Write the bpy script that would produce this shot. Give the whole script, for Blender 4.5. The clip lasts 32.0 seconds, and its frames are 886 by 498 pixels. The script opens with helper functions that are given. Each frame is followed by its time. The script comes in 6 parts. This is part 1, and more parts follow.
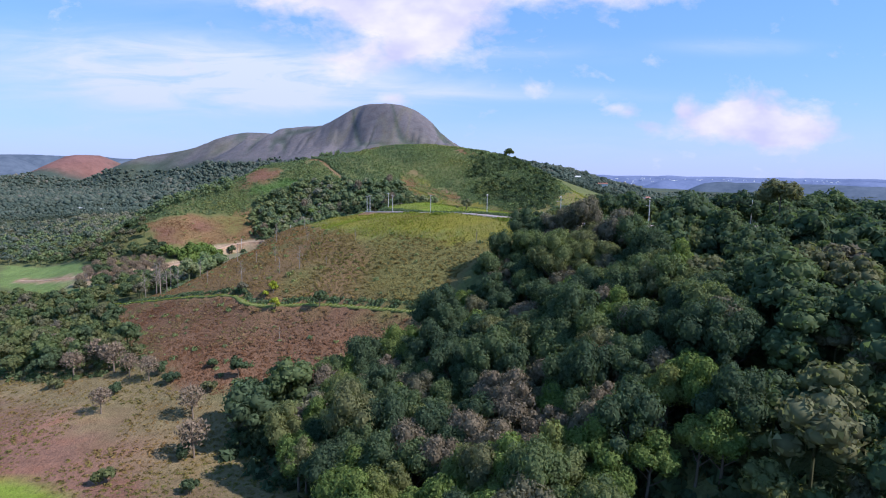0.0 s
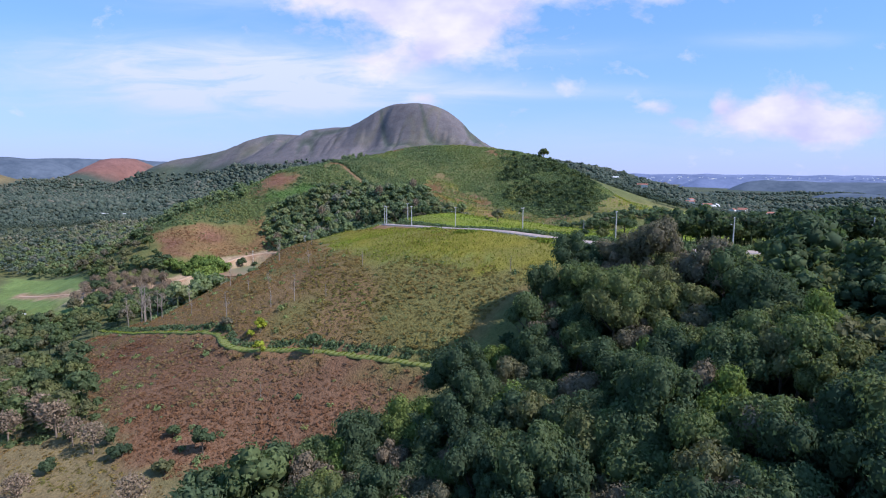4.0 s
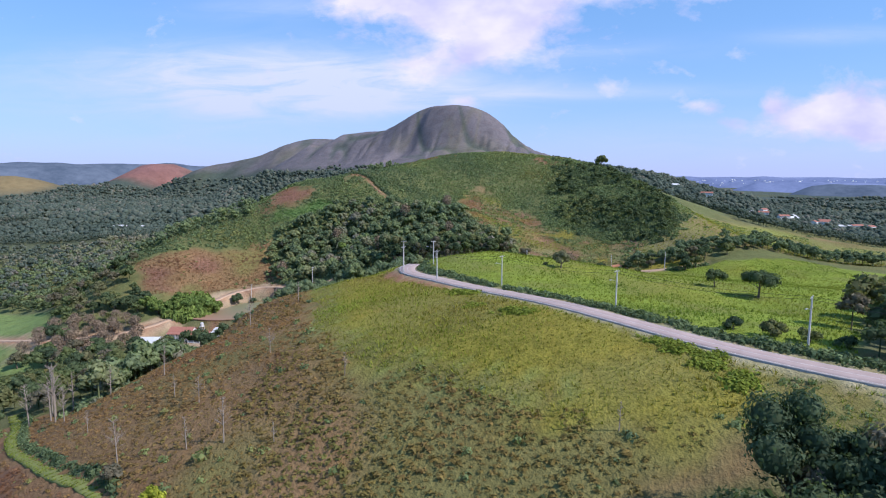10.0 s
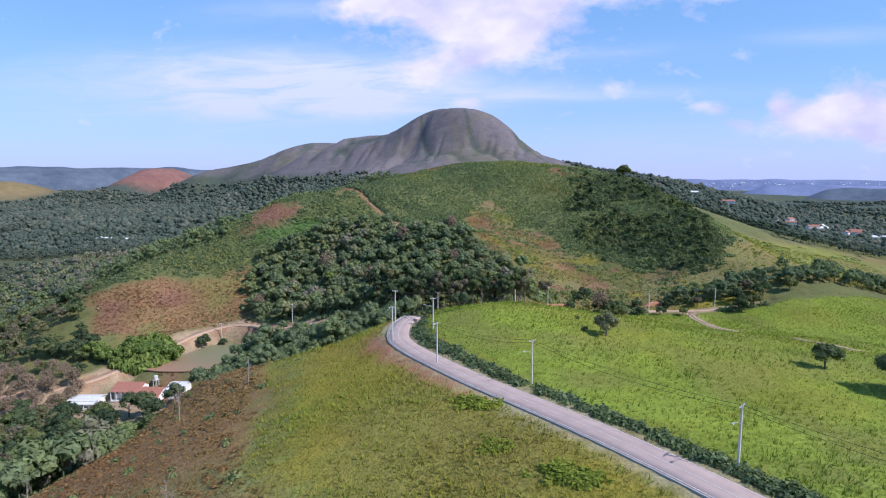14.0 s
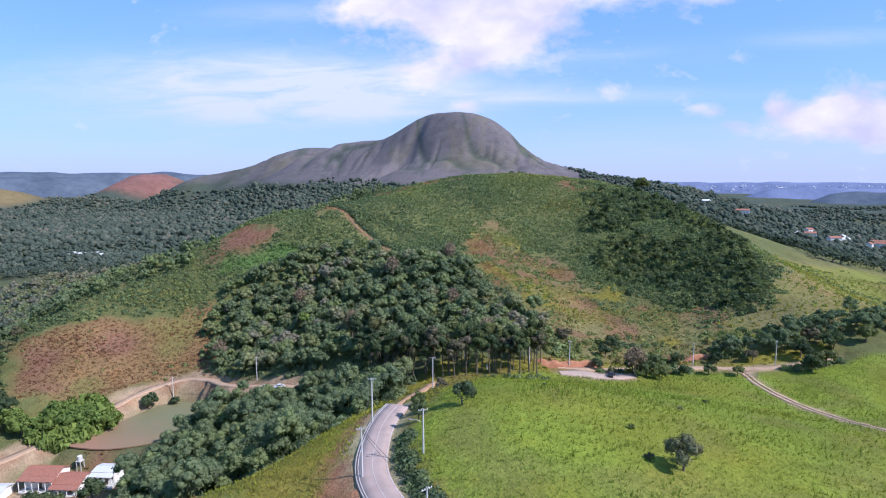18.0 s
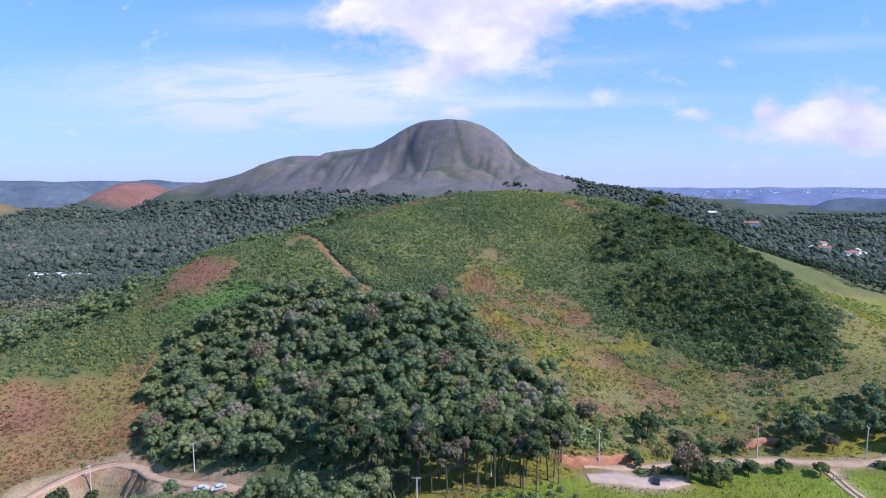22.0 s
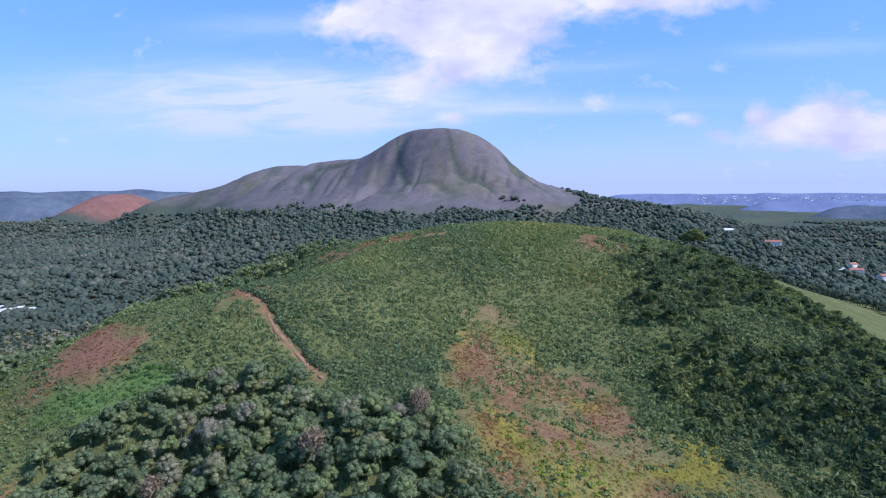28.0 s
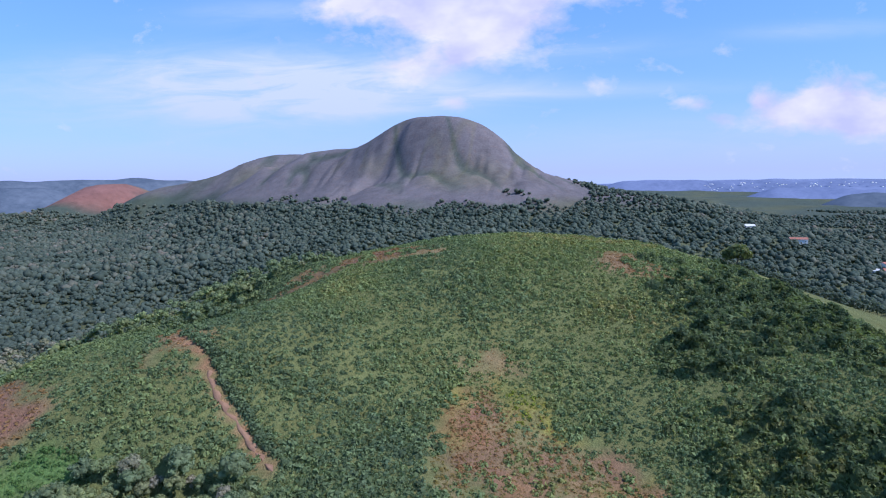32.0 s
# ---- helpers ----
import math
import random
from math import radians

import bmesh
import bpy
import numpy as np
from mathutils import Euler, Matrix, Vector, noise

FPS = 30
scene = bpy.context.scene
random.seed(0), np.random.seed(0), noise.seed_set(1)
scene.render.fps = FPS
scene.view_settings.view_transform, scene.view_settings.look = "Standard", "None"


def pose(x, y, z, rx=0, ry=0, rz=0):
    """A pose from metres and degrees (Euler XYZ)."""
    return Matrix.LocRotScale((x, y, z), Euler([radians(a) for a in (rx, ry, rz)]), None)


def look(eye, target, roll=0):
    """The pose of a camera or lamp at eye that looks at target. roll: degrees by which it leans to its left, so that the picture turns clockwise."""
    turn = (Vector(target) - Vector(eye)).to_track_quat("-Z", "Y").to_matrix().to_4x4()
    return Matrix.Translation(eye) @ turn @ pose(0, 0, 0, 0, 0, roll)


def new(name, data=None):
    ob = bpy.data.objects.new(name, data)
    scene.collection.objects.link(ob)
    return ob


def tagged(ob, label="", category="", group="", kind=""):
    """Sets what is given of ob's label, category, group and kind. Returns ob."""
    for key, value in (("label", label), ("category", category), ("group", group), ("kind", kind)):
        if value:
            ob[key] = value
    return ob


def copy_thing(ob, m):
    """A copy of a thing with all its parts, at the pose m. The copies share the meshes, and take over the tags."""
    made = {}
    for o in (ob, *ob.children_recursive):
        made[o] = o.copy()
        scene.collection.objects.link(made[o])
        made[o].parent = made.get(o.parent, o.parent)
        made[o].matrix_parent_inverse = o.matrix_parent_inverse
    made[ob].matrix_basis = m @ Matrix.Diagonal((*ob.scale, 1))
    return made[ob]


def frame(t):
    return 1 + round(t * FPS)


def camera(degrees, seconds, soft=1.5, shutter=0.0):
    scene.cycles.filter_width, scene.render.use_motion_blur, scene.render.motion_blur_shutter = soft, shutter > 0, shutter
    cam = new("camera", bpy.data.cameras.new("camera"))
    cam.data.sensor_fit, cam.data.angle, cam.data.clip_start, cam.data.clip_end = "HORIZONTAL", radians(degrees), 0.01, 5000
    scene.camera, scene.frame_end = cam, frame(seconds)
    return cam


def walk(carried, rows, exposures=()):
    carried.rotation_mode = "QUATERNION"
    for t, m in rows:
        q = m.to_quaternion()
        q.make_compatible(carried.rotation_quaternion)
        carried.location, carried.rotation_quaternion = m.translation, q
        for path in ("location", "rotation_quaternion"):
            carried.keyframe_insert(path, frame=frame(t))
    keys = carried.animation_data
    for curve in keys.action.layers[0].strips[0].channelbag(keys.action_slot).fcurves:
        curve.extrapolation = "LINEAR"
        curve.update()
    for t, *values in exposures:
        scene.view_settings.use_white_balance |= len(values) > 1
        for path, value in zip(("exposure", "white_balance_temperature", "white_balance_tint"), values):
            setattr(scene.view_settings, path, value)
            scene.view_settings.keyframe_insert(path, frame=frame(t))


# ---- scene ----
cam = camera(76.0, 32.0, soft=1.1)
# seconds, x, y, z, yaw, pitch, roll
ROWS = [
    (0.0, -0.00, 0.00, 0.00, -0.21, -7.70, -0.86),
    (0.5, 0.26, 4.49, 0.32, -0.45, -7.75, -0.85),
    (1.0, 0.52, 9.13, 0.66, -0.85, -7.78, -0.82),
    (1.5, 0.78, 14.03, 1.01, -0.82, -7.81, -0.77),
    (2.0, 1.06, 19.17, 1.37, 0.23, -7.81, -0.65),
    (2.5, 1.33, 24.59, 1.76, 2.48, -7.80, -0.54),
    (3.0, 1.56, 30.24, 2.21, 3.08, -7.79, -0.48),
    (3.5, 1.66, 36.21, 2.76, 2.60, -7.79, -0.43),
    (5.5, 1.52, 61.53, 5.40, 4.27, -7.71, -0.25),
    (6.0, 1.35, 68.13, 6.04, 4.27, -7.71, -0.25),
    (6.5, 1.07, 74.88, 6.62, 4.21, -7.72, -0.25),
    (7.0, 0.71, 81.73, 7.15, 4.55, -7.72, -0.25),
    (7.5, 0.29, 88.61, 7.66, 5.27, -7.72, -0.24),
    (8.0, -0.19, 95.56, 8.20, 6.33, -7.70, -0.27),
    (8.5, -0.74, 102.54, 8.82, 6.51, -7.66, -0.28),
    (9.0, -1.36, 109.46, 9.52, 6.49, -7.63, -0.24),
    (9.5, -1.98, 116.44, 10.33, 6.50, -7.58, -0.22),
    (10.0, -2.59, 123.25, 11.21, 6.86, -7.55, -0.20),
    (10.5, -3.24, 129.92, 12.13, 7.14, -7.53, -0.16),
    (11.0, -3.93, 136.52, 13.07, 7.19, -7.51, -0.16),
    (11.5, -4.68, 143.01, 14.04, 7.22, -7.49, -0.16),
    (12.0, -5.47, 149.46, 15.04, 7.25, -7.48, -0.15),
    (12.5, -6.23, 155.86, 16.07, 7.30, -7.43, -0.12),
    (13.0, -6.94, 162.19, 17.12, 7.33, -7.42, -0.11),
    (13.5, -7.61, 168.49, 18.18, 7.34, -7.39, -0.09),
    (14.0, -8.29, 174.73, 19.25, 7.34, -7.36, -0.07),
    (14.5, -8.97, 180.88, 20.32, 7.33, -7.31, -0.05),
    (16.5, -11.67, 204.94, 24.54, 7.21, -7.24, 0.04),
    (17.0, -12.41, 211.01, 25.60, 7.20, -7.20, 0.08),
    (17.5, -13.16, 217.15, 26.68, 7.18, -7.15, 0.10),
    (18.0, -13.86, 223.28, 27.74, 7.12, -7.10, 0.13),
    (18.5, -14.56, 229.40, 28.82, 7.06, -7.03, 0.17),
    (19.0, -15.23, 235.46, 29.91, 7.06, -6.95, 0.19),
    (19.5, -15.90, 241.53, 31.00, 7.10, -6.88, 0.22),
    (20.0, -16.56, 247.67, 32.08, 7.15, -6.84, 0.22),
    (20.5, -17.18, 253.83, 33.19, 7.18, -6.78, 0.24),
    (21.0, -17.75, 259.94, 34.31, 7.22, -6.72, 0.27),
    (21.5, -18.25, 266.00, 35.44, 7.15, -6.67, 0.33),
    (22.0, -18.68, 272.01, 36.57, 6.36, -6.58, 0.38),
    (22.5, -19.03, 277.96, 37.68, 6.25, -6.51, 0.40),
    (23.0, -19.37, 283.80, 38.76, 6.17, -6.47, 0.39),
    (23.5, -19.73, 289.60, 39.83, 6.07, -6.44, 0.41),
    (24.0, -20.09, 295.47, 40.92, 5.96, -6.39, 0.44),
    (24.5, -20.42, 301.40, 42.04, 5.88, -6.34, 0.47),
    (25.0, -20.72, 307.37, 43.17, 5.81, -6.31, 0.50),
    (25.5, -21.01, 313.41, 44.31, 5.76, -6.24, 0.52),
    (27.5, -22.08, 337.76, 48.82, 5.78, -6.06, 0.68),
    (28.0, -22.38, 344.01, 49.97, 5.78, -6.02, 0.72),
    (28.5, -22.70, 350.32, 51.14, 5.80, -5.96, 0.72),
    (29.0, -23.03, 356.54, 52.34, 5.83, -5.90, 0.72),
    (29.5, -23.31, 362.65, 53.56, 5.85, -5.86, 0.73),
    (30.0, -23.51, 368.71, 54.80, 5.86, -5.98, 0.81),
    (30.5, -23.63, 374.84, 56.05, 5.89, -6.14, 0.90),
    (31.0, -23.69, 381.02, 57.29, 5.91, -6.15, 0.95),
    (31.5, -23.71, 387.10, 58.48, 5.97, -6.68, 0.95),
    (32.0, -23.73, 393.13, 59.64, 6.01, -7.45, 0.96),
]
walk(cam, [(t, pose(x, y, z, 90 + pitch, roll, yaw)) for t, x, y, z, yaw, pitch, roll in ROWS],
     [(0.0, 0.28, 5840, 19.5), (6.0, 0.25, 5880, 20), (9.0, 0.22, 5940, 20), (14.0, 0.24, 5950, 20), (18.0, 0.32, 5850, 21), (21.0, 0.33, 5730, 22), (24.0, 0.30, 5620, 22), (32.0, 0.17, 5480, 22)])

# ---- world, sun ----
SUN_DIR = Vector((0.93, -0.30, 0.95)).normalized()
SKY_STRENGTH, SUN_STRENGTH = 0.101, 4.9


class Nodes:
    """Short hand for building a node tree."""

    def __init__(self, tree):
        self.t = tree
        tree.nodes.clear()

    def n(self, kind, **kw):
        node = self.t.nodes.new(kind)
        for k, v in kw.items():
            if k == "op":
                node.operation = v
            elif k == "blend":
                node.blend_type = v
            elif k == "dtype":
                node.data_type = v
        return node

    def put(self, sock, v):
        if isinstance(v, bpy.types.NodeSocket):
            self.t.links.new(v, sock)
        elif isinstance(v, (tuple, list)) and len(v) == 3 and sock.type == "RGBA":
            sock.default_value = (*v, 1)
        else:
            sock.default_value = v

    def math(self, op, a, b=0.0, c=0.0, clamp=False):
        m = self.n("ShaderNodeMath", op=op)
        m.use_clamp = clamp
        for s, v in zip(m.inputs, (a, b, c)):
            self.put(s, v)
        return m.outputs[0]

    def vmath(self, op, a, b):
        m = self.n("ShaderNodeVectorMath", op=op)
        self.put(m.inputs[0], a), self.put(m.inputs[1], b)
        return m.outputs[0]

    def mix(self, fac, a, b, blend="MIX"):
        m = self.n("ShaderNodeMix", dtype="RGBA", blend=blend)
        self.put(m.inputs[0], fac), self.put(m.inputs[6], a), self.put(m.inputs[7], b)
        return m.outputs[2]

    def noise(self, scale, vec=None, detail=3.0, rough=0.55, dist=0.0):
        m = self.n("ShaderNodeTexNoise")
        self.put(m.inputs["Scale"], scale), self.put(m.inputs["Detail"], detail)
        self.put(m.inputs["Roughness"], rough), self.put(m.inputs["Distortion"], dist)
        if vec is not None:
            self.put(m.inputs["Vector"], vec)
        return m.outputs["Fac"]

    def ramp(self, fac, stops, interp="LINEAR"):
        m = self.n("ShaderNodeValToRGB")
        e = m.color_ramp.elements
        m.color_ramp.interpolation = interp
        while len(e) < len(stops):
            e.new(0.5)
        for el, (p, c) in zip(e, stops):
            el.position = p
            el.color = (*c, 1) if isinstance(c, tuple) else (c, c, c, 1)
        self.put(m.inputs[0], fac)
        return m.outputs[0]

    def span(self, v, a, b, c=0.0, d=1.0):
        m = self.n("ShaderNodeMapRange")
        for s, x in zip(m.inputs, (v, a, b, c, d)):
            self.put(s, x)
        return m.outputs[0]


world = bpy.data.worlds.new("sky")
scene.world = world
world.use_nodes = True
N = Nodes(world.node_tree)
sky = N.n("ShaderNodeTexSky")
sky.sky_type = "NISHITA"
sky.sun_disc = False
sky.sun_elevation = math.asin(SUN_DIR.z)
sky.sun_rotation = math.atan2(SUN_DIR.x, SUN_DIR.y)
sky.altitude, sky.air_density, sky.dust_density, sky.ozone_density = 900, 1.0, 0.15, 3.0
tc = N.n("ShaderNodeTexCoord")
sep = N.n("ShaderNodeSeparateXYZ")
N.put(sep.inputs[0], tc.outputs["Generated"])
ahead = N.math("MAXIMUM", sep.outputs[1], 0.05)
su, sv = N.math("DIVIDE", sep.outputs[0], ahead), N.math("DIVIDE", sep.outputs[2], ahead)
comb = N.n("ShaderNodeCombineXYZ")
N.put(comb.inputs[0], su), N.put(comb.inputs[1], N.math("MULTIPLY", sv, 1.7)), N.put(comb.inputs[2], sep.outputs[1])


def puffs(spots):
    total = None
    for u, v, a, b, k in spots:
        du = N.math("DIVIDE", N.math("SUBTRACT", su, u), a)
        dv = N.math("DIVIDE", N.math("SUBTRACT", sv, v), b)
        d = N.math("ADD", N.math("MULTIPLY", du, du), N.math("MULTIPLY", dv, dv))
        e = N.math("MULTIPLY", N.math("EXPONENT", N.math("MULTIPLY", d, -1.0)), k)
        total = e if total is None else N.math("ADD", total, e)
    return total


# heaped clouds: place in the sky (across, up), size, weight
HEAPS = [(-0.17, 0.31, 0.13, 0.045, 0.75), (-0.01, 0.27, 0.11, 0.06, 0.95), (-0.08, 0.21, 0.11, 0.045, 0.8), (-0.27, 0.30, 0.08, 0.03, 0.6), (-0.05, 0.33, 0.12, 0.03, 0.6), (0.30, 0.32, 0.16, 0.03, 0.6),
         (-0.17, 0.17, 0.06, 0.03, 0.5), (0.318, 0.108, 0.035, 0.016, 0.75), (0.359, 0.085, 0.025, 0.014, 0.65), (0.418, 0.115, 0.022, 0.018, 0.8),
         (0.455, 0.088, 0.06, 0.026, 0.85), (0.535, 0.112, 0.055, 0.040, 1.1), (0.59, 0.07, 0.09, 0.03, 0.7), (0.62, 0.085, 0.07, 0.03, 0.8), (-0.088, 0.125, 0.03, 0.013, 0.75),
         (0.154, 0.139, 0.030, 0.018, 0.5), (0.22, 0.31, 0.14, 0.03, 0.65), (0.05, 0.37, 0.10, 0.05, 0.7), (0.10, 0.42, 0.13, 0.04, 0.7), (-0.14, 0.265, 0.05, 0.025, 0.55), (0.03, 0.31, 0.06, 0.05, 0.6)]
VEILS = [(-0.45, 0.155, 0.24, 0.055, 1.3), (-0.27, 0.165, 0.2, 0.04, 0.9), (-0.60, 0.20, 0.22, 0.03, 0.5), (-0.8, 0.16, 0.3, 0.06, 0.45), (0.50, 0.219, 0.11, 0.012, 0.5), (0.1, 0.135, 0.25, 0.012, 0.45),
         (0.1, 0.20, 0.18, 0.02, 0.3), (-0.3, 0.12, 0.25, 0.025, 0.7), (-0.12, 0.15, 0.2, 0.02, 0.6), (-0.35, 0.29, 0.2, 0.02, 0.5), (0.45, 0.045, 0.4, 0.04, 0.5), (-0.6, 0.05, 0.5, 0.035, 0.3)]
lump = N.noise(10.0, comb.outputs[0], 6.0, 0.6, 0.4)
fine = N.noise(26.0, comb.outputs[0], 5.0, 0.6)
heap = N.math("ADD", puffs(HEAPS), N.math("ADD", N.math("MULTIPLY", N.math("SUBTRACT", lump, 0.5), 1.7), N.math("MULTIPLY", N.math("SUBTRACT", fine, 0.5), 0.8)))
heap = N.span(heap, 0.22, 0.92)
stretch = N.n("ShaderNodeCombineXYZ")
N.put(stretch.inputs[0], N.math("MULTIPLY", su, 2.5)), N.put(stretch.inputs[1], N.math("MULTIPLY", sv, 14.0)), N.put(stretch.inputs[2], sep.outputs[1])
wisp = N.noise(2.2, stretch.outputs[0], 5.0, 0.6, 0.6)
veil = N.math("MULTIPLY", puffs(VEILS), N.span(wisp, 0.3, 0.7, 0.25, 1.0), clamp=True)
shade = N.span(N.noise(7.0, N.vmath("ADD", comb.outputs[0], (0.05, 0.09, 0.0)), 4.0), 0.35, 0.65)
cloud_col = N.mix(shade, (5.3, 5.4, 7.6), (7.9, 7.6, 8.6))
sky_col = N.mix(veil, N.mix(0.5, N.mix(1.0, sky.outputs[0], (0.92, 1.18, 1.30), "MULTIPLY"), (2.2, 4.75, 8.1)), (6.2, 6.9, 8.6))
sky_col = N.mix(N.math("EXPONENT", N.math("MULTIPLY", N.math("ABSOLUTE", sep.outputs[2]), -11.0)), sky_col, (4.4, 5.2, 7.7))
sky_col = N.mix(heap, sky_col, cloud_col)
bg = N.n("ShaderNodeBackground")
N.put(bg.inputs[0], sky_col), N.put(bg.inputs[1], SKY_STRENGTH)
N.put(N.n("ShaderNodeOutputWorld").inputs[0], bg.outputs[0])

sun = new("sun", bpy.data.lights.new("sun", "SUN"))
sun.data.energy, sun.data.angle, sun.data.color = SUN_STRENGTH, radians(0.6), (1.0, 0.95, 0.86)
sun.matrix_world = look(SUN_DIR * 100, (0, 0, 0))


# ---- materials ----
def material(name):
    m = bpy.data.materials.new(name)
    m.use_nodes = True
    return m, Nodes(m.node_tree)


def finish(g, shader):
    g.put(g.n("ShaderNodeOutputMaterial").inputs[0], shader)


def principled(g, color, rough=0.8, metal=0.0, normal=None, spec=0.3):
    b = g.n("ShaderNodeBsdfPrincipled")
    g.put(b.inputs["Base Color"], color), g.put(b.inputs["Roughness"], rough), g.put(b.inputs["Metallic"], metal)
    g.put(b.inputs["Specular IOR Level"], spec)
    if normal is not None:
        g.put(b.inputs["Normal"], normal)
    return b.outputs[0]


def bump(g, height, strength, distance):
    b = g.n("ShaderNodeBump")
    g.put(b.inputs["Strength"], strength), g.put(b.inputs["Distance"], distance), g.put(b.inputs["Height"], height)
    return b.outputs[0]


def world_pos(g):
    return g.n("ShaderNodeNewGeometry").outputs["Position"]


def plain(name, color, rough=0.7, scale=2.0, vary=0.25, metal=0.0, relief=0.0):
    """A surface of one colour with grain, stains and a little relief."""
    m, g = material(name)
    p = world_pos(g)
    a, b = g.noise(scale, p, 4.0), g.noise(scale * 9, p, 3.0)
    v = g.math("ADD", g.math("MULTIPLY", g.math("SUBTRACT", a, 0.5), vary * 2.2), g.math("MULTIPLY", g.math("SUBTRACT", b, 0.5), vary))
    v = g.math("ADD", v, 1.0)
    col = g.mix(1.0, color, v, "MULTIPLY")
    finish(g, principled(g, col, g.span(b, 0.3, 0.7, max(0.05, rough - 0.1), min(1.0, rough + 0.1)), metal, bump(g, b, 0.4, relief) if relief else None))
    return m


def foliage(name, stops, source, vary=0.3, through_light=0.42):
    """Leaves: the ramp gives the colour of a plant by its own random number, the noise that of its clumps."""
    m, g = material(name)
    if source == "object":
        key = g.n("ShaderNodeObjectInfo").outputs["Random"]
    else:
        at = g.n("ShaderNodeAttribute")
        at.attribute_name = "tint"
        key = at.outputs["Fac"]
    geo = g.n("ShaderNodeNewGeometry")
    isl, p = geo.outputs["Random Per Island"], geo.outputs["Position"]
    col = g.ramp(key, stops)
    v = g.math("ADD", g.span(isl, 0, 1, 1 - vary, 1 + vary), g.math("MULTIPLY", g.math("SUBTRACT", g.noise(0.45, p, 3.0), 0.5), 0.9))
    col = g.mix(1.0, col, v, "MULTIPLY")
    col = g.mix(g.math("MULTIPLY", g.noise(0.16, p, 2.0), 0.35), col, g.mix(1.0, col, (1.2, 1.08, 0.72), "MULTIPLY"))
    d = principled(g, col, 0.8, 0.0, None, 0.1)
    t = g.n("ShaderNodeBsdfTranslucent")
    g.put(t.inputs[0], g.mix(1.0, col, (1.2, 1.28, 0.78), "MULTIPLY"))
    mx = g.n("ShaderNodeMixShader")
    g.put(mx.inputs[0], through_light), g.put(mx.inputs[1], d), g.put(mx.inputs[2], t.outputs[0])
    finish(g, mx.outputs[0])
    return m


# leaf greens, darkened to carry the shade on the near wood's slope
WOOD_STOPS = [(0.0, (0.058, 0.088, 0.052)), (0.25, (0.076, 0.110, 0.062)), (0.5, (0.096, 0.132, 0.068)), (0.68, (0.126, 0.162, 0.070)), (0.8, (0.160, 0.174, 0.076)), (0.9, (0.152, 0.143, 0.098)), (1.0, (0.170, 0.152, 0.120))]
M_LEAF = foliage("tree_leaves", WOOD_STOPS, "object")
# paler copy of the wood greens: missing sky fill lightened in, over real grey
LIT_GREY_STOPS = [(0.0, (0.112, 0.156, 0.100)), (0.2, (0.142, 0.190, 0.112)), (0.45, (0.172, 0.220, 0.122)), (0.62, (0.204, 0.254, 0.118)), (0.76, (0.234, 0.254, 0.140)), (0.87, (0.240, 0.240, 0.182)), (1.0, (0.275, 0.260, 0.215))]
M_LIT_CANOPY = foliage("canopy_leaves", LIT_GREY_STOPS, "attribute", 0.24, 0.42)
M_NEARWOOD = foliage("near_canopy_leaves", WOOD_STOPS, "attribute")
M_LUSH = foliage("lush_fern_leaves", [(0.0, (0.078, 0.150, 0.050)), (1.0, (0.112, 0.190, 0.058))], "attribute", 0.3, 0.35)
# bluish paler leaves: the haze over distant woods is mixed into their colour
HAZE_STOPS = [(0.0, (0.075, 0.105, 0.090)), (0.45, (0.112, 0.145, 0.120)), (0.8, (0.160, 0.178, 0.145)), (1.0, (0.215, 0.200, 0.175))]
M_HAZEWOOD = foliage("hazed_canopy_leaves", HAZE_STOPS, "attribute", 0.2)
M_SCRUB = foliage("scrub", [(0.0, (0.220, 0.115, 0.056)), (0.4, (0.228, 0.146, 0.063)), (0.7, (0.185, 0.145, 0.050)), (1.0, (0.135, 0.138, 0.043))], "attribute", 0.32, 0.35)
M_RUST = foliage("rust_ferns", [(0.0, (0.170, 0.085, 0.050)), (0.5, (0.205, 0.113, 0.064)), (0.8, (0.205, 0.152, 0.076)), (1.0, (0.155, 0.155, 0.070))], "attribute", 0.25, 0.35)
M_FERN = foliage("bush_leaves", [(0.0, (0.100, 0.142, 0.082)), (0.35, (0.140, 0.190, 0.090)), (0.65, (0.182, 0.226, 0.092)), (0.85, (0.228, 0.230, 0.088)), (1.0, (0.260, 0.206, 0.106))], "attribute", 0.34, 0.35)
M_DRYLEAF = foliage("grey_brown_leaves", [(0.0, (0.150, 0.125, 0.090)), (0.5, (0.185, 0.150, 0.112)), (1.0, (0.170, 0.160, 0.105))], "object", 0.3, 0.3)
M_FRESH = foliage("fresh_green_leaves", [(0.0, (0.125, 0.180, 0.055)), (0.6, (0.155, 0.205, 0.062)), (1.0, (0.185, 0.205, 0.075))], "object", 0.3, 0.4)
M_TWIGS = foliage("bare_twigs", [(0.0, (0.205, 0.160, 0.115)), (1.0, (0.235, 0.175, 0.130))], "object", 0.25, 0.1)
M_GRASS = foliage("grass_blades", [(0.0, (0.132, 0.198, 0.030)), (0.5, (0.182, 0.220, 0.033)), (0.8, (0.214, 0.202, 0.037)), (1.0, (0.232, 0.180, 0.055))], "attribute", 0.35, 0.3)
M_OLIVE = foliage("olive_leaves", [(0.0, (0.135, 0.150, 0.088)), (1.0, (0.165, 0.172, 0.105))], "object", 0.3, 0.35)
M_LIME = foliage("yellow_leaves", [(0.0, (0.27, 0.31, 0.035)), (1.0, (0.33, 0.36, 0.045))], "object", 0.35, 0.3)
M_BAMBOO = foliage("bright_leaves", [(0.0, (0.115, 0.175, 0.05)), (1.0, (0.165, 0.225, 0.06))], "object", 0.4, 0.3)
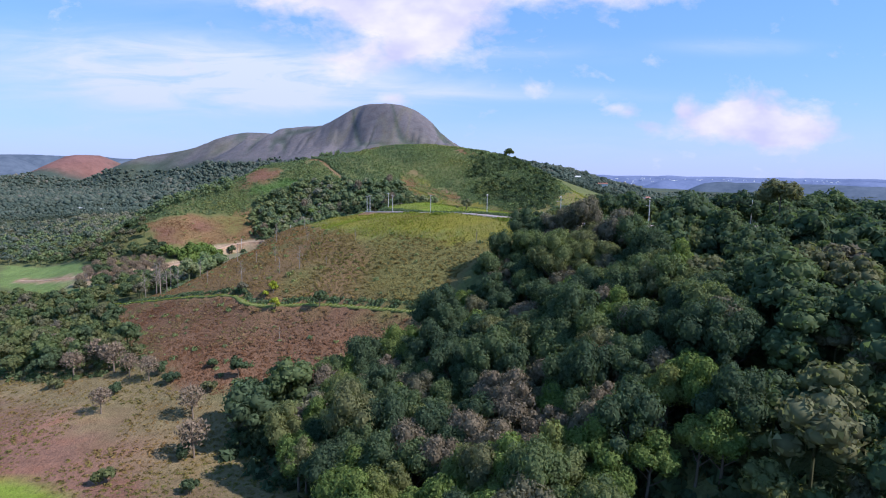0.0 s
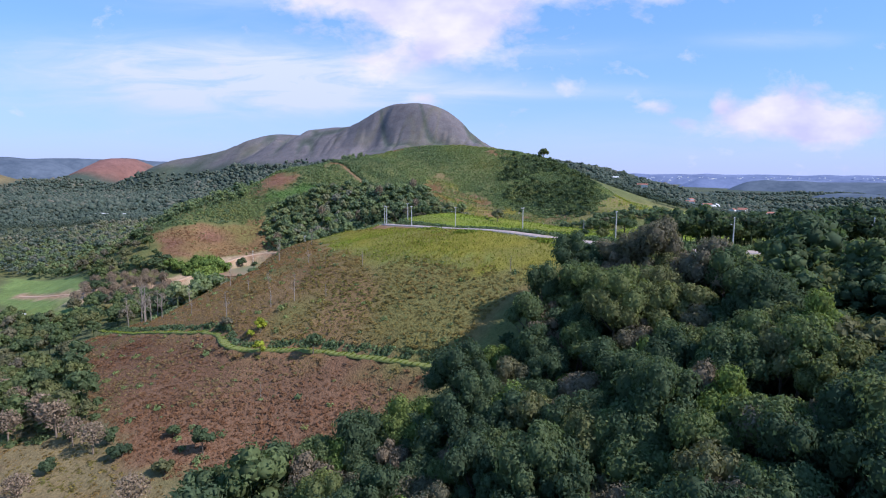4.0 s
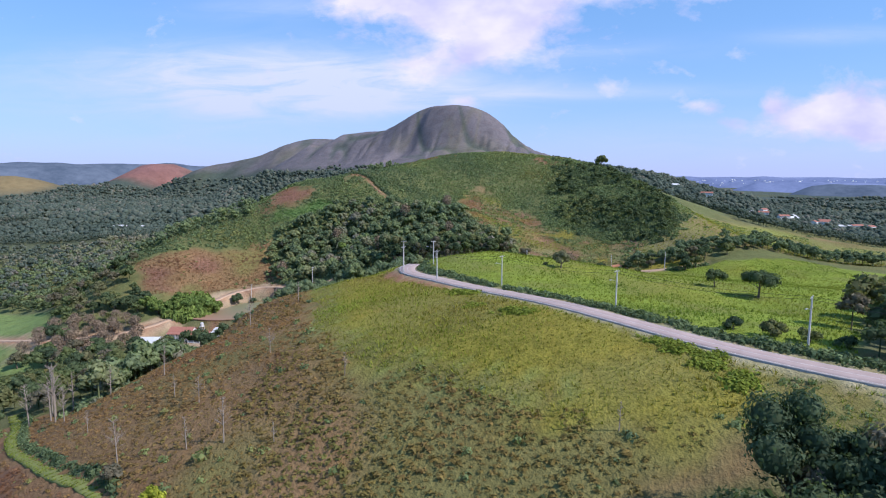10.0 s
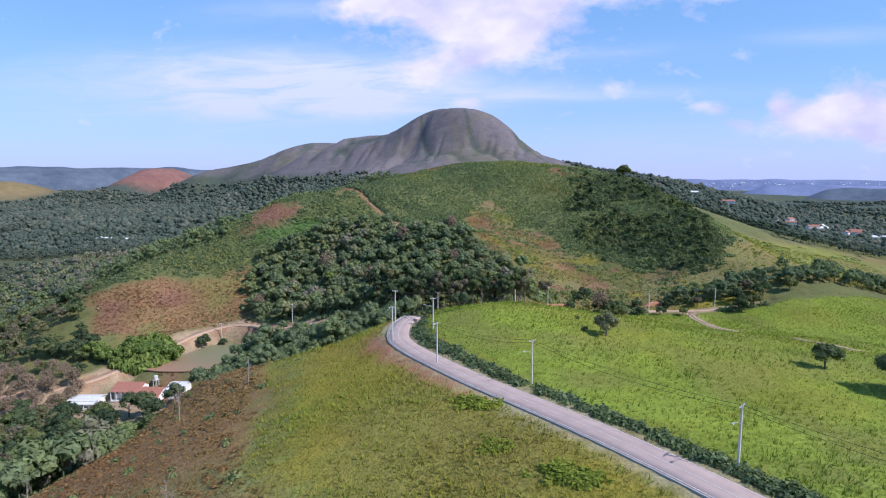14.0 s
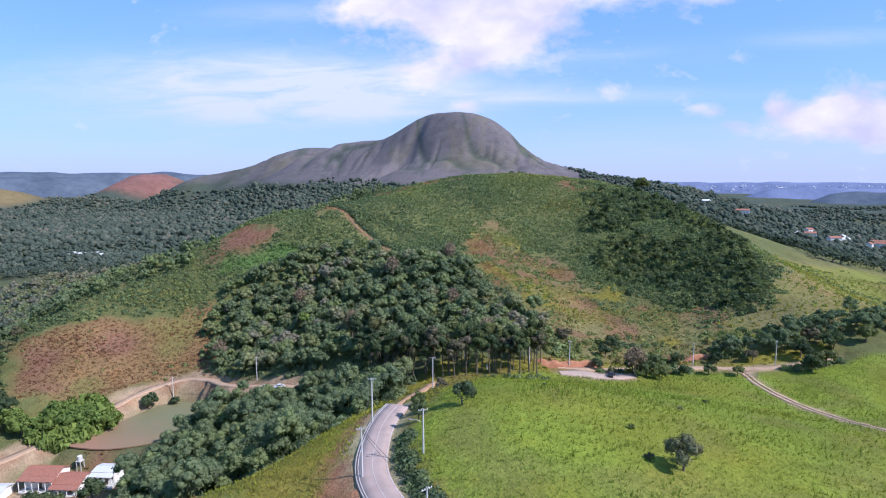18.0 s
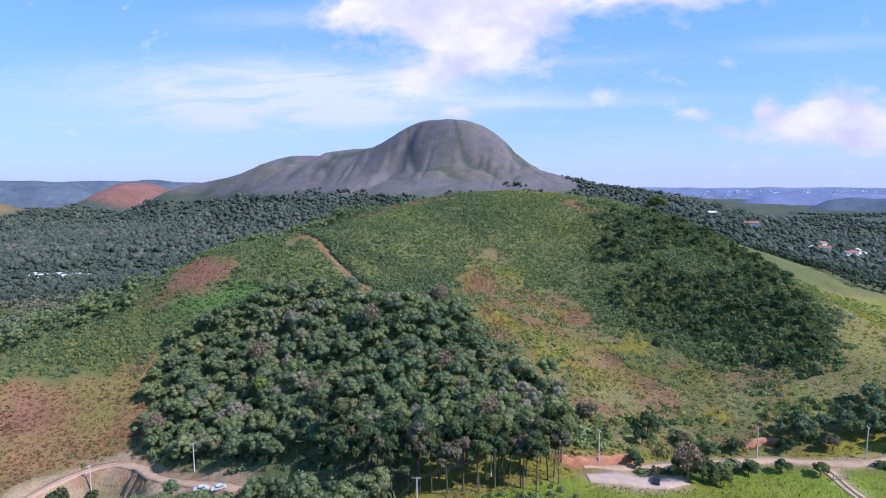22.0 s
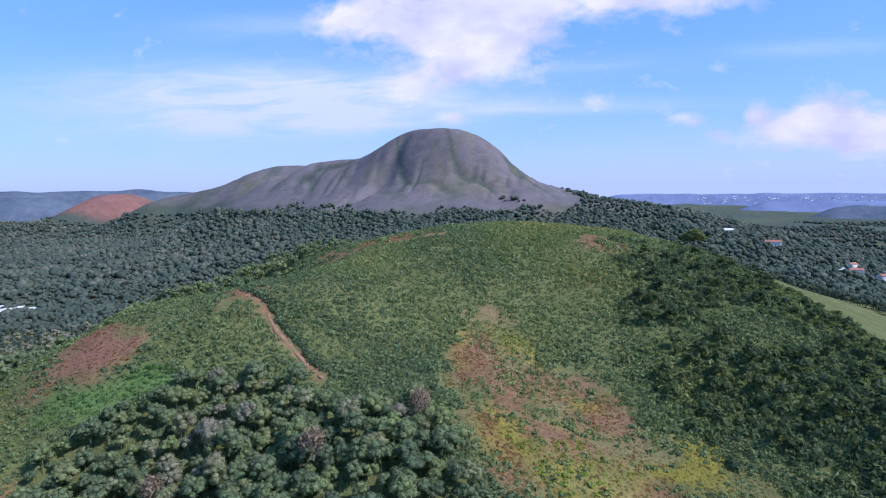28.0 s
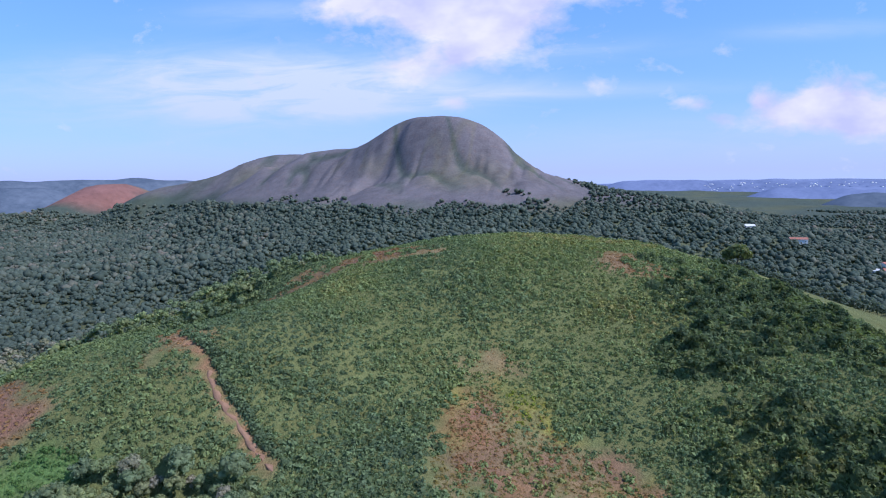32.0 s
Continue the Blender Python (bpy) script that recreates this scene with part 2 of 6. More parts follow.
M_PALE = foliage("pale_leaves", [(0.0, (0.33, 0.36, 0.34)), (1.0, (0.36, 0.38, 0.35))], "object", 0.3, 0.2)
M_BARK = plain("bark", (0.13, 0.105, 0.08), 0.9, 3.0, 0.4)
M_SNAG = plain("dead_wood", (0.27, 0.225, 0.18), 0.9, 3.0, 0.3)
M_KERB = plain("worn_kerb", (0.36, 0.32, 0.29), 0.9, 1.0, 0.3)
M_CONCRETE = plain("concrete", (0.50, 0.49, 0.47), 0.85, 1.5, 0.2)
M_ASPHALT = plain("asphalt", (0.36, 0.275, 0.245), 0.9, 0.35, 0.22, 0.0, 0.02)
M_PAINT = plain("road_paint", (0.52, 0.47, 0.44), 0.8, 1.2, 0.25)
M_CLAY = plain("red_clay", (0.40, 0.24, 0.14), 0.95, 0.5, 0.35, 0.0, 0.05)
M_GULLY = plain("gully_soil", (0.225, 0.130, 0.080), 0.95, 0.6, 0.45, 0.0, 0.08)
M_PAD = plain("pale_trodden_ground", (0.40, 0.30, 0.24), 0.95, 0.4, 0.3, 0.0, 0.04)
M_SAND = plain("pale_dirt", (0.42, 0.285, 0.19), 0.95, 0.5, 0.3, 0.0, 0.05)
M_TRAIL = plain("mown_grass", (0.165, 0.180, 0.050), 0.95, 0.5, 0.35, 0.0, 0.05)
M_WALL = plain("whitewash", (0.74, 0.73, 0.70), 0.85, 0.8, 0.12)
M_TILE = plain("clay_tiles", (0.31, 0.135, 0.095), 0.85, 1.5, 0.35, 0.0, 0.03)
M_TIN = plain("grey_roof_sheet", (0.55, 0.55, 0.54), 0.6, 0.8, 0.18)
M_DARK = plain("dark_opening", (0.03, 0.03, 0.035), 0.4, 1.0, 0.2)
M_METAL = plain("galvanised_metal", (0.45, 0.46, 0.47), 0.45, 2.0, 0.15, 0.8)
M_CABLE = plain("black_cable", (0.03, 0.03, 0.03), 0.7, 2.0, 0.1)
M_LAMP = plain("lamp_glass", (0.75, 0.75, 0.72), 0.3, 2.0, 0.05)

# the ground: the colour of its cover is set by the zones, with grain, tufts and bare spots on top
M_GROUND, g = material("ground_cover")
at = g.n("ShaderNodeAttribute")
at.attribute_name = "cover"
p = world_pos(g)
n1, n2, n3 = g.noise(0.05, p, 4.0, 0.6), g.noise(0.35, p, 5.0, 0.65), g.noise(1.6, p, 4.0, 0.6)
v = g.math("ADD", g.math("MULTIPLY", g.math("SUBTRACT", n1, 0.5), 0.7), g.math("MULTIPLY", g.math("SUBTRACT", n2, 0.5), 0.9))
v = g.math("ADD", g.math("ADD", v, g.math("MULTIPLY", g.math("SUBTRACT", n3, 0.5), 0.8)), 1.0)
n0 = g.noise(0.011, p, 5.0, 0.65, 0.6)
v = g.math("ADD", v, g.math("MULTIPLY", g.math("SUBTRACT", n0, 0.5), 0.7))
col = g.mix(1.0, at.outputs["Color"], v, "MULTIPLY")
col = g.mix(g.span(g.noise(0.12, p, 4.0), 0.52, 0.72, 0.0, 0.35), col, g.mix(1.0, col, (1.25, 0.95, 0.75), "MULTIPLY"))
finish(g, principled(g, col, 0.95, 0.0, bump(g, g.math("ADD", n2, n3), 0.9, 0.5), 0.1))


# ---- the lie of the land ----
BASE = -70.9
# hills and hollows near the camera: height, middle x, y, half widths, turn in degrees
HILLS = [
    (45.56, -16.69, 242, 99.72, 52.35, -23.24),
    (31.01, 155.2, 168.9, 128, 59.93, 10.8),
    (29.55, 62.85, 323.2, 108.4, 50.79, -23.84),
    (91.5, -19.63, 653.1, 140.3, 79.28, -5.12),
    (48.91, -140.3, 541.2, 66.2, 36, 34.29),
    (28.01, 98.87, 526.2, 38.2, 72.65, 17.17),
    (42.81, -49.02, 481.9, 54.27, 47.34, 4.758),
    (6.58, 43.98, 409.7, 96.19, 69.67, -0.7614),
    (9.062, -145.8, 413.2, 60.51, 36, 0.1963),
    (-13.04, -23.02, 147.8, 36, 36, 0),
    (25.03, 91.7, 86.97, 36, 36, 0),
    (59.72, 327.8, 165, 108.1, 251.7, 0.4337),
    (-16.71, -260, 328.2, 141.1, 113.4, 2.509),
    (31.72, -229.8, 484.4, 36, 78.84, 7.187),
    (14.22, 128, 433.2, 99.89, 89.79, 11.37),
    (18.15, -26.46, 340.1, 37.7, 38.84, 2.072),
    (2.502, -150, 640.3, 121, 73.82, 3.875),
    (3.0, -174, 546, 24, 24, 0),
    (13, -146, 657, 35, 20, 0),
    (21, -178, 594, 20, 35, 0),
    (2.6, -58, 665, 38, 37, 0),
    (8.28, -89.0, 310.1, 17.6, 9.0, 0.1),
    (3.38, -58.2, 323.7, 9.0, 24.7, -9.0),
    (4.41, -98.8, 296.6, 17.0, 25.8, 0.3),
    (-10.54, -120.6, 313.0, 15.6, 23.0, 4.0),
]
# the far mountain, its shoulders and the ridges round it
FAR_HILLS = [
    (84.6, -132.6, 1405, 108.6, 60.63, -15.96),
    (99.43, -199.4, 1432, 330.7, 190.4, 3.785),
    (127.2, -496.7, 1857, 243.3, 238.2, 44.11),
    (116.6, -828.3, 1984, 367.9, 118.3, 15.24),
    (112, -1395, 2270, 108, 215, -2),
    (59.32, 141.8, 1259, 274.1, 119.4, -14.46),
    (69.0, -25.14, 1039, 278.9, 179.5, -14.99),
    (9.0, -409.7, 923.5, 294.6, 180.6, -8.872),
    (21.69, 120.9, 752.9, 156.9, 78.51, -11.33),
    (74, -1690, 1830, 165, 110, 7.869),
    (75.55, -328.8, 1553, 218.8, 137.5, 3.881),
    (-52, -1190, 1885, 100, 150, 0),
    (9, -690, 1955, 70, 80, 0),
    (-10, -472, 1530, 26, 60, 0),
]


def bumps(x, y, hills, power=1.0):
    z = np.zeros(np.shape(x))
    for a, cx, cy, sx, sy, deg in hills:
        c, s = math.cos(radians(deg)), math.sin(radians(deg))
        u, v = c * (x - cx) + s * (y - cy), c * (y - cy) - s * (x - cx)
        z = z + a * np.exp(-0.5 * ((u / sx) ** 2 + (v / sy) ** 2) ** power)
    return z


def value_noise(x, y, size, seed=0):
    """Smooth random numbers from 0 to 1 over the plan."""
    x, y = np.asarray(x, float) / size + 1000.5, np.asarray(y, float) / size + 1000.5
    i, j = np.floor(x).astype(np.int64), np.floor(y).astype(np.int64)
    fx, fy = x - i, y - j
    fx, fy = fx * fx * (3 - 2 * fx), fy * fy * (3 - 2 * fy)

    def h(a, b):
        k = (a * 374761393 + b * 668265263 + seed * 974711) & 0x7FFFFFFF
        k = ((k ^ (k >> 13)) * 1274126177) & 0x7FFFFFFF
        return ((k ^ (k >> 16)) & 0xFFFF) / 65535.0

    return (h(i, j) * (1 - fx) + h(i + 1, j) * fx) * (1 - fy) + (h(i, j + 1) * (1 - fx) + h(i + 1, j + 1) * fx) * fy


def raw_height(x, y):
    x, y = np.asarray(x, float), np.asarray(y, float)
    z = BASE + bumps(x, y, HILLS) + bumps(x, y, FAR_HILLS, 1.35)
    d = np.hypot(x, y - 250)
    amp = np.clip((d - 350) / 600, 0, 1)
    z = z + amp * (value_noise(x, y, 160, 3) - 0.5) * 16 + amp * (value_noise(x, y, 60, 4) - 0.5) * 7
    rib = np.abs(value_noise(x * 1.3 + y * 0.35, y * 0.3, 55, 8) - 0.5) * 2
    z = z - np.clip((z - 40) / 40, 0, 1) * np.clip((118 - z) / 40, 0, 1) * np.clip((y - 1050) / 150, 0, 1) * (1 - rib) ** 2.5 * 11
    high = np.clip((z - 20) / 40, 0, 1) * np.clip((y - 1030) / 120, 0, 1) * np.clip((1700 - y) / 150, 0, 1) * np.clip((128 - z) / 40, 0.15, 1)
    z = z - high * (1 - np.abs(value_noise(x * 1.1 - y * 0.12, y * 0.22, 21, 108) - 0.5) * 2) ** 2 * 4.0 + high * (value_noise(x, y, 13, 109) - 0.5) * 3.0
    gd, _ = edge_distance(x, y, [(-205, 1395), (-225, 1340), (-262, 1290), (-285, 1230)])
    z = z - 11 * np.exp(-((gd / 17) ** 2))
    far = np.clip((d - 1500) / 1500, 0, 1)
    z = z + far * (value_noise(x, y, 500, 5) - 0.6) * 25
    return z + (value_noise(x, y, 14, 6) - 0.5) * 1.0 + (value_noise(x, y, 5, 7) - 0.5) * 0.35


def edge_distance(x, y, line, closed=False):
    """Distance to a line in the plan, and how far along it (in its own points) the nearest place is."""
    best, along = np.full(np.shape(x), 1e9), np.zeros(np.shape(x))
    pts = list(line) + ([line[0]] if closed else [])
    for k, ((ax, ay), (bx, by)) in enumerate(zip(pts, pts[1:])):
        dx, dy = bx - ax, by - ay
        t = np.clip(((x - ax) * dx + (y - ay) * dy) / (dx * dx + dy * dy + 1e-9), 0, 1)
        d = np.hypot(x - ax - t * dx, y - ay - t * dy)
        along = np.where(d < best, k + t, along)
        best = np.minimum(best, d)
    return best, along


def inside(x, y, poly, ragged=0.0):
    """Metres inside (positive) or outside (negative) of a zone; ragged shifts its edge to and fro."""
    if ragged:
        x = x + (value_noise(x, y, 9, 21) - 0.5) * ragged * 2 + (value_noise(x, y, 3.1, 22) - 0.5) * ragged
        y = y + (value_noise(x, y, 8, 23) - 0.5) * ragged * 2 + (value_noise(x, y, 3.3, 24) - 0.5) * ragged
    hit = np.zeros(np.shape(x), bool)
    for (ax, ay), (bx, by) in zip(poly, poly[1:] + poly[:1]):
        hit ^= ((ay > y) != (by > y)) & (x < (bx - ax) * (y - ay) / (by - ay + 1e-12) + ax)
    d, _ = edge_distance(x, y, poly, True)
    return np.where(hit, d, -d)


def smooth_line(pts, step):
    """A rounded line through the points, with a point every step metres."""
    out = []
    P = [Vector(p) for p in pts]
    P = [2 * P[0] - P[1]] + P + [2 * P[-1] - P[-2]]
    for a, b, c, d in zip(P, P[1:], P[2:], P[3:]):
        k = max(2, int((c - b).length / step))
        for i in range(k):
            t = i / k
            out.append(0.5 * (2 * b + (c - a) * t + (2 * a - 5 * b + 4 * c - d) * t * t + (3 * b - a - 3 * c + d) * t ** 3))
    return [tuple(v) for v in out + [P[-2]]]


ROAD = smooth_line([(420, 150), (310, 158), (200, 168), (150, 176), (110, 186), (75, 197), (58, 204), (38, 218), (21, 236), (8, 252), (-4, 267), (-18, 283), (-30, 299), (-37, 312), (-40, 327), (-41, 340), (-40.5, 350)], 2.0)
SPUR_LANE = smooth_line([(-41.2, 346), (-41.8, 358), (-40.8, 370), (-39, 381), (-37, 390)], 2.0)
LANE = smooth_line([(2, 416), (10, 417), (30, 424), (52, 430), (76, 427), (98, 431)], 3.0)
FORELINE = smooth_line([(2, 410), (8, 411), (14, 410.5), (20, 411.5), (27, 413)], 1.5)
TRAIL = smooth_line([(-165, 284), (-150, 270), (-136, 254), (-122, 241), (-98, 224.5), (-84, 216.8), (-77.5, 212.8), (-74, 207.5), (-70.5, 202.4), (-63.5, 198.6), (-54.5, 196.2), (-46.5, 194), (-37.5, 190.4), (-28, 186.3), (-18, 182.4), (-7, 176.5), (10, 166)], 1.6)
FARM_ROAD = smooth_line([(-92, 414), (-110, 420), (-127, 428), (-138, 436), (-152, 438), (-162, 428), (-167, 412), (-172, 398), (-178, 388), (-190, 376), (-206, 370), (-235, 372), (-300, 400)], 2.0)
CATTLE_TRACK = smooth_line([(66, 425), (66, 410), (67, 396), (68.5, 383), (71, 370), (76, 352), (84, 336)], 2.0)
GULLY = smooth_line([(-128, 557), (-121, 553), (-112, 547), (-103, 537), (-94, 530), (-86, 523), (-79, 517)], 1.5)
POND = [(-147, 433), (-137, 431), (-131, 420), (-134, 405), (-138, 397), (-150, 391), (-164, 391), (-168, 395), (-164, 402), (-160, 414), (-156, 427)]
POND_Z = -63.4


def profile(line, pad=0.0):
    pts = np.array(line)
    z = raw_height(pts[:, 0], pts[:, 1])
    k = 7
    zz = np.pad(z, k, mode="edge")
    return np.convolve(zz, np.ones(2 * k + 1) / (2 * k + 1), "valid") + pad


WAYS = [(ROAD, profile(ROAD), 3.2, 4.5), (SPUR_LANE, profile(SPUR_LANE), 1.4, 3.0), (LANE, profile(LANE), 2.6, 4.0), (TRAIL, profile(TRAIL), 2.0, 2.0), (FARM_ROAD, profile(FARM_ROAD), 2.2, 3.5), (CATTLE_TRACK, profile(CATTLE_TRACK), 1.3, 2.5), (FORELINE, profile(FORELINE), 3.2, 3.5), (GULLY, profile(GULLY), 0.9, 2.2)]
PADS = [(-154, 379, 15, 8, -70.5), (-177, 371, 8, 7, -71.5), (-258, 346, 10, 10, -83.0)]


def height(x, y):
    """The ground, with the beds of the ways and the pond and the yards levelled into it."""
    x, y = np.asarray(x, float), np.asarray(y, float)
    z = raw_height(x, y)
    for cx, cy, rx, ry, level in PADS:
        if level is None:
            level = float(raw_height(np.array(cx), np.array(cy)))
        d = np.maximum(abs(x - cx) / rx, abs(y - cy) / ry)
        w = np.clip((1.8 - d) / 0.8, 0, 1)
        z = z * (1 - w) + level * w
    w = np.clip((inside(x, y, POND) + 6) / 6, 0, 1)
    w = w * w * (3 - 2 * w)
    z = z * (1 - w) + (POND_Z - 0.7) * w
    for line, prof, half, soft in WAYS:
        near = (abs(x - np.mean([p[0] for p in line])) < 400) & (abs(y - np.mean([p[1] for p in line])) < 300)
        if not near.any():
            continue
        xs, ys = x[near], y[near]
        d, a = edge_distance(xs, ys, line[::3] + [line[-1]])
        zz = np.interp(a * 3, np.arange(len(prof)), prof)
        w = np.clip((half + soft - d) / soft, 0, 1)
        w = w * w * (3 - 2 * w)
        z[near] = z[near] * (1 - w) + (zz - 0.25) * w
    return z


def ground_at(x, y):
    return float(height(np.array([x]), np.array([y]))[0])


# ---- zones of the plan ----
WOOD_NEAR = [(-24, 100), (-48, 134), (-54, 148), (-48, 156), (-30, 152), (-18, 155), (-3, 160), (11, 171), (19, 179), (28, 185), (36, 184), (43, 179), (52, 175.5), (75, 169), (110, 160), (200, 142), (260, 100), (200, 20), (60, 30), (0, 60)]
WOOD_ROADSIDE = [(53, 217), (60, 232), (76, 258), (104, 292), (130, 332), (200, 345), (270, 250), (270, 180), (110, 194)]
WOOD_HILL = [(-130, 433), (-151, 457), (-160, 480), (-154, 494), (-142, 504), (-123, 513), (-102, 518), (-85, 512), (-66, 497), (-47, 499), (-34, 486), (-29, 465), (-12, 455), (-2, 449), (3, 438), (0, 428), (-12, 419), (-40, 412), (-70, 416), (-100, 424)]
WOOD_HOLLOW = [(-58, 348), (-52, 360), (-48, 372), (-46, 392), (-62, 404), (-90, 408), (-118, 415), (-126, 400), (-126, 385), (-132, 372), (-124, 358), (-118, 340), (-110, 327), (-94, 323), (-76, 325), (-66, 333)]
WOOD_SPUR = [(44, 618), (60, 640), (90, 626), (112, 590), (113, 556), (104, 520), (99, 492), (90, 475), (73, 477), (62, 494), (50, 513), (34, 527), (28, 543), (38, 560), (32, 585)]
WOOD_BAND = [(60, 436), (95, 438), (150, 452), (220, 480), (220, 500), (140, 470), (90, 452), (58, 446)]
GRASS_TOP = [(-75, 330), (-56, 268), (-45, 243), (-33, 229), (-20, 219), (-8, 212), (6, 204), (18, 200), (30, 205), (44, 214), (24, 240), (2, 264), (-16, 286), (-29, 304), (-36, 318), (-40, 345), (-44, 380), (-60, 370)]
MEADOW = [(-200, 200), (-140, 190), (-114, 184), (-86, 168), (-55, 146), (-44, 130), (-20, 100), (-60, 40), (-240, 60), (-260, 150)]
RUST_SLOPE = [(-158, 266), (-126, 240), (-98, 221), (-80, 212), (-70, 199), (-48, 191), (-20, 181), (-6, 173), (-30, 158), (-58, 152), (-82, 166), (-112, 196), (-134, 228)]
RED_MEADOW = [(-150, 172), (-128, 162), (-106, 153), (-76, 136), (-52, 112), (-40, 70), (-120, 60), (-230, 120)]
VERGE_STRIP = [(26, 203), (44, 213), (58, 201), (75, 193), (110, 182), (150, 172), (150, 158), (110, 166), (75, 175), (54, 181), (44, 188), (34, 196)]
CLAY_VERGE = [(-46, 318), (-45, 312), (-38.5, 298), (-32, 287.5), (-23, 277), (-15, 266.5), (-12.5, 268.5), (-20.5, 279), (-28.5, 290), (-34, 299.5), (-40, 312), (-42.5, 319)]
GREEN_CORNER = [(-110, 122), (-96, 117.5), (-87, 116), (-76, 110), (-70, 100), (-120, 100)]
PASTURE = [(-33, 320), (-33, 345), (-31, 372), (-24, 394), (-8, 408), (10, 412), (30, 419), (52, 426), (74, 423), (100, 426), (150, 440), (200, 420), (180, 350), (130, 335), (104, 295), (78, 262), (62, 234), (52, 219), (45, 220), (26, 242), (4, 268), (-14, 290), (-27, 308)]
GREEN_LEFT = [(-345, 445), (-296, 434), (-270, 418), (-244, 388), (-212, 362), (-206, 318), (-228, 320), (-262, 358), (-320, 400)]
YARD = [(-250, 372), (-200, 380), (-172, 385), (-150, 380), (-128, 372), (-128, 350), (-190, 350), (-240, 352)]
BROWN_HILL = [(-232, 444), (-202, 460), (-164, 484), (-152, 468), (-134, 440), (-148, 444), (-166, 434), (-180, 414), (-200, 410)]
DRY_SLOPE = [(-36, 562), (-42, 526), (-29, 482), (-18, 466), (-7, 458), (1, 450), (7, 438), (9, 431), (26, 431), (41, 432), (66, 441), (70, 458), (70, 475), (59, 488), (46, 505), (28, 512), (17, 529), (3, 541), (-17, 557)]
RED_SPOTS = [[(-40, 550), (-31, 561), (-20, 556), (-23, 529), (-32, 516), (-39, 534)], [(-17, 540), (-7, 547), (0, 537), (-8, 522)], [(-186, 516), (-181, 530), (-168, 542), (-152, 535), (-146, 522), (-157, 512), (-172, 507)],
             [(-160, 400), (-140, 385), (-134, 372), (-160, 372)], [(-4, 416), (14, 421), (18, 428), (0, 425)], [(3, 526), (14, 532), (21, 519), (14, 509), (4, 509)], [(-31, 499), (-22, 503), (-13, 472), (-20, 467)],
             [(54, 447), (67, 444), (60, 433), (48, 436)], [(-129, 556), (-117, 557), (-113, 547), (-124, 544)], [(62, 486), (72, 478), (74, 466), (66, 470)]]
YELLOW_SPOTS = [[(9, 474), (33, 490), (36, 477), (18, 463), (9, 460)], [(38, 484), (57, 483), (58, 471), (44, 469)], [(-21, 491), (0, 503), (16, 492), (0, 470), (-11, 473)], [(-24, 560), (-12, 566), (-10, 552), (-20, 548)]]
LUSH_BAND = [(-170, 498), (-165, 506), (-152, 513), (-136, 519), (-124, 516), (-132, 508), (-142, 503), (-157, 499)]
FORECOURT = [(1, 411), (12, 417), (27, 413), (24, 406), (14, 402), (5, 402)]
BROW = [[(12, 642), (29, 640), (42, 633), (51, 624), (45, 613), (32, 618), (16, 627)], [(-142, 604), (-112, 645), (-80, 658), (-52, 642), (-48, 626), (-72, 627), (-98, 630), (-126, 596)], [(-138, 566), (-118, 560), (-122, 552), (-136, 556)], [(-37, 572), (-24, 579), (-19, 569), (-29, 564)]]
SPUR_GRASS = [(92, 480), (112, 512), (124, 545), (122, 575), (150, 600), (220, 640), (320, 640), (340, 560), (240, 490), (150, 458), (100, 444), (70, 446), (66, 462), (72, 476)]

LANE_VERGE = [(-44, 350), (-47, 392), (-40, 412), (0, 424), (60, 440), (100, 442), (100, 428), (76, 424), (52, 427), (10, 413), (-24, 395), (-33, 345)]

COVERS = dict(
    floor=(0.105, 0.115, 0.055), bush=(0.112, 0.124, 0.046), fernbank=(0.090, 0.150, 0.045), scrub=(0.205, 0.128, 0.060), olive=(0.155, 0.143, 0.047), top=(0.205, 0.182, 0.030),
    pasture=(0.172, 0.222, 0.030), meadow=(0.190, 0.145, 0.072), red=(0.205, 0.105, 0.070), dry=(0.172, 0.155, 0.066), clay=(0.29, 0.135, 0.080),
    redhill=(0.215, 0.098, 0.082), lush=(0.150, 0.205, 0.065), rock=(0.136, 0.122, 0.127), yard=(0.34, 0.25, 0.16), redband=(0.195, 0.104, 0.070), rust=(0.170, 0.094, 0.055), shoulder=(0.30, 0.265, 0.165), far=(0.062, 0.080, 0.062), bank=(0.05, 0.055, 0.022))


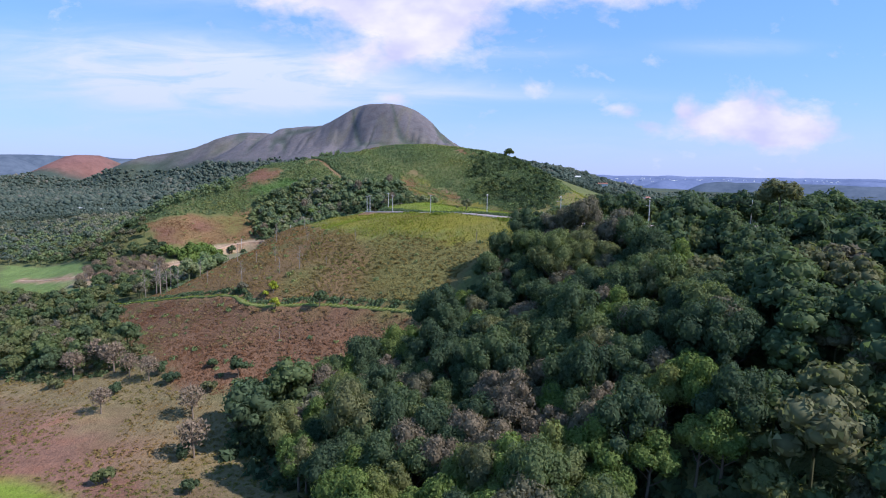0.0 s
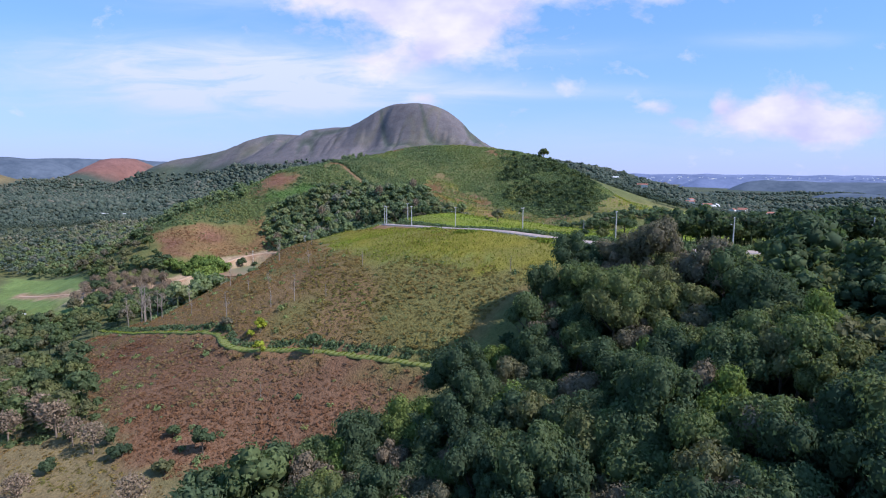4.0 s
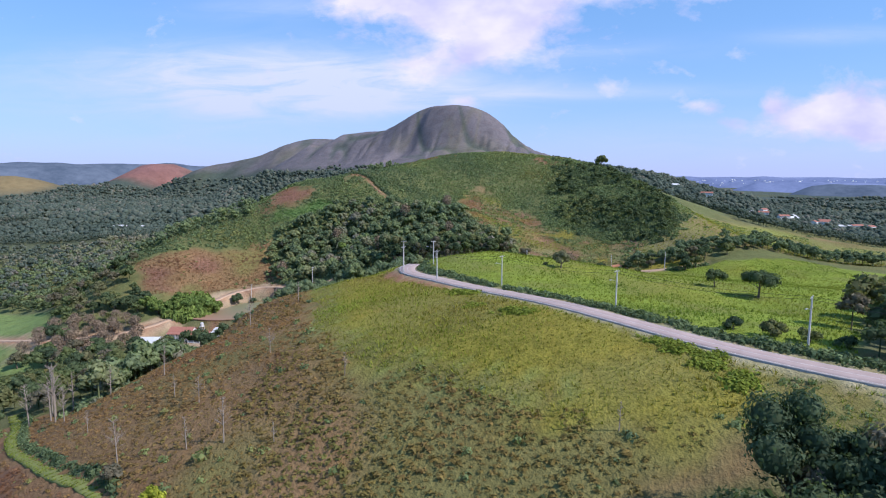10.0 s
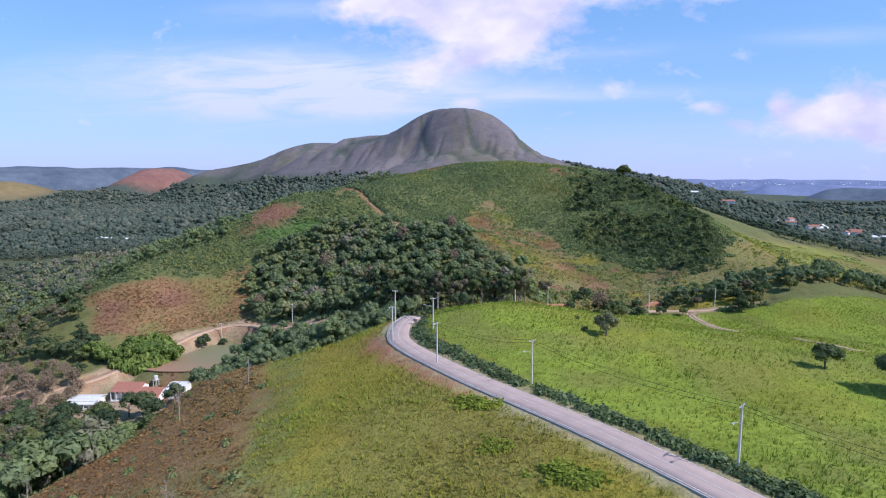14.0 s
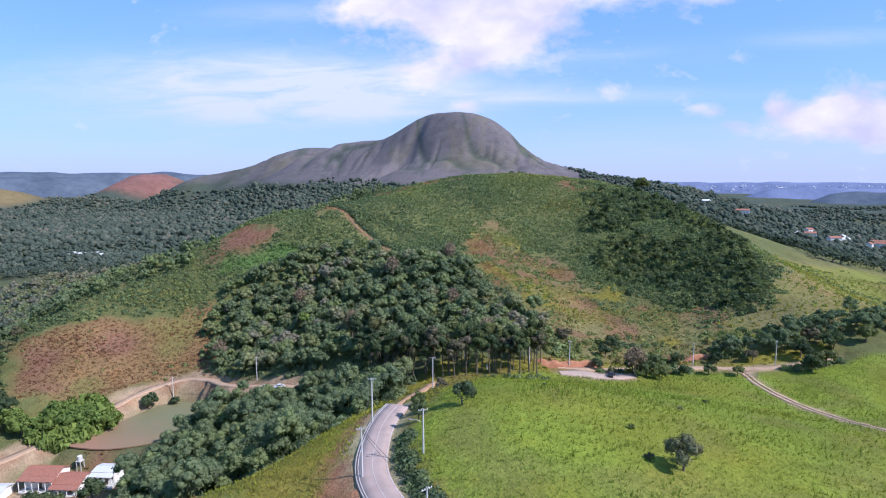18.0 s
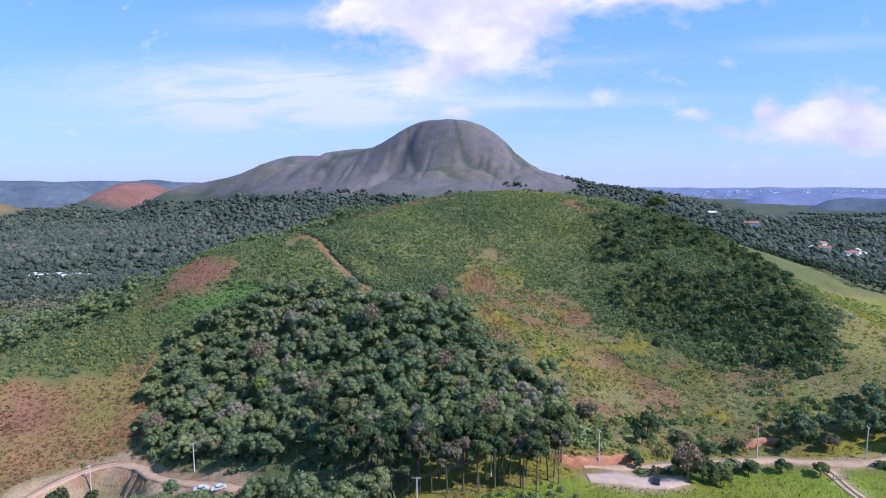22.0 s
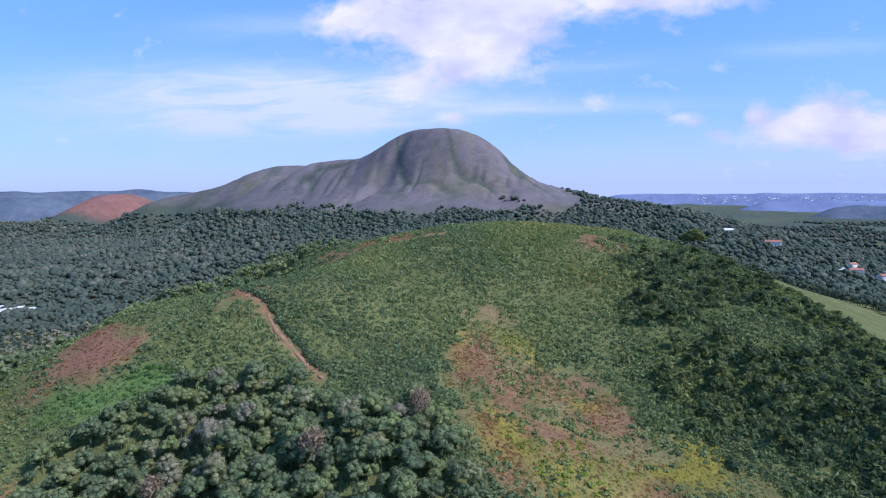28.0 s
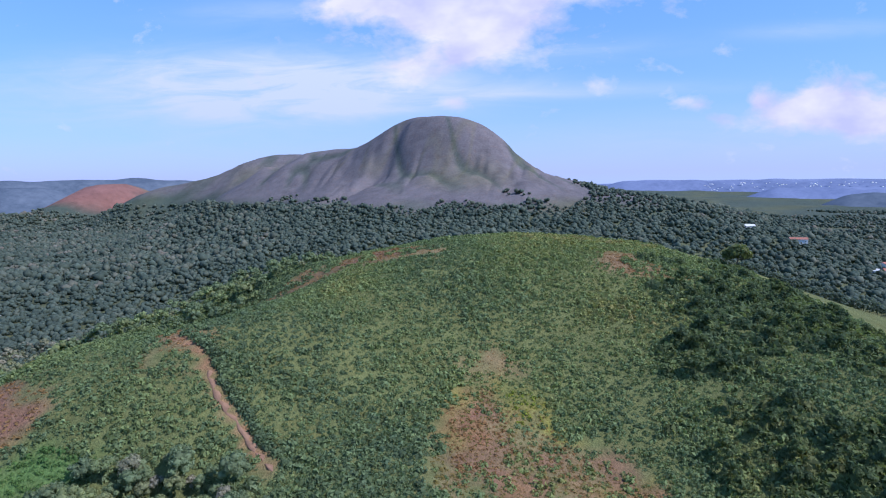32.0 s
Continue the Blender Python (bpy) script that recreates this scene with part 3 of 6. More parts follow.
def cover_colour(x, y, z):
    """The colour of what grows at each place."""
    col = np.empty((*np.shape(x), 3))
    col[:] = COVERS["floor"]

    def lay(name, w):
        w = np.clip(w, 0, 1)[..., None]
        col[:] = col * (1 - w) + np.array(COVERS[name]) * w

    def zone(name, poly, soft=3.0, ragged=3.0, k=1.0):
        lay(name, k * (inside(x, y, poly, ragged) / soft + 0.5))

    lay("olive", np.clip((value_noise(x, y, 28, 30) - 0.3) * 2, 0, 0.8))
    lay("bush", np.clip((value_noise(x, y, 12, 29) - 0.4) * 3, 0, 0.8))
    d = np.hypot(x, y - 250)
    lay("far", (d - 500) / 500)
    lay("bush", np.minimum(np.minimum((y - 418) / 12, (705 - y) / 40), np.minimum((x + 215) / 20, (190 - x) / 30)))
    lay("rock", np.minimum((z + 12 * (value_noise(x, y, 60, 31) - 0.5) - 8) / 18, (y - 960) / 120))
    lay("olive", 0.3 * np.clip(np.minimum((value_noise(x, y, 130, 37) - 0.5) * 3, (y - 1000) / 150), 0, 1) * np.clip((110 - z) / 40, 0, 1))
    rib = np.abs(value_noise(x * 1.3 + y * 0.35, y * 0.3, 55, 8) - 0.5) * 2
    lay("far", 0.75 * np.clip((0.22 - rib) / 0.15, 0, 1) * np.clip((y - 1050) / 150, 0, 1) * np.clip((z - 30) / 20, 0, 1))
    lay("olive", 0.22 * np.clip(1 - abs(value_noise(x * 1.1 - y * 0.2, y * 0.25, 34, 57) - 0.3) * 8, 0, 1) * np.clip((y - 1050) / 150, 0, 1) * np.clip((z - 40) / 20, 0, 1))
    lay("redhill", np.minimum(inside(x, y, [(-1600, 2080), (-1540, 2300), (-1420, 2420), (-1290, 2380), (-1230, 2250), (-1230, 2090), (-1330, 2010), (-1470, 1995)], 0) / 40, 1) * 0.8)
    lay("meadow", np.minimum(np.hypot((x + 1690) / 230, (y - 1810) / 150) * -2.5 + 2.8, 0.9) * (0.6 + 0.8 * value_noise(x, y, 70, 39)))
    # the near hill: dry scrub, olive patches, yellow grass on its top
    near_hill = [(-160, 270), (-132, 228), (-112, 196), (-80, 166), (-56, 152), (-20, 160), (14, 188), (60, 210), (0, 300), (-44, 345), (-56, 350), (-66, 330), (-92, 320), (-112, 308), (-124, 286)]
    zone("scrub", near_hill, 4, 4)
    lay("olive", np.clip(inside(x, y, near_hill, 3) / 6, 0, 1) * np.clip((value_noise(x, y, 22, 33) - 0.52 + np.clip((x + 52) / 80, -0.3, 0.5)) * 4, 0, 0.9))
    zone("top", GRASS_TOP, 7, 5)
    lay("olive", 0.5 * np.clip(inside(x, y, GRASS_TOP, 3) / 8, 0, 1) * np.clip((value_noise(x, y, 17, 36) - 0.5) * 4, 0, 1))
    zone("olive", VERGE_STRIP, 4, 3)
    zone("rust", RUST_SLOPE, 8, 6, 0.9)
    zone("meadow", MEADOW, 8, 5)
    zone("redband", RED_MEADOW, 14, 6, 0.85)
    zone("pasture", GREEN_CORNER, 3, 2)
    zone("pasture", PASTURE, 2.0, 1.0)
    lay("olive", 0.5 * np.clip(inside(x, y, PASTURE) / 8, 0, 1) * np.clip((value_noise(x, y, 9, 54) - 0.55) * 4, 0, 1))
    lay("top", 0.4 * np.clip(inside(x, y, PASTURE) / 8, 0, 1) * np.clip((value_noise(x, y, 30, 35) - 0.45) * 3, 0, 1))
    zone("lush", GREEN_LEFT, 6, 3)
    zone("yard", YARD, 6, 4, 0.45)
    zone("dry", SPUR_GRASS, 10, 5)
    lay("scrub", 0.7 * np.clip(inside(x, y, SPUR_GRASS) / 10, 0, 1) * np.clip((value_noise(x * 0.5, y, 18, 58) - 0.5) * 4, 0, 1))
    lay("olive", 0.8 * np.clip(inside(x, y, SPUR_GRASS) / 10, 0, 1) * np.clip((value_noise(x, y, 24, 56) - 0.3) * 3, 0, 1))
    lay("pasture", 0.4 * np.clip(inside(x, y, SPUR_GRASS) / 10, 0, 1) * np.clip((value_noise(x, y, 40, 38) - 0.4) * 3, 0, 1))
    zone("scrub", BROWN_HILL, 6, 4)
    lay("red", np.clip(inside(x, y, BROWN_HILL, 4) / 6, 0, 1) * np.clip((value_noise(x, y, 20, 40) - 0.35) * 4, 0, 0.9))
    lay("olive", np.clip(inside(x, y, BROWN_HILL) / 5, 0, 1) * np.clip((value_noise(x, y, 16, 41) - 0.5) * 4, 0, 0.8))
    zone("dry", DRY_SLOPE, 12, 8)
    din = np.clip(inside(x, y, DRY_SLOPE, 6) / 8 + 0.6, 0, 1)
    lay("bush", din * np.clip((value_noise(x, y, 11, 47) - 0.52) * 6, 0, 0.85))
    lay("top", din * np.clip((value_noise(x, y, 14, 48) - 0.6) * 6, 0, 0.9))
    lay("red", din * np.clip((value_noise(x, y, 13, 49) - 0.62) * 6, 0, 0.75))
    for poly in RED_SPOTS:
        zone("red", poly, 9, 7, 0.65)
    for poly in YELLOW_SPOTS:
        zone("top", poly, 9, 7, 0.38)
    zone("fernbank", LUSH_BAND, 6, 4, 0.8)
    for poly in BROW:
        zone("dry", poly, 6, 5, 0.9)
        zone("red", poly, 8, 6, 0.4)
    dg, _ = edge_distance(x, y, GULLY)
    lay("clay", 0.7 * np.clip((2.4 + 1.5 * (value_noise(x, y, 4, 44) - 0.5) - dg) / 2.2, 0, 1))
    zone("olive", LANE_VERGE, 3, 2)
    lay("top", np.clip(inside(x, y, LANE_VERGE) / 3, 0, 1) * np.clip((value_noise(x, y, 7, 50) - 0.4) * 4, 0, 0.9))
    dr, _ = edge_distance(x, y, ROAD)
    lay("olive", np.clip((7.5 - dr) / 2, 0, 0.7))
    lay("shoulder", np.clip((5.4 + 1.2 * (value_noise(x, y, 5, 77) - 0.5) - dr) / 1.2, 0, 0.85))
    dp, _ = edge_distance(x, y, [(-44, 306), (-46, 318), (-47, 330), (-46.5, 344)])
    lay("clay", 0.8 * np.clip((1.6 + (value_noise(x, y, 4, 59) - 0.5) - dp) / 1.2, 0, 1))
    zone("clay", CLAY_VERGE, 2.5, 1.6, 0.8)
    df, _ = edge_distance(x, y, FARM_ROAD)
    lay("yard", (6.5 + 4 * (value_noise(x, y, 6, 45) - 0.5) - df) / 2)
    lay("clay", 0.6 * np.clip((3.5 + 4 * (value_noise(x, y, 5, 43) - 0.5) - df) / 2, 0, 1))
    dc, _ = edge_distance(x, y, CATTLE_TRACK)
    lay("yard", (2.0 + 1.5 * (value_noise(x, y, 4, 46) - 0.5) - dc) / 1.2)
    dt, _ = edge_distance(x, y, [(-72, 330), (-58, 285), (-46, 252), (-31, 232), (-14, 220), (4, 211)])
    lay("olive", np.clip((1.8 - dt) / 1.2, 0, 0.8))
    lay("lush", np.clip((1.0 - abs(dt - 3.0)) / 1.0, 0, 0.45))
    dl, _ = edge_distance(x, y, LANE)
    lay("yard", (2.8 + 2 * (value_noise(x, y, 5, 53) - 0.5) - dl) / 1.6)
    zone("yard", FORECOURT, 2.5, 1.5)
    zone("clay", [(-5, 413), (-4, 418), (15, 425), (18, 421), (12, 417)], 3, 2)
    return col


def spread(lo, hi, a, b, step, growth, most):
    """Grid lines: even from a to b, then ever wider outwards."""
    mid = np.arange(a, b + step, step)
    up, s, v = [], step, mid[-1]
    while v < hi:
        s = min(s * growth, most)
        v += s
        up.append(v)
    down, s, v = [], step, mid[0]
    while v > lo:
        s = min(s * growth, most)
        v -= s
        down.append(v)
    return np.array(down[::-1] + list(mid) + up)


def mesh_of(name, verts, faces, mat, smooth=False, attrs=None):
    """A mesh out of arrays: verts n x 3, faces m x 3 or m x 4."""
    verts, faces = np.asarray(verts, np.float32), np.asarray(faces, np.int32)
    me = bpy.data.meshes.new(name)
    me.vertices.add(len(verts))
    me.vertices.foreach_set("co", verts.ravel())
    k = faces.shape[1]
    me.loops.add(faces.size)
    me.loops.foreach_set("vertex_index", faces.ravel())
    me.polygons.add(len(faces))
    me.polygons.foreach_set("loop_start", np.arange(0, faces.size, k, dtype=np.int32))
    if smooth:
        me.polygons.foreach_set("use_smooth", np.ones(len(faces), bool))
    for key, values in (attrs or {}).items():
        if values.ndim == 2:
            at = me.attributes.new(key, "FLOAT_COLOR", "POINT")
            at.data.foreach_set("color", np.column_stack([values, np.ones(len(values))]).astype(np.float32).ravel())
        else:
            me.attributes.new(key, "FLOAT", "POINT").data.foreach_set("value", values.astype(np.float32))
    me.materials.append(mat)
    me.update(calc_edges=True)
    return me


gx = spread(-4700, 4700, -320, 230, 3.0, 1.045, 150)
gy = spread(-1500, 1540, 60, 690, 3.0, 1.03, 9.0)
gy = np.r_[gy[gy < 60], gy[gy >= 60], gy[-1] + np.cumsum(np.minimum(9.0 * 1.09 ** np.arange(200), 150))]
gy = gy[gy < 4900]
X, Y = np.meshgrid(gx, gy)
Z = height(X.ravel(), Y.ravel()).reshape(X.shape)
Z = np.where(np.hypot(X, Y) > 3000, np.minimum(Z, -40), Z)
idx = np.arange(X.size).reshape(X.shape)
quads = np.stack([idx[:-1, :-1], idx[:-1, 1:], idx[1:, 1:], idx[1:, :-1]], -1).reshape(-1, 4)
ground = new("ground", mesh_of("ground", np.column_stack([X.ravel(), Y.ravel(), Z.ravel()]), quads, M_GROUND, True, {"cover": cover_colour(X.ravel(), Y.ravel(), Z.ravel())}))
tagged(ground, "rolling hills with dry scrub, pasture and bare soil", "ground", kind="structure")


# ---- ways ----
def ribbon(name, line, half, mat, lift, label, category, offset=0.0, ragged=0.0, prof=None, thick=0.12):
    """A strip along a line of the plan, with a skirt down at both edges."""
    pts = np.array(line)
    tan = np.gradient(pts, axis=0)
    tan /= np.linalg.norm(tan, axis=1)[:, None]
    nor = np.column_stack([-tan[:, 1], tan[:, 0]])
    z = (profile(line) if prof is None else prof) + lift
    rows = []
    wob = ragged * (value_noise(pts[:, 0], pts[:, 1], 3.0, 51) - 0.5) * 2
    wob2 = ragged * (value_noise(pts[:, 0], pts[:, 1], 3.3, 52) - 0.5) * 2
    for s, dz, w in ((-1, -0.6, wob), (-1, 0, wob), (-0.33, thick * 0.3, 0), (0.33, thick * 0.3, 0), (1, 0, wob2), (1, -0.6, wob2)):
        o = offset + s * half + (s * w if np.ndim(w) else 0)
        xy = pts + nor * (o[:, None] if np.ndim(o) else o)
        rows.append(np.column_stack([xy, z + dz]))
    n, V = len(pts), np.concatenate(rows)
    F = [(k * n + i, k * n + i + 1, (k + 1) * n + i + 1, (k + 1) * n + i) for k in range(5) for i in range(n - 1)]
    F = np.array(F)[:, ::-1]
    return tagged(new(name, mesh_of(name, V, F, mat, True)), label, category, kind="structure")


P_ROAD = profile(ROAD)
road = ribbon("road", ROAD, 2.75, M_ASPHALT, 0.0, "grey asphalt country road with worn edge lines", "road", prof=P_ROAD)
for o in (-2.5, 2.5):
    ribbon("road_edge_line", ROAD, 0.06, M_PAINT, 0.035, "thin worn white line along the road edge", "road marking", o, 0.0, P_ROAD, 0.0)
ribbon("road_middle_line", ROAD, 0.045, M_PAINT, 0.06, "thin worn line along the middle of the road", "road marking", 0.0, 0.0, P_ROAD, 0.0)
ribbon("kerb", ROAD, 0.1, M_KERB, 0.05, "low pale concrete kerb beside the road", "kerb", 2.95, 0.0, P_ROAD, 0.0)
ribbon("dirt_lane_end", SPUR_LANE, 1.0, M_CLAY, -0.12, "worn dirt lane leading off the asphalt", "lane", 0, 0.7)
ribbon("erosion_gully", GULLY, 0.85, M_GULLY, -0.28, "bare red-brown gully washed down the hill face", "gully", 0, 1.0)
ribbon("forecourt", FORELINE, 2.6, M_PAD, -0.12, "pale trodden forecourt beside the pasture", "forecourt", 0, 1.4)
ribbon("dirt_lane", LANE, 1.5, M_SAND, -0.08, "pale unpaved lane at the foot of the hill", "lane", 0, 0.7)
ribbon("grassy_trail", TRAIL, 1.4, M_TRAIL, 0.0, "mown grassy track cut across the brown slope", "track", 0, 0.3)
for o in (-0.85, 0.85):
    ribbon("cattle_track", CATTLE_TRACK, 0.36, M_SAND, -0.1, "bare dirt rut of a track across the pasture", "track", o, 0.5)
ribbon("farm_road", FARM_ROAD, 1.6, M_SAND, 0.0, "sandy farm road curving round the pond", "road", 0, 0.5)


# ---- plants ----
rng = np.random.default_rng(7)


def unit(v):
    return v / np.maximum(np.linalg.norm(v, axis=-1, keepdims=True), 1e-9)


def cards(centres, normals, sizes, spin, r=rng):
    """Small leaf clumps: one crooked three-cornered leaf for each centre, facing along its normal."""
    n = len(centres)
    ref = unit(r.normal(size=(n, 3)))
    a = unit(np.cross(normals, ref))
    b = np.cross(normals, a)
    s = np.asarray(sizes)[:, None] * np.ones((n, 1))
    k = 1 + spin * (r.random((4, n, 1)) - 0.5)
    V = np.stack([centres - a * s * 0.9 * k[0] - b * s * 0.5, centres - a * s * 0.2 + b * s * 0.8 * k[1] + normals * s * 0.15, centres + a * s * 1.1 * k[2] - b * s * 0.25 * k[3]], 1)
    F = np.arange(3 * n).reshape(n, 3)
    return V.reshape(-1, 3), F


def ico(sub):
    bm = bmesh.new()
    bmesh.ops.create_icosphere(bm, subdivisions=sub, radius=1)
    V = np.array([v.co[:] for v in bm.verts])
    F = np.array([[v.index for v in f.verts] for f in bm.faces])
    bm.free()
    return V, F


ICO1 = ico(1)


def crown_shape(r, radius, tall, lobes, leaves, leaf, core_sub=ICO1):
    """A crown of lobes: leaf cards on their skins over a dense dark core. Returns cards (V, F) and core (V, F), base at z = 0."""
    cs, rs = [], []
    for k in range(lobes):
        ang, rad = 2.4 * k + r.random() * 0.9, radius * (0.10 + 0.66 * math.sqrt((k + 0.3) / lobes) * (0.8 + 0.4 * r.random()))
        h = tall * (0.22 + 0.60 * (1 - (rad / radius) ** 1.6) + 0.30 * (r.random() - 0.5))
        cs.append((math.cos(ang) * rad, math.sin(ang) * rad, h))
        rs.append(radius * (0.27 + 0.23 * r.random()))
    cs, rs = np.array(cs), np.array(rs)
    pick = r.choice(lobes, leaves * 3, p=rs ** 2 / (rs ** 2).sum())
    n = unit(r.normal(size=(leaves * 3, 3)) + (0, 0, 0.35))
    P = cs[pick] + n * rs[pick][:, None] * (0.78 + 0.36 * r.random((leaves * 3, 1))) * (1, 1, 0.86)
    d = np.linalg.norm((P[:, None] - cs[None]) / (1, 1, 0.86), axis=2) / rs[None]
    P, n = P[(d > 0.76).all(1)][:leaves], n[(d > 0.76).all(1)][:leaves]
    cv, cf = cards(P, unit(n + r.normal(size=n.shape) * 0.36), leaf * (0.6 + 0.8 * r.random(len(P))), 0.7, r)
    V, F = core_sub
    kv = np.concatenate([c + V * rr * 0.82 * (1, 1, 0.86) for c, rr in zip(cs, rs)])
    kf = np.concatenate([F + k * len(V) for k in range(lobes)])
    return (cv, cf), (kv, kf)


def stick(a, b, ra, rb, sides=6):
    """A tapered round piece from a to b."""
    a, b = np.array(a, float), np.array(b, float)
    d = unit(b - a)
    u = unit(np.cross(d, (0.3, 0.9, 0.2)))
    v = np.cross(d, u)
    t = np.linspace(0, 2 * math.pi, sides, endpoint=False)[:, None]
    ring = np.cos(t) * u + np.sin(t) * v
    V = np.concatenate([a + ring * ra, b + ring * rb])
    F = np.array([(i, (i + 1) % sides, sides + (i + 1) % sides, sides + i) for i in range(sides)])
    return V, F


def merge(pieces):
    Vs, Fs, o = [], [], 0
    for V, F in pieces:
        Vs.append(V)
        Fs.append(F + o)
        o += len(V)
    return np.concatenate(Vs), np.concatenate(Fs)


def part(name, bm_or_mesh, mat, parent, label=""):
    me = bm_or_mesh
    if isinstance(me, bmesh.types.BMesh):
        me = bpy.data.meshes.new(name)
        bm_or_mesh.to_mesh(me)
        bm_or_mesh.free()
        me.materials.append(mat)
    ob = new(name, me)
    ob.parent = parent
    return tagged(ob, label)


def tris_and_quads(name, quad_part, tri_part, mat):
    """One mesh of leaf cards and core."""
    V = np.concatenate([quad_part[0], tri_part[0]])
    q = quad_part[1]
    F = np.concatenate([q, tri_part[1] + len(quad_part[0])])
    return mesh_of(name, V, F, mat)


def trunk_mesh(r, h, spread_r, girth=0.2, mat=None, limbs=5):
    bend = r.normal(size=2) * 0.25
    mid = (bend[0], bend[1], h * 0.55)
    top = (bend[0] * 1.5, bend[1] * 1.5, h)
    P = [stick((0, 0, -1.2), mid, girth * 1.3, girth * 0.85, 7), stick(mid, top, girth * 0.85, girth * 0.4, 7)]
    for k in range(limbs):
        a = 2.4 * k + r.random()
        s = 0.45 + 0.45 * k / limbs
        st = np.array([bend[0] * s, bend[1] * s, h * s])
        e = st + np.array([math.cos(a) * spread_r * 0.6, math.sin(a) * spread_r * 0.6, h * 0.35])
        P.append(stick(st, e, girth * 0.45, girth * 0.15, 5))
    return mesh_of("trunk", *merge(P), mat or M_BARK, True)


def make_tree(name, seed, radius, tall, stem, leaves, leaf, mat, label, lobes=9, group=""):
    r = np.random.default_rng(seed)
    root = new(name)
    part("trunk", trunk_mesh(r, stem + tall * 0.4, radius, 0.045 * radius + 0.06), M_BARK, root)
    c, k = crown_shape(r, radius, tall, lobes, leaves, leaf)
    lift = np.array([0, 0, stem])
    part("crown", tris_and_quads("crown", (c[0] + lift, c[1]), (k[0] + lift, k[1]), mat), mat, root)
    return tagged(root, label, "tree", group)


def make_bare_tree(name, seed, tall, label, mat=None, twigs=26, wide=0.28, crown=False):
    """A leafless tree: trunk and ever finer branches."""
    r = np.random.default_rng(seed)
    root = new(name)
    P = [stick((0, 0, -0.8), (0.1, 0, tall * 0.6), 0.14, 0.09), stick((0.1, 0, tall * 0.6), (0.15, 0.1, tall), 0.09, 0.03)]
    part("trunk", mesh_of("trunk", *merge(P), mat or M_SNAG, True), mat or M_SNAG, root)
    Q = []
    for k in range(twigs):
        s = 0.35 + 0.6 * r.random()
        a = r.random() * 6.28
        b = np.array([0.1, 0, tall * s])
        l = tall * wide * (1.25 - s)
        e = b + np.array([math.cos(a) * l, math.sin(a) * l, l * (0.6 + 0.6 * r.random())])
        Q.append(stick(b, e, 0.045, 0.018, 4))
        for _ in range(3):
            m = b + (e - b) * (0.4 + 0.5 * r.random())
            Q.append(stick(m, m + r.normal(size=3) * l * 0.28 + (0, 0, l * 0.25), 0.02, 0.01, 3))
    part("branch_work", mesh_of("branch_work", *merge([q for q in Q if len(q[0]) == 8]), mat or M_SNAG, True), mat or M_SNAG, root)["kind"] = "stuff"
    part("twig_work", mesh_of("twig_work", *merge([q for q in Q if len(q[0]) == 6]), mat or M_SNAG, True), mat or M_SNAG, root)["kind"] = "stuff"
    if crown:
        n = unit(r.normal(size=(420, 3)) + (0, 0, 0.35))
        V, F = cards(n * (0.42, 0.42, 0.36) * tall * (0.55 + 0.5 * r.random((420, 1))) + (0.1, 0, tall * 0.72), unit(n + r.normal(size=n.shape)), 0.13 + 0.1 * r.random(420), 0.9, r)
        part("twig_haze", mesh_of("twig_haze", V, F, M_TWIGS), M_TWIGS, root)["kind"] = "stuff"
    return tagged(root, label, "tree")


def scatter(poly, gap, seed, margin=0.0, keep=None, jitter=0.8, box=None):
    """Places in a zone, about gap metres from one another."""
    r = np.random.default_rng(seed)
    P = np.array(poly)
    lo, hi = (P.min(0), P.max(0)) if box is None else (np.array(box[0]), np.array(box[1]))
    xs, ys = np.meshgrid(np.arange(lo[0], hi[0], gap), np.arange(lo[1], hi[1], gap * 0.87))
    xs = xs + (np.arange(xs.shape[0])[:, None] % 2) * gap * 0.5
    xs, ys = xs.ravel() + (r.random(xs.size) - 0.5) * gap * jitter, ys.ravel() + (r.random(xs.size) - 0.5) * gap * jitter
    ok = inside(xs, ys, poly, 2.0) > margin if poly is not None else np.ones(len(xs), bool)
    if keep is not None:
        ok &= keep(xs, ys)
    return xs[ok], ys[ok]


def clear_of_ways(x, y, more=0.0):
    ok = np.ones(len(x), bool)
    for line, _, half, _ in WAYS:
        d, _ = edge_distance(x, y, line[::4] + [line[-1]])
        ok &= d > half + more
    return ok


def bake(name, protos, x, y, sizes, tints, mat, label, category, sink=0.15, seed=1, tilt=0.0, squash=None):
    """One object of very many plants: each proto (V, F of triangles) is laid at its share of the places."""
    r = np.random.default_rng(seed)
    if len(x) == 0:
        return None
    z = height(x, y)
    which = r.integers(0, len(protos), len(x))
    ang = r.random(len(x)) * 6.28
    Vs, Fs, Ts, o = [], [], [], 0
    for k, (V, F) in enumerate(protos):
        m = np.nonzero(which == k)[0]
        if not len(m):
            continue
        c, s = np.cos(ang[m])[:, None], np.sin(ang[m])[:, None]
        S = sizes[m][:, None]
        H = S * (squash[m][:, None] if squash is not None else 1)
        P = np.stack([(V[:, 0] * c - V[:, 1] * s) * S + x[m][:, None], (V[:, 0] * s + V[:, 1] * c) * S + y[m][:, None], V[:, 2] * H + (z[m][:, None] - sink * S)], -1)
        Vs.append(P.reshape(-1, 3))
        Fs.append((F[None] + (np.arange(len(m)) * len(V))[:, None, None] + o).reshape(-1, 3))
        Ts.append(np.repeat(tints[m], len(V)))
        o += len(m) * len(V)
    me = mesh_of(name, np.concatenate(Vs), np.concatenate(Fs), mat, False, {"tint": np.concatenate(Ts)})
    return tagged(new(name, me), label, category, kind="stuff")


def as_tris(q):
    return np.concatenate([q[:, :3], q[:, [0, 2, 3]]])


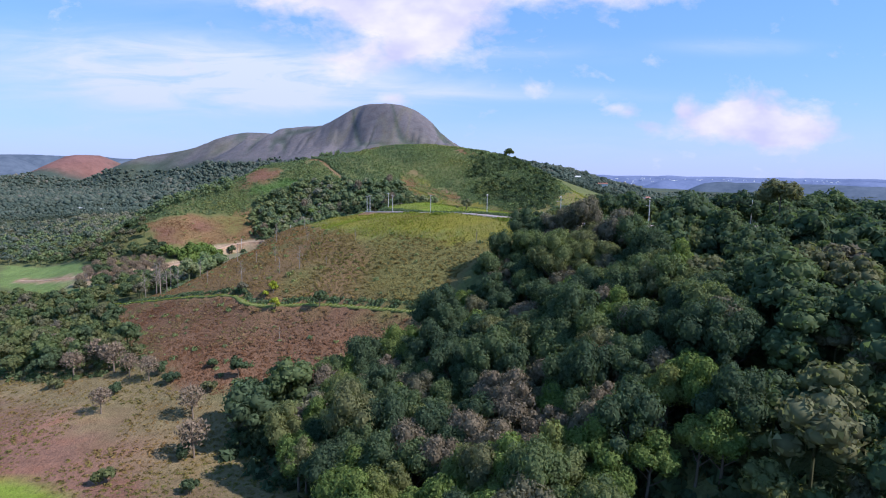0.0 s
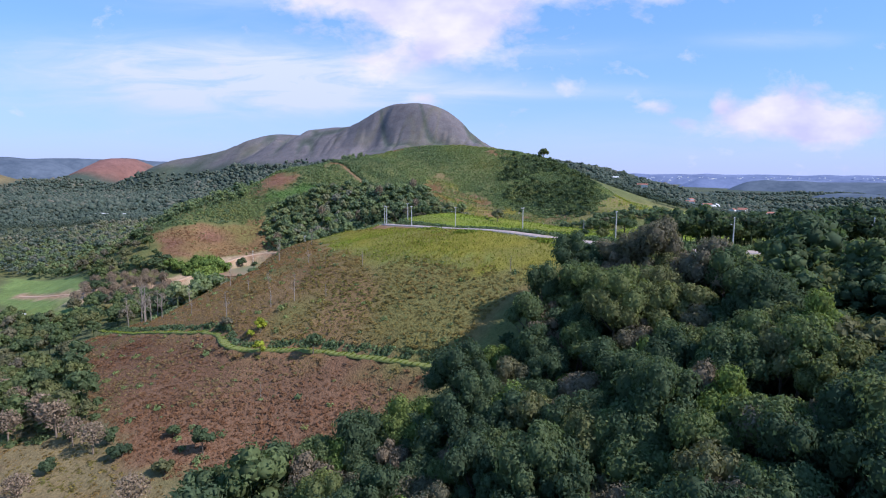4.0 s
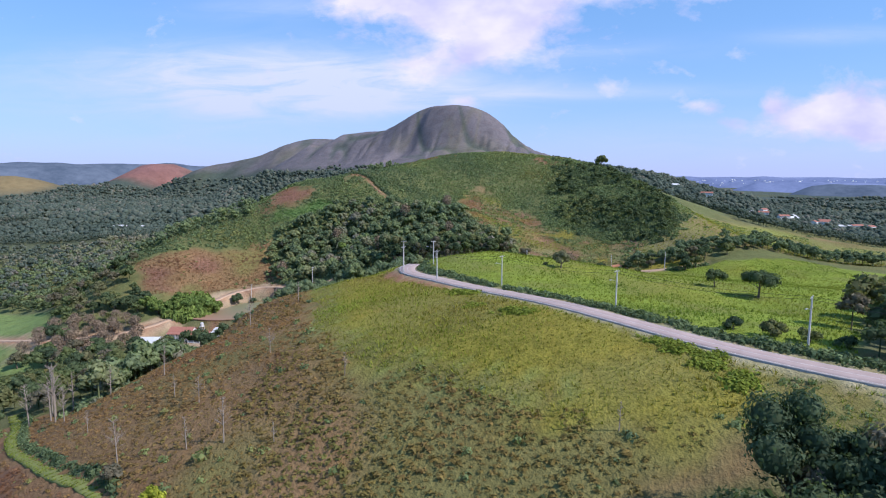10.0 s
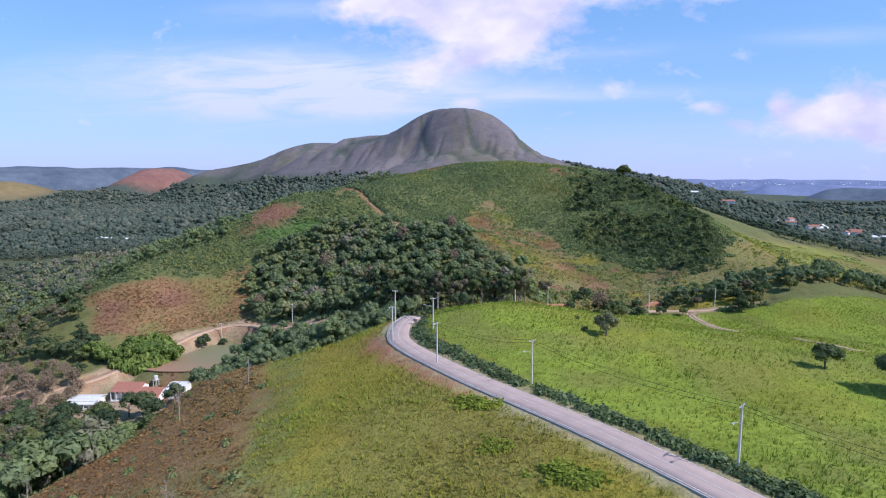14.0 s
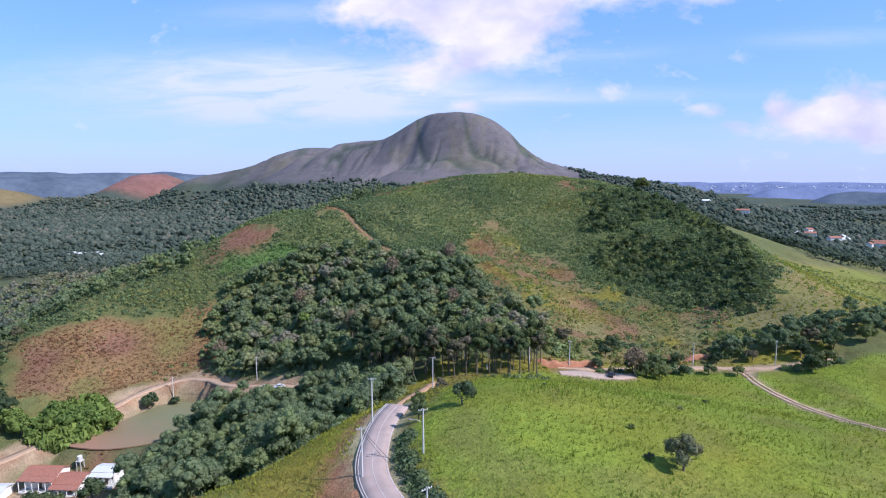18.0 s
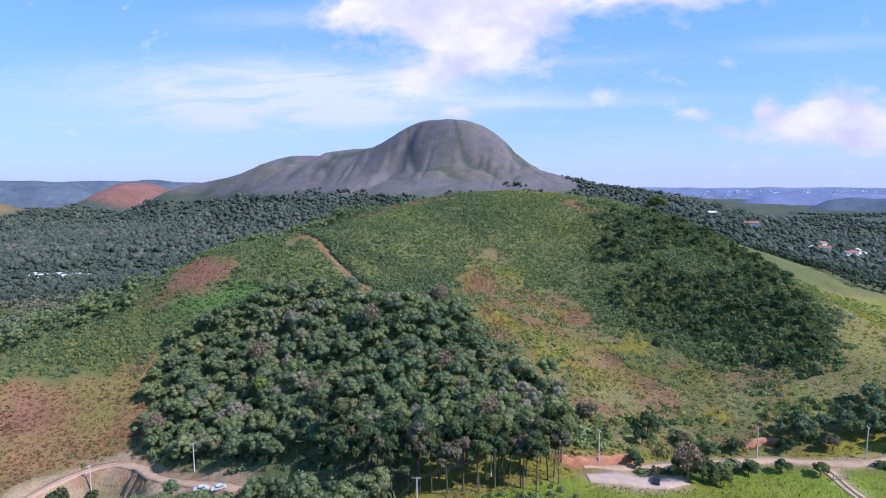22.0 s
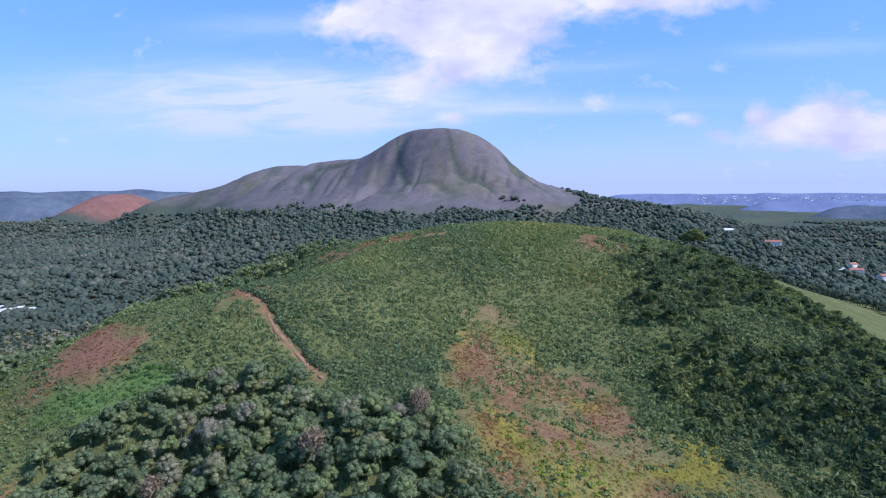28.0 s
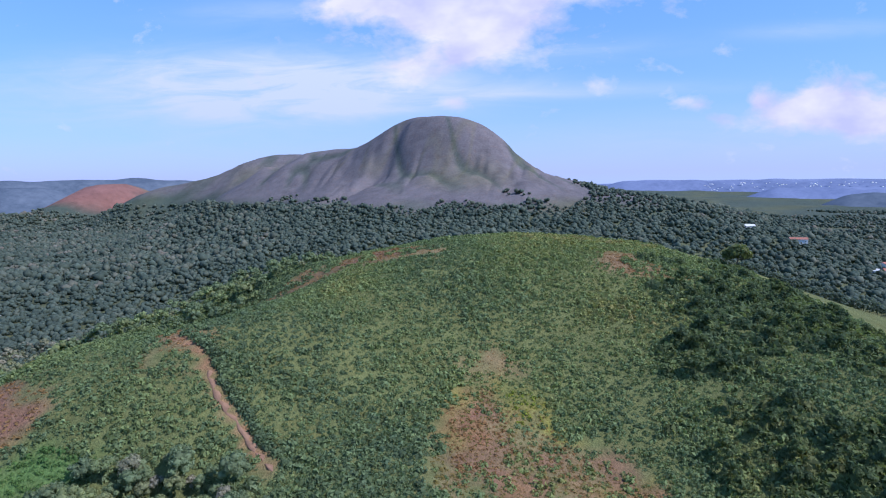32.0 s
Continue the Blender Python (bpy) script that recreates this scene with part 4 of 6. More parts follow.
def joined_crown(seed, radius, tall, stem, lobes, leaves, leaf, sub=ICO1):
    r = np.random.default_rng(seed)
    c, k = crown_shape(r, radius, tall, lobes, leaves, leaf, sub)
    st = stick((0, 0, -1), (0, 0, stem + tall * 0.4), 0.2, 0.12, 4)
    V = np.concatenate([c[0] + (0, 0, stem), k[0] + (0, 0, stem), st[0]])
    F = np.concatenate([c[1], k[1] + len(c[0]), as_tris(st[1]) + len(c[0]) + len(k[0])])
    return V, F


def clump(seed, leaves, wide, tall, leaf, core=True, up=0.0):
    """A bush: leaf cards on a low dome."""
    r = np.random.default_rng(seed)
    n = unit(r.normal(size=(leaves, 3)) * (1, 1, 0.8) + (0, 0, 0.5))
    n[:, 2] = abs(n[:, 2])
    P = n * (wide, wide, tall) * (0.75 + 0.4 * r.random((leaves, 1)))
    V, F = cards(P, unit(n + r.normal(size=n.shape) * 0.5 + (0, 0, up)), leaf * (0.6 + 0.8 * r.random(leaves)), 0.8, r)
    if core:
        kv, kf = ICO1 if leaves > 30 else (np.array([(1, 0, 0), (-0.5, 0.87, 0), (-0.5, -0.87, 0), (0, 0, 1.0)]), np.array([(0, 1, 3), (1, 2, 3), (2, 0, 3)]))
        F = np.concatenate([F, kf + len(V)])
        V = np.concatenate([V, kv * (wide * 0.8, wide * 0.8, tall * 0.8)])
    return V, F


def tuft(seed, blades, tall, wide):
    """A grass tuft: narrow blades that lean outwards."""
    r = np.random.default_rng(seed)
    V, F = [], []
    for k in range(blades):
        a = r.random() * 6.28
        b = np.array([math.cos(a), math.sin(a), 0]) * wide * r.random()
        s = np.array([-math.sin(a), math.cos(a), 0]) * 0.10 * wide * 2
        t = b * 1.8 + np.array([math.cos(a) * wide * 0.5, math.sin(a) * wide * 0.5, tall * (0.6 + 0.6 * r.random())])
        V += [b - s, b + s, t]
        F.append((3 * k, 3 * k + 1, 3 * k + 2))
    return np.array(V), np.array(F)


# trees that stand as things of their own, nearest the flight
GREEN_TREES = [make_tree("broadleaf_tree", 100 + k, 3.7 + 0.4 * (k % 4), 7.0 + 0.9 * (k % 3), 2.6 + 0.7 * (k % 4), 2900, 0.225, M_LEAF, "dense green broadleaf forest tree with a lumpy crown", 13 + k % 5) for k in range(8)]


def plant(protos, x, y, size, seed, group="", tall=1.0):
    r = np.random.default_rng(seed)
    z = height(x, y)
    out = []
    for i in range(len(x)):
        k = size * (0.84 + 0.32 * r.random())
        m = pose(x[i], y[i], z[i] - 0.1, r.normal() * 2, r.normal() * 2, r.random() * 360) @ Matrix.Diagonal((k, k, k * tall * (0.85 + 0.3 * r.random()), 1))
        ob = copy_thing(protos[int(r.integers(0, len(protos)))], m)
        ob.matrix_basis = m
        if group:
            ob["group"] = group
        out.append(ob)
    return out


def retire(protos):
    """Takes the pattern trees away once their copies stand."""
    for ob in protos:
        for o in list(ob.children_recursive) + [ob]:
            bpy.data.objects.remove(o)


DRY_TREES = [make_tree("broadleaf_tree", 120 + k, 3.8 + 0.3 * k, 7.2, 3.0, 2400, 0.20, M_DRYLEAF, "grey-brown half-bare tree with fine twigs in the wood", 15) for k in range(3)]
FRESH_TREES = [make_tree("broadleaf_tree", 130 + k, 3.8 + 0.3 * k, 7.4, 2.8, 2800, 0.22, M_FRESH, "fresh green broadleaf tree with a domed crown", 14) for k in range(3)]
wx, wy = scatter(WOOD_NEAR, 5.7, 11, 1.0, lambda x, y: clear_of_ways(x, y, 2.0) & (x < 120) & (y > 52 + 34 * value_noise(x, y, 22, 145)))
order = np.argsort(np.hypot(wx - 12, 0.62 * (wy - 130)))
n_things = min(285, len(order))
nx, ny = wx[order[:n_things]], wy[order[:n_things]]
kind_r = np.random.default_rng(77).random(n_things)
DRY_PATCH = [(-2, 96), (14, 88), (34, 92), (36, 108), (22, 116), (6, 116)]
dry = (inside(nx, ny, DRY_PATCH, 3) > 0) & (kind_r < 0.75) | (kind_r < 0.07)
fresh = ~dry & ((ny < 96) & (kind_r < 0.6) | (kind_r > 0.93) | (nx < -8) & (kind_r > 0.7))
for pick, protos, seed in ((~dry & ~fresh, GREEN_TREES, 12), (dry, DRY_TREES, 212), (fresh, FRESH_TREES, 312)):
    plant(protos, nx[pick], ny[pick], 1.06, seed, "trees of the near wood", 1.22)
    retire(protos)

MID = [joined_crown(200 + k, 3.4 + 0.4 * (k % 3), 6.2 + 0.8 * (k % 3), 2.4 + 0.6 * (k % 3), 12 + k % 4, 470, 0.36) for k in range(8)]
LIGHT = [joined_crown(260 + k, 3.5, 6.2, 2.2, 9, 260, 0.52) for k in range(6)]
FARC = [joined_crown(300 + k, 3.6, 5.2, 1.6, 5, 70, 0.62) for k in range(6)]


def dome(seed, lobes):
    """A far crown: uneven rounded lobes with a few leaf clumps on them."""
    r = np.random.default_rng(seed)
    P = []
    for k in range(lobes):
        V, F = ICO1
        a = 2.2 * k + r.random()
        P.append((V * (1 + 0.75 * (r.random((len(V), 1)) - 0.5)) * (3.0, 3.0, 2.6) * (0.75 + 0.4 * r.random()) + (math.cos(a) * 1.7, math.sin(a) * 1.7, 2.6 + 1.2 * r.random()), F))
    n = unit(r.normal(size=(6 * lobes, 3)) + (0, 0, 0.6))
    P.append(cards(n * (3.7, 3.7, 3.5) + (0, 0, 2.8), n, 0.4 + 0.5 * r.random(6 * lobes), 0.9, r))
    return merge(P)


DOT = [dome(400 + k, 2) for k in range(6)]


def wood(name, label, protos, x, y, size, seed, lo=0.0, hi=1.0, power=1.3, mat=M_LIT_CANOPY):
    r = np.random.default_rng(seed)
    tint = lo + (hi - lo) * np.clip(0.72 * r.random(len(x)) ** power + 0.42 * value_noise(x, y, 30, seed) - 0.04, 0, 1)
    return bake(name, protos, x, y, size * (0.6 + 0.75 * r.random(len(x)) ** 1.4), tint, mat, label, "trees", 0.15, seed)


rest = order[n_things:]
wood("wood_edge", "dark green broadleaf wood on a steep slope", MID, wx[rest[:110]], wy[rest[:110]], 1.2, 13, 0.0, 1.0, 1.3, M_NEARWOOD)
wood("wood_depth", "dark green broadleaf wood climbing the slope", LIGHT, wx[rest[110:]], wy[rest[110:]], 1.2, 63, 0.0, 1.0, 1.3, M_NEARWOOD)
x, y = scatter(WOOD_NEAR, 6.8, 14, 0.0, lambda x, y: (x >= 120) & (x < 176 + 36 * value_noise(x, y, 25, 146)) & (y > 40 + 60 * value_noise(x, y, 30, 147)) & clear_of_ways(x, y, 2))
x2, y2 = scatter(WOOD_ROADSIDE, 6.4, 15, 1.0, lambda x, y: clear_of_ways(x, y, 2) & (x < 150))
wood("roadside_wood", "dark green wood beside the asphalt road", LIGHT, np.r_[x, x2], np.r_[y, y2], 1.15, 16, 0.0, 1.0, 1.3, M_NEARWOOD)
x, y = scatter(WOOD_HILL, 4.5, 17, 0.0, lambda x, y: clear_of_ways(x, y, 3))
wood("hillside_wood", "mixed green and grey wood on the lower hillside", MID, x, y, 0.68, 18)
x, y = scatter(WOOD_HOLLOW, 4.9, 19, 0.0, lambda x, y: clear_of_ways(x, y, 2))
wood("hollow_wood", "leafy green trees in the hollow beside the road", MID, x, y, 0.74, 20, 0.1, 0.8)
THICKET = [clump(430 + k, 46, 1.0, 1.0, 0.34) for k in range(6)]
SPUR_GAP = [(46, 566), (68, 572), (90, 554), (88, 540), (75, 541), (60, 554)]
x, y = scatter([(0, 470), (140, 470), (140, 660), (0, 660)], 3.0, 21, 0.0, lambda x, y: (inside(x, y, WOOD_SPUR, 2) + 34 * (value_noise(x, y, 15, 70) - 0.5) + 22 * (value_noise(x, y, 5, 71) - 0.5) > 0) & (inside(x, y, SPUR_GAP, 5) < 3 * (value_noise(x, y, 6, 72) - 0.3)))
wood("spur_wood", "dark low wood on the hill's spur", THICKET, x, y, 1.9, 22, 0.3, 0.8, 1.0, M_NEARWOOD)
x, y = scatter(WOOD_SPUR, 8.0, 43, 1.0, lambda x, y: (value_noise(x, y, 15, 75) > 0.35) & (inside(x, y, SPUR_GAP, 4) < -2))
wood("spur_trees", "taller dark trees standing out of the low wood", LIGHT, x, y, 0.62, 44, 0.2, 0.75, 1.0, M_NEARWOOD)
x, y = scatter(WOOD_NEAR, 4.2, 55, -3.0, lambda x, y: clear_of_ways(x, y, 1.5) & (x < 110) & (y > 70))
wood("near_undergrowth", "green undergrowth below the near wood", THICKET, x, y, 2.2, 56, 0.0, 0.6, 1.3, M_NEARWOOD)
x, y = scatter(WOOD_HOLLOW, 3.8, 57, -2.0, lambda x, y: clear_of_ways(x, y, 1.5))
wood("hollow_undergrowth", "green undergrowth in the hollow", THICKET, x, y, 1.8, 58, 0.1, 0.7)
x, y = scatter(WOOD_HILL, 4.2, 59, -2.5, lambda x, y: clear_of_ways(x, y, 2) & ((x < -66) | (y > 414)))
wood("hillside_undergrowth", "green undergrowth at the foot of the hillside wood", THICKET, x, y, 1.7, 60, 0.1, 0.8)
x, y = scatter(WOOD_BAND, 5.0, 23, 0.0, lambda x, y: clear_of_ways(x, y, 2))
wood("tree_band", "band of dark green trees along the lane", LIGHT, x, y, 0.75, 24, 0.0, 0.5)


def left_wood(x, y):
    ok = clear_of_ways(x, y, 3)
    for poly in (MEADOW, GREEN_LEFT, YARD, BROWN_HILL, POND, WOOD_HILL):
        ok &= inside(x, y, poly, 2) < -2
    return ok


near_left = [(-330, 440), (-300, 470), (-232, 452), (-200, 405), (-172, 345), (-128, 335), (-140, 285), (-165, 262), (-140, 232), (-118, 202), (-106, 184), (-112, 172), (-150, 182), (-210, 200), (-330, 200)]
x, y = scatter(near_left, 8.4, 25, 0.0, left_wood)
keep = value_noise(x, y, 26, 61) > 0.25
wood("valley_wood", "mixed trees in the valley beside the farm", LIGHT, x[keep], y[keep], 0.95, 26, 0.3, 1.0, 0.8, M_NEARWOOD)
ridge = [(-215, 470), (-185, 500), (-195, 535), (-190, 560), (-160, 590), (-120, 640), (-100, 690), (-300, 720), (-420, 640), (-420, 480), (-300, 440), (-240, 450)]
x, y = scatter(ridge, 6.8, 27, 0.0, left_wood)
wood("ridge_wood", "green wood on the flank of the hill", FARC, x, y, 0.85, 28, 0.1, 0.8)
GREY_WOOD = [(-460, 560), (-430, 700), (-330, 760), (-255, 700), (-260, 610), (-330, 540)]
x, y = scatter(GREY_WOOD, 8.0, 45, 0.0)
wood("leafless_wood", "grey-brown leafless wood in the valley", FARC, x, y, 0.9, 46, 0.75, 1.0)
LOW_LEFT = [(-122, 262), (-130, 276), (-137, 297), (-135, 312), (-133, 342), (-122, 326), (-115, 312), (-116, 294), (-116, 278)]
x, y = scatter(LOW_LEFT, 6.5, 49, -2.0, lambda x, y: clear_of_ways(x, y, 1.5))
wood("foot_trees", "mixed trees at the foot of the brown slope", LIGHT, x, y, 1.35, 50, 0.1, 1.0)
x, y = scatter(LOW_LEFT, 3.6, 51, -4.0, lambda x, y: clear_of_ways(x, y, 1.0))
wood("foot_undergrowth", "green undergrowth at the foot of the brown slope", THICKET, x, y, 1.6, 52, 0.1, 0.9)
SLOPE_FOOT = [(-165, 232), (-132, 224), (-110, 196), (-98, 180), (-112, 172), (-140, 184), (-168, 200)]
x, y = scatter(SLOPE_FOOT, 6.6, 141, -1.0, lambda x, y: clear_of_ways(x, y, 1.5))
wood("meadow_wood", "mixed green and leafless trees at the meadow's edge", LIGHT, x, y, 0.95, 142, 0.2, 1.0, 0.7, M_NEARWOOD)
x, y = scatter(SLOPE_FOOT, 3.8, 143, -3.0, lambda x, y: clear_of_ways(x, y, 1.0))
wood("meadow_undergrowth", "grey-green undergrowth at the meadow's edge", THICKET, x, y, 1.4, 144, 0.3, 1.0, 1.3, M_NEARWOOD)


def far_places(gap, seed, box, test):
    """Places for far woods: a jittered grid over a box of the plan."""
    r = np.random.default_rng(seed)
    xs, ys = np.meshgrid(np.arange(box[0], box[1], gap), np.arange(box[2], box[3], gap))
    xs, ys = xs.ravel() + (r.random(xs.size) - 0.5) * gap * 0.9, ys.ravel() + (r.random(xs.size) - 0.5) * gap * 0.9
    ok = test(xs, ys)
    return xs[ok], ys[ok]


def tree_line(x, y):
    """How high the forest climbs: up the mountain's foot, and lower ever further down the valley."""
    return np.interp(y, [1150, 1350, 1600, 1830, 2000, 2300], [14, 12, 3, -8, -28, -40]) + 11 * (value_noise(x, y, 60, 76) - 0.4)


def in_view(x, y):
    return (x > -30 - 0.95 * np.maximum(y, 0)) & (x < 40 + 0.75 * np.maximum(y, 0))


x, y = far_places(6.6, 31, (-700, 560, 640, 1180), lambda x, y: in_view(x, y) & ((y > 690) | (x > 190)) & (inside(x, y, SPUR_GRASS) < -3) & (raw_height(x, y) < 4 + 18 * value_noise(x, y, 60, 63) + 0.01 * np.maximum(-x - 150, 0)) & ~((y < 705) & (abs(x) < 80)))
near = y < 745
thin = ~near & (np.random.default_rng(3).random(len(x)) < np.where(x > 150, 0.7, 0.9))
wood("saddle_wood", "dark green forest behind the hill", FARC, x[near], y[near], 0.9, 32, 0.0, 0.8, 1.3, M_HAZEWOOD)
wood("foot_wood", "dark green forest at the foot of the mountain", DOT, x[thin], y[thin], 0.8, 39, 0.0, 0.7, 1.3, M_HAZEWOOD)
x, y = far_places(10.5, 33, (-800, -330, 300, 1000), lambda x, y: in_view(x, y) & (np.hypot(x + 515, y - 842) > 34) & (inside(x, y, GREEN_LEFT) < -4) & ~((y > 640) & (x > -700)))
wood("left_valley_wood", "dark green forest filling the valley", FARC, x, y, 1.1, 34, 0.0, 1.0, 1.1, M_HAZEWOOD)
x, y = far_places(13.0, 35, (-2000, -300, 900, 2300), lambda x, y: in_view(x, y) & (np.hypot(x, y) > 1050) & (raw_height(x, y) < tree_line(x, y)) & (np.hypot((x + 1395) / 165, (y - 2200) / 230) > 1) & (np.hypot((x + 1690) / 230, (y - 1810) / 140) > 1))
wood("far_valley_wood", "distant dark forest on valley slopes", DOT, x, y, 1.3, 36, 0.0, 1.0, 1.3, M_HAZEWOOD)
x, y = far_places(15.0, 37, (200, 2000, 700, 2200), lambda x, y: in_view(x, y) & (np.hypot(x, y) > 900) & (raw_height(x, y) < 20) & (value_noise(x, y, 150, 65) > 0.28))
wood("far_plain_wood", "distant woods on the plain", DOT, x, y, 1.15, 38, 0.0, 1.0, 1.3, M_HAZEWOOD)
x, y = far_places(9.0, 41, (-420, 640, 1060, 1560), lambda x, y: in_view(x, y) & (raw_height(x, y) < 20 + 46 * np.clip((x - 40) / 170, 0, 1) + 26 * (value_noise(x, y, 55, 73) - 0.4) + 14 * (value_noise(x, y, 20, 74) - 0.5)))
wood("skirt_wood", "dark green forest round the mountain's skirt", DOT, x, y, 0.85, 42, 0.0, 0.8, 1.3, M_HAZEWOOD)
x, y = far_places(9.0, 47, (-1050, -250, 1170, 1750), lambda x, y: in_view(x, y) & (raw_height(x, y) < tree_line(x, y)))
wood("slope_forest", "distant forest climbing the mountain's flank", DOT, x, y, 0.95, 48, 0.0, 0.9, 1.3, M_HAZEWOOD)

# ---- bushes, scrub and grass ----
BUSH = [clump(500 + k, 27, 1.0, 0.85, 0.31) for k in range(8)]
SCRUB = [clump(520 + k, 13, 0.8, 0.42, 0.30, True, 1.3) for k in range(8)]
TUFT = [tuft(540 + k, 7, 0.55, 0.34) for k in range(6)]
TALL = [clump(560 + k, 18, 0.8, 0.7, 0.26, True, 0.8) for k in range(5)]


def carpet(name, protos, poly, gap, seed, size, mat, label, category, lo=0.0, hi=1.0, keep=None, patch=20, box=None, squash=None):
    x, y = scatter(poly, gap, seed, 0.0, keep, 1.0, box)
    r = np.random.default_rng(seed)
    tint = lo + (hi - lo) * np.clip(0.35 * r.random(len(x)) + 0.85 * value_noise(x, y, patch, seed) - 0.1, 0, 1)
    s = size * (0.5 + 0.95 * r.random(len(x)) ** 1.8) * (0.65 + 0.7 * value_noise(x, y, 11, seed + 1))
    return bake(name, protos, x, y, s, tint, mat, label, category, 0.1, seed)


def outside(*polys):
    def test(x, y):
        ok = clear_of_ways(x, y, 0.8)
        for p in polys:
            ok &= inside(x, y, p, 3.0) < 9 * (value_noise(x, y, 5, 91) - 0.55)
        return ok
    return test


HILL_FACE = [(-215, 470), (-190, 500), (-196, 540), (-170, 570), (-172, 640), (-120, 684), (-30, 696), (40, 676), (60, 640), (44, 600), (34, 572), (42, 545), (32, 528), (52, 510), (64, 492), (74, 476), (66, 446), (0, 440), (-30, 470), (-70, 500), (-100, 520), (-150, 500), (-165, 478)]
bare = [DRY_SLOPE, LUSH_BAND, *RED_SPOTS]


def thin_brow(x, y):
    ok = np.ones(len(x), bool)
    for p in BROW:
        ok &= (inside(x, y, p, 4) < 0) | (value_noise(x, y, 4, 98) > 0.58)
    return ok


carpet("lush_fern", BUSH, LUSH_BAND, 1.4, 104, 0.8, M_LUSH, "bright green fern bank below the rust patch", "ferns", 0.0, 1.0, None, 9)
SPUR_EDGE = [(22, 500), (44, 490), (64, 470), (96, 466), (124, 520), (128, 590), (96, 644), (40, 652), (20, 610), (24, 560)]
carpet("spur_edge_bushes", BUSH, SPUR_EDGE, 2.0, 186, 1.15, M_FERN, "low bushes round the dark wood of the spur", "bushes", 0.0, 0.8, lambda x, y: (inside(x, y, DRY_SLOPE, 4) < 2) & (inside(x, y, SPUR_GRASS, 6) < 4), 16)
carpet("gap_bushes", BUSH, SPUR_GAP, 1.9, 105, 1.2, M_FERN, "light green bushes in a gap of the low wood", "bushes", 0.0, 0.6)
dgul = lambda x, y: edge_distance(x, y, GULLY)[0] > 0.7 + 2.6 * value_noise(x, y, 3.5, 95)
carpet("hill_bushes", BUSH, HILL_FACE, 1.62, 71, 1.15, M_FERN, "low green bushes covering the hill face", "bushes", 0.0, 1.0, lambda x, y: outside(*bare)(x, y) & dgul(x, y) & thin_brow(x, y), 34)
gpts = np.array(GULLY)
gt = np.gradient(gpts, axis=0)
gt /= np.linalg.norm(gt, axis=1)[:, None]
rg = np.random.default_rng(17)
kk = rg.integers(2, len(GULLY), 170)
bx, by = (gpts[kk] + np.column_stack([-gt[kk, 1], gt[kk, 0]]) * (2.1 + 1.5 * rg.random(170))[:, None]).T
bake("gully_bushes", BUSH, bx, by, 1.0 + 0.8 * rg.random(170), 0.25 * rg.random(170), M_FERN, "dark bushes along the edge of the gully", "bushes", 0.1, 18)
carpet("dry_slope_bushes", BUSH, DRY_SLOPE, 2.6, 72, 1.0, M_FERN, "scattered green bushes on the dry grass slope", "bushes", 0.1, 1.0, lambda x, y: value_noise(x, y, 12, 66) + 0.5 * value_noise(x, y, 4, 67) > 0.7)
for poly, seed in zip(YELLOW_SPOTS, (111, 112, 113, 114)):
    carpet("yellow_grass", TALL, poly, 1.9, seed, 0.8, M_GRASS, "patch of yellow-green grass on the dry slope", "grass", 0.2, 1.0, lambda x, y: value_noise(x, y, 7, 97) > 0.4)
FOOT = [(0, 424), (20, 428), (50, 436), (90, 440), (92, 456), (66, 462), (40, 450), (8, 446), (-6, 440)]
carpet("foot_bushes", THICKET, FOOT, 3.4, 69, 1.5, M_FERN, "tangled bushes at the foot of the hill", "bushes", 0.0, 1.0, lambda x, y: clear_of_ways(x, y, 0.5) & (value_noise(x, y, 9, 68) > 0.35))
carpet("dry_slope_grass", SCRUB, DRY_SLOPE, 1.5, 73, 0.6, M_SCRUB, "tussocks of dry brown and yellow grass", "grass", 0.3, 1.0)
for poly, seed in zip(RED_SPOTS + BROW, range(80, 99)):
    carpet("dry_fern", SCRUB, poly, 1.8, seed, 0.8, M_SCRUB, "patch of rust-brown dried fern", "ferns", 0.0, 0.45)
carpet("spur_bushes", BUSH, SPUR_GRASS, 3.4, 74, 0.9, M_FERN, "scattered bushes on the grassy spur", "bushes", 0.0, 0.9, lambda x, y: clear_of_ways(x, y, 1) & (x < 290) & (value_noise(x, y, 16, 92) + 0.5 * value_noise(x, y, 5, 93) > 0.98))
SHOULDER = [(-300, 440), (-236, 446), (-200, 464), (-165, 488), (-165, 505), (-195, 548), (-260, 560), (-330, 500)]
carpet("shoulder_bushes", BUSH, SHOULDER, 2.4, 101, 1.3, M_FERN, "green bushes on the hill's shoulder", "bushes", 0.0, 0.8)
carpet("verge_grass", TALL, LANE_VERGE, 2.0, 102, 0.8, M_GRASS, "rough grass on the lane's verge", "grass", 0.3, 1.0, lambda x, y: clear_of_ways(x, y, 0.6))
carpet("fern_scrub", SCRUB, BROWN_HILL, 1.5, 75, 0.85, M_RUST, "rust-brown dry ferns on the slope above the pond", "ferns", 0.0, 0.9, None, 22)
carpet("brown_hill_bushes", BUSH, BROWN_HILL, 6.0, 106, 0.8, M_FERN, "small olive bushes on the brown slope", "bushes", 0.4, 1.0, lambda x, y: value_noise(x, y, 12, 96) > 0.5)
carpet("spur_grass", TALL, SPUR_GRASS, 2.6, 107, 0.9, M_GRASS, "rough olive grass on the spur", "grass", 0.1, 1.0, lambda x, y: (x < 230) & (y < 600))
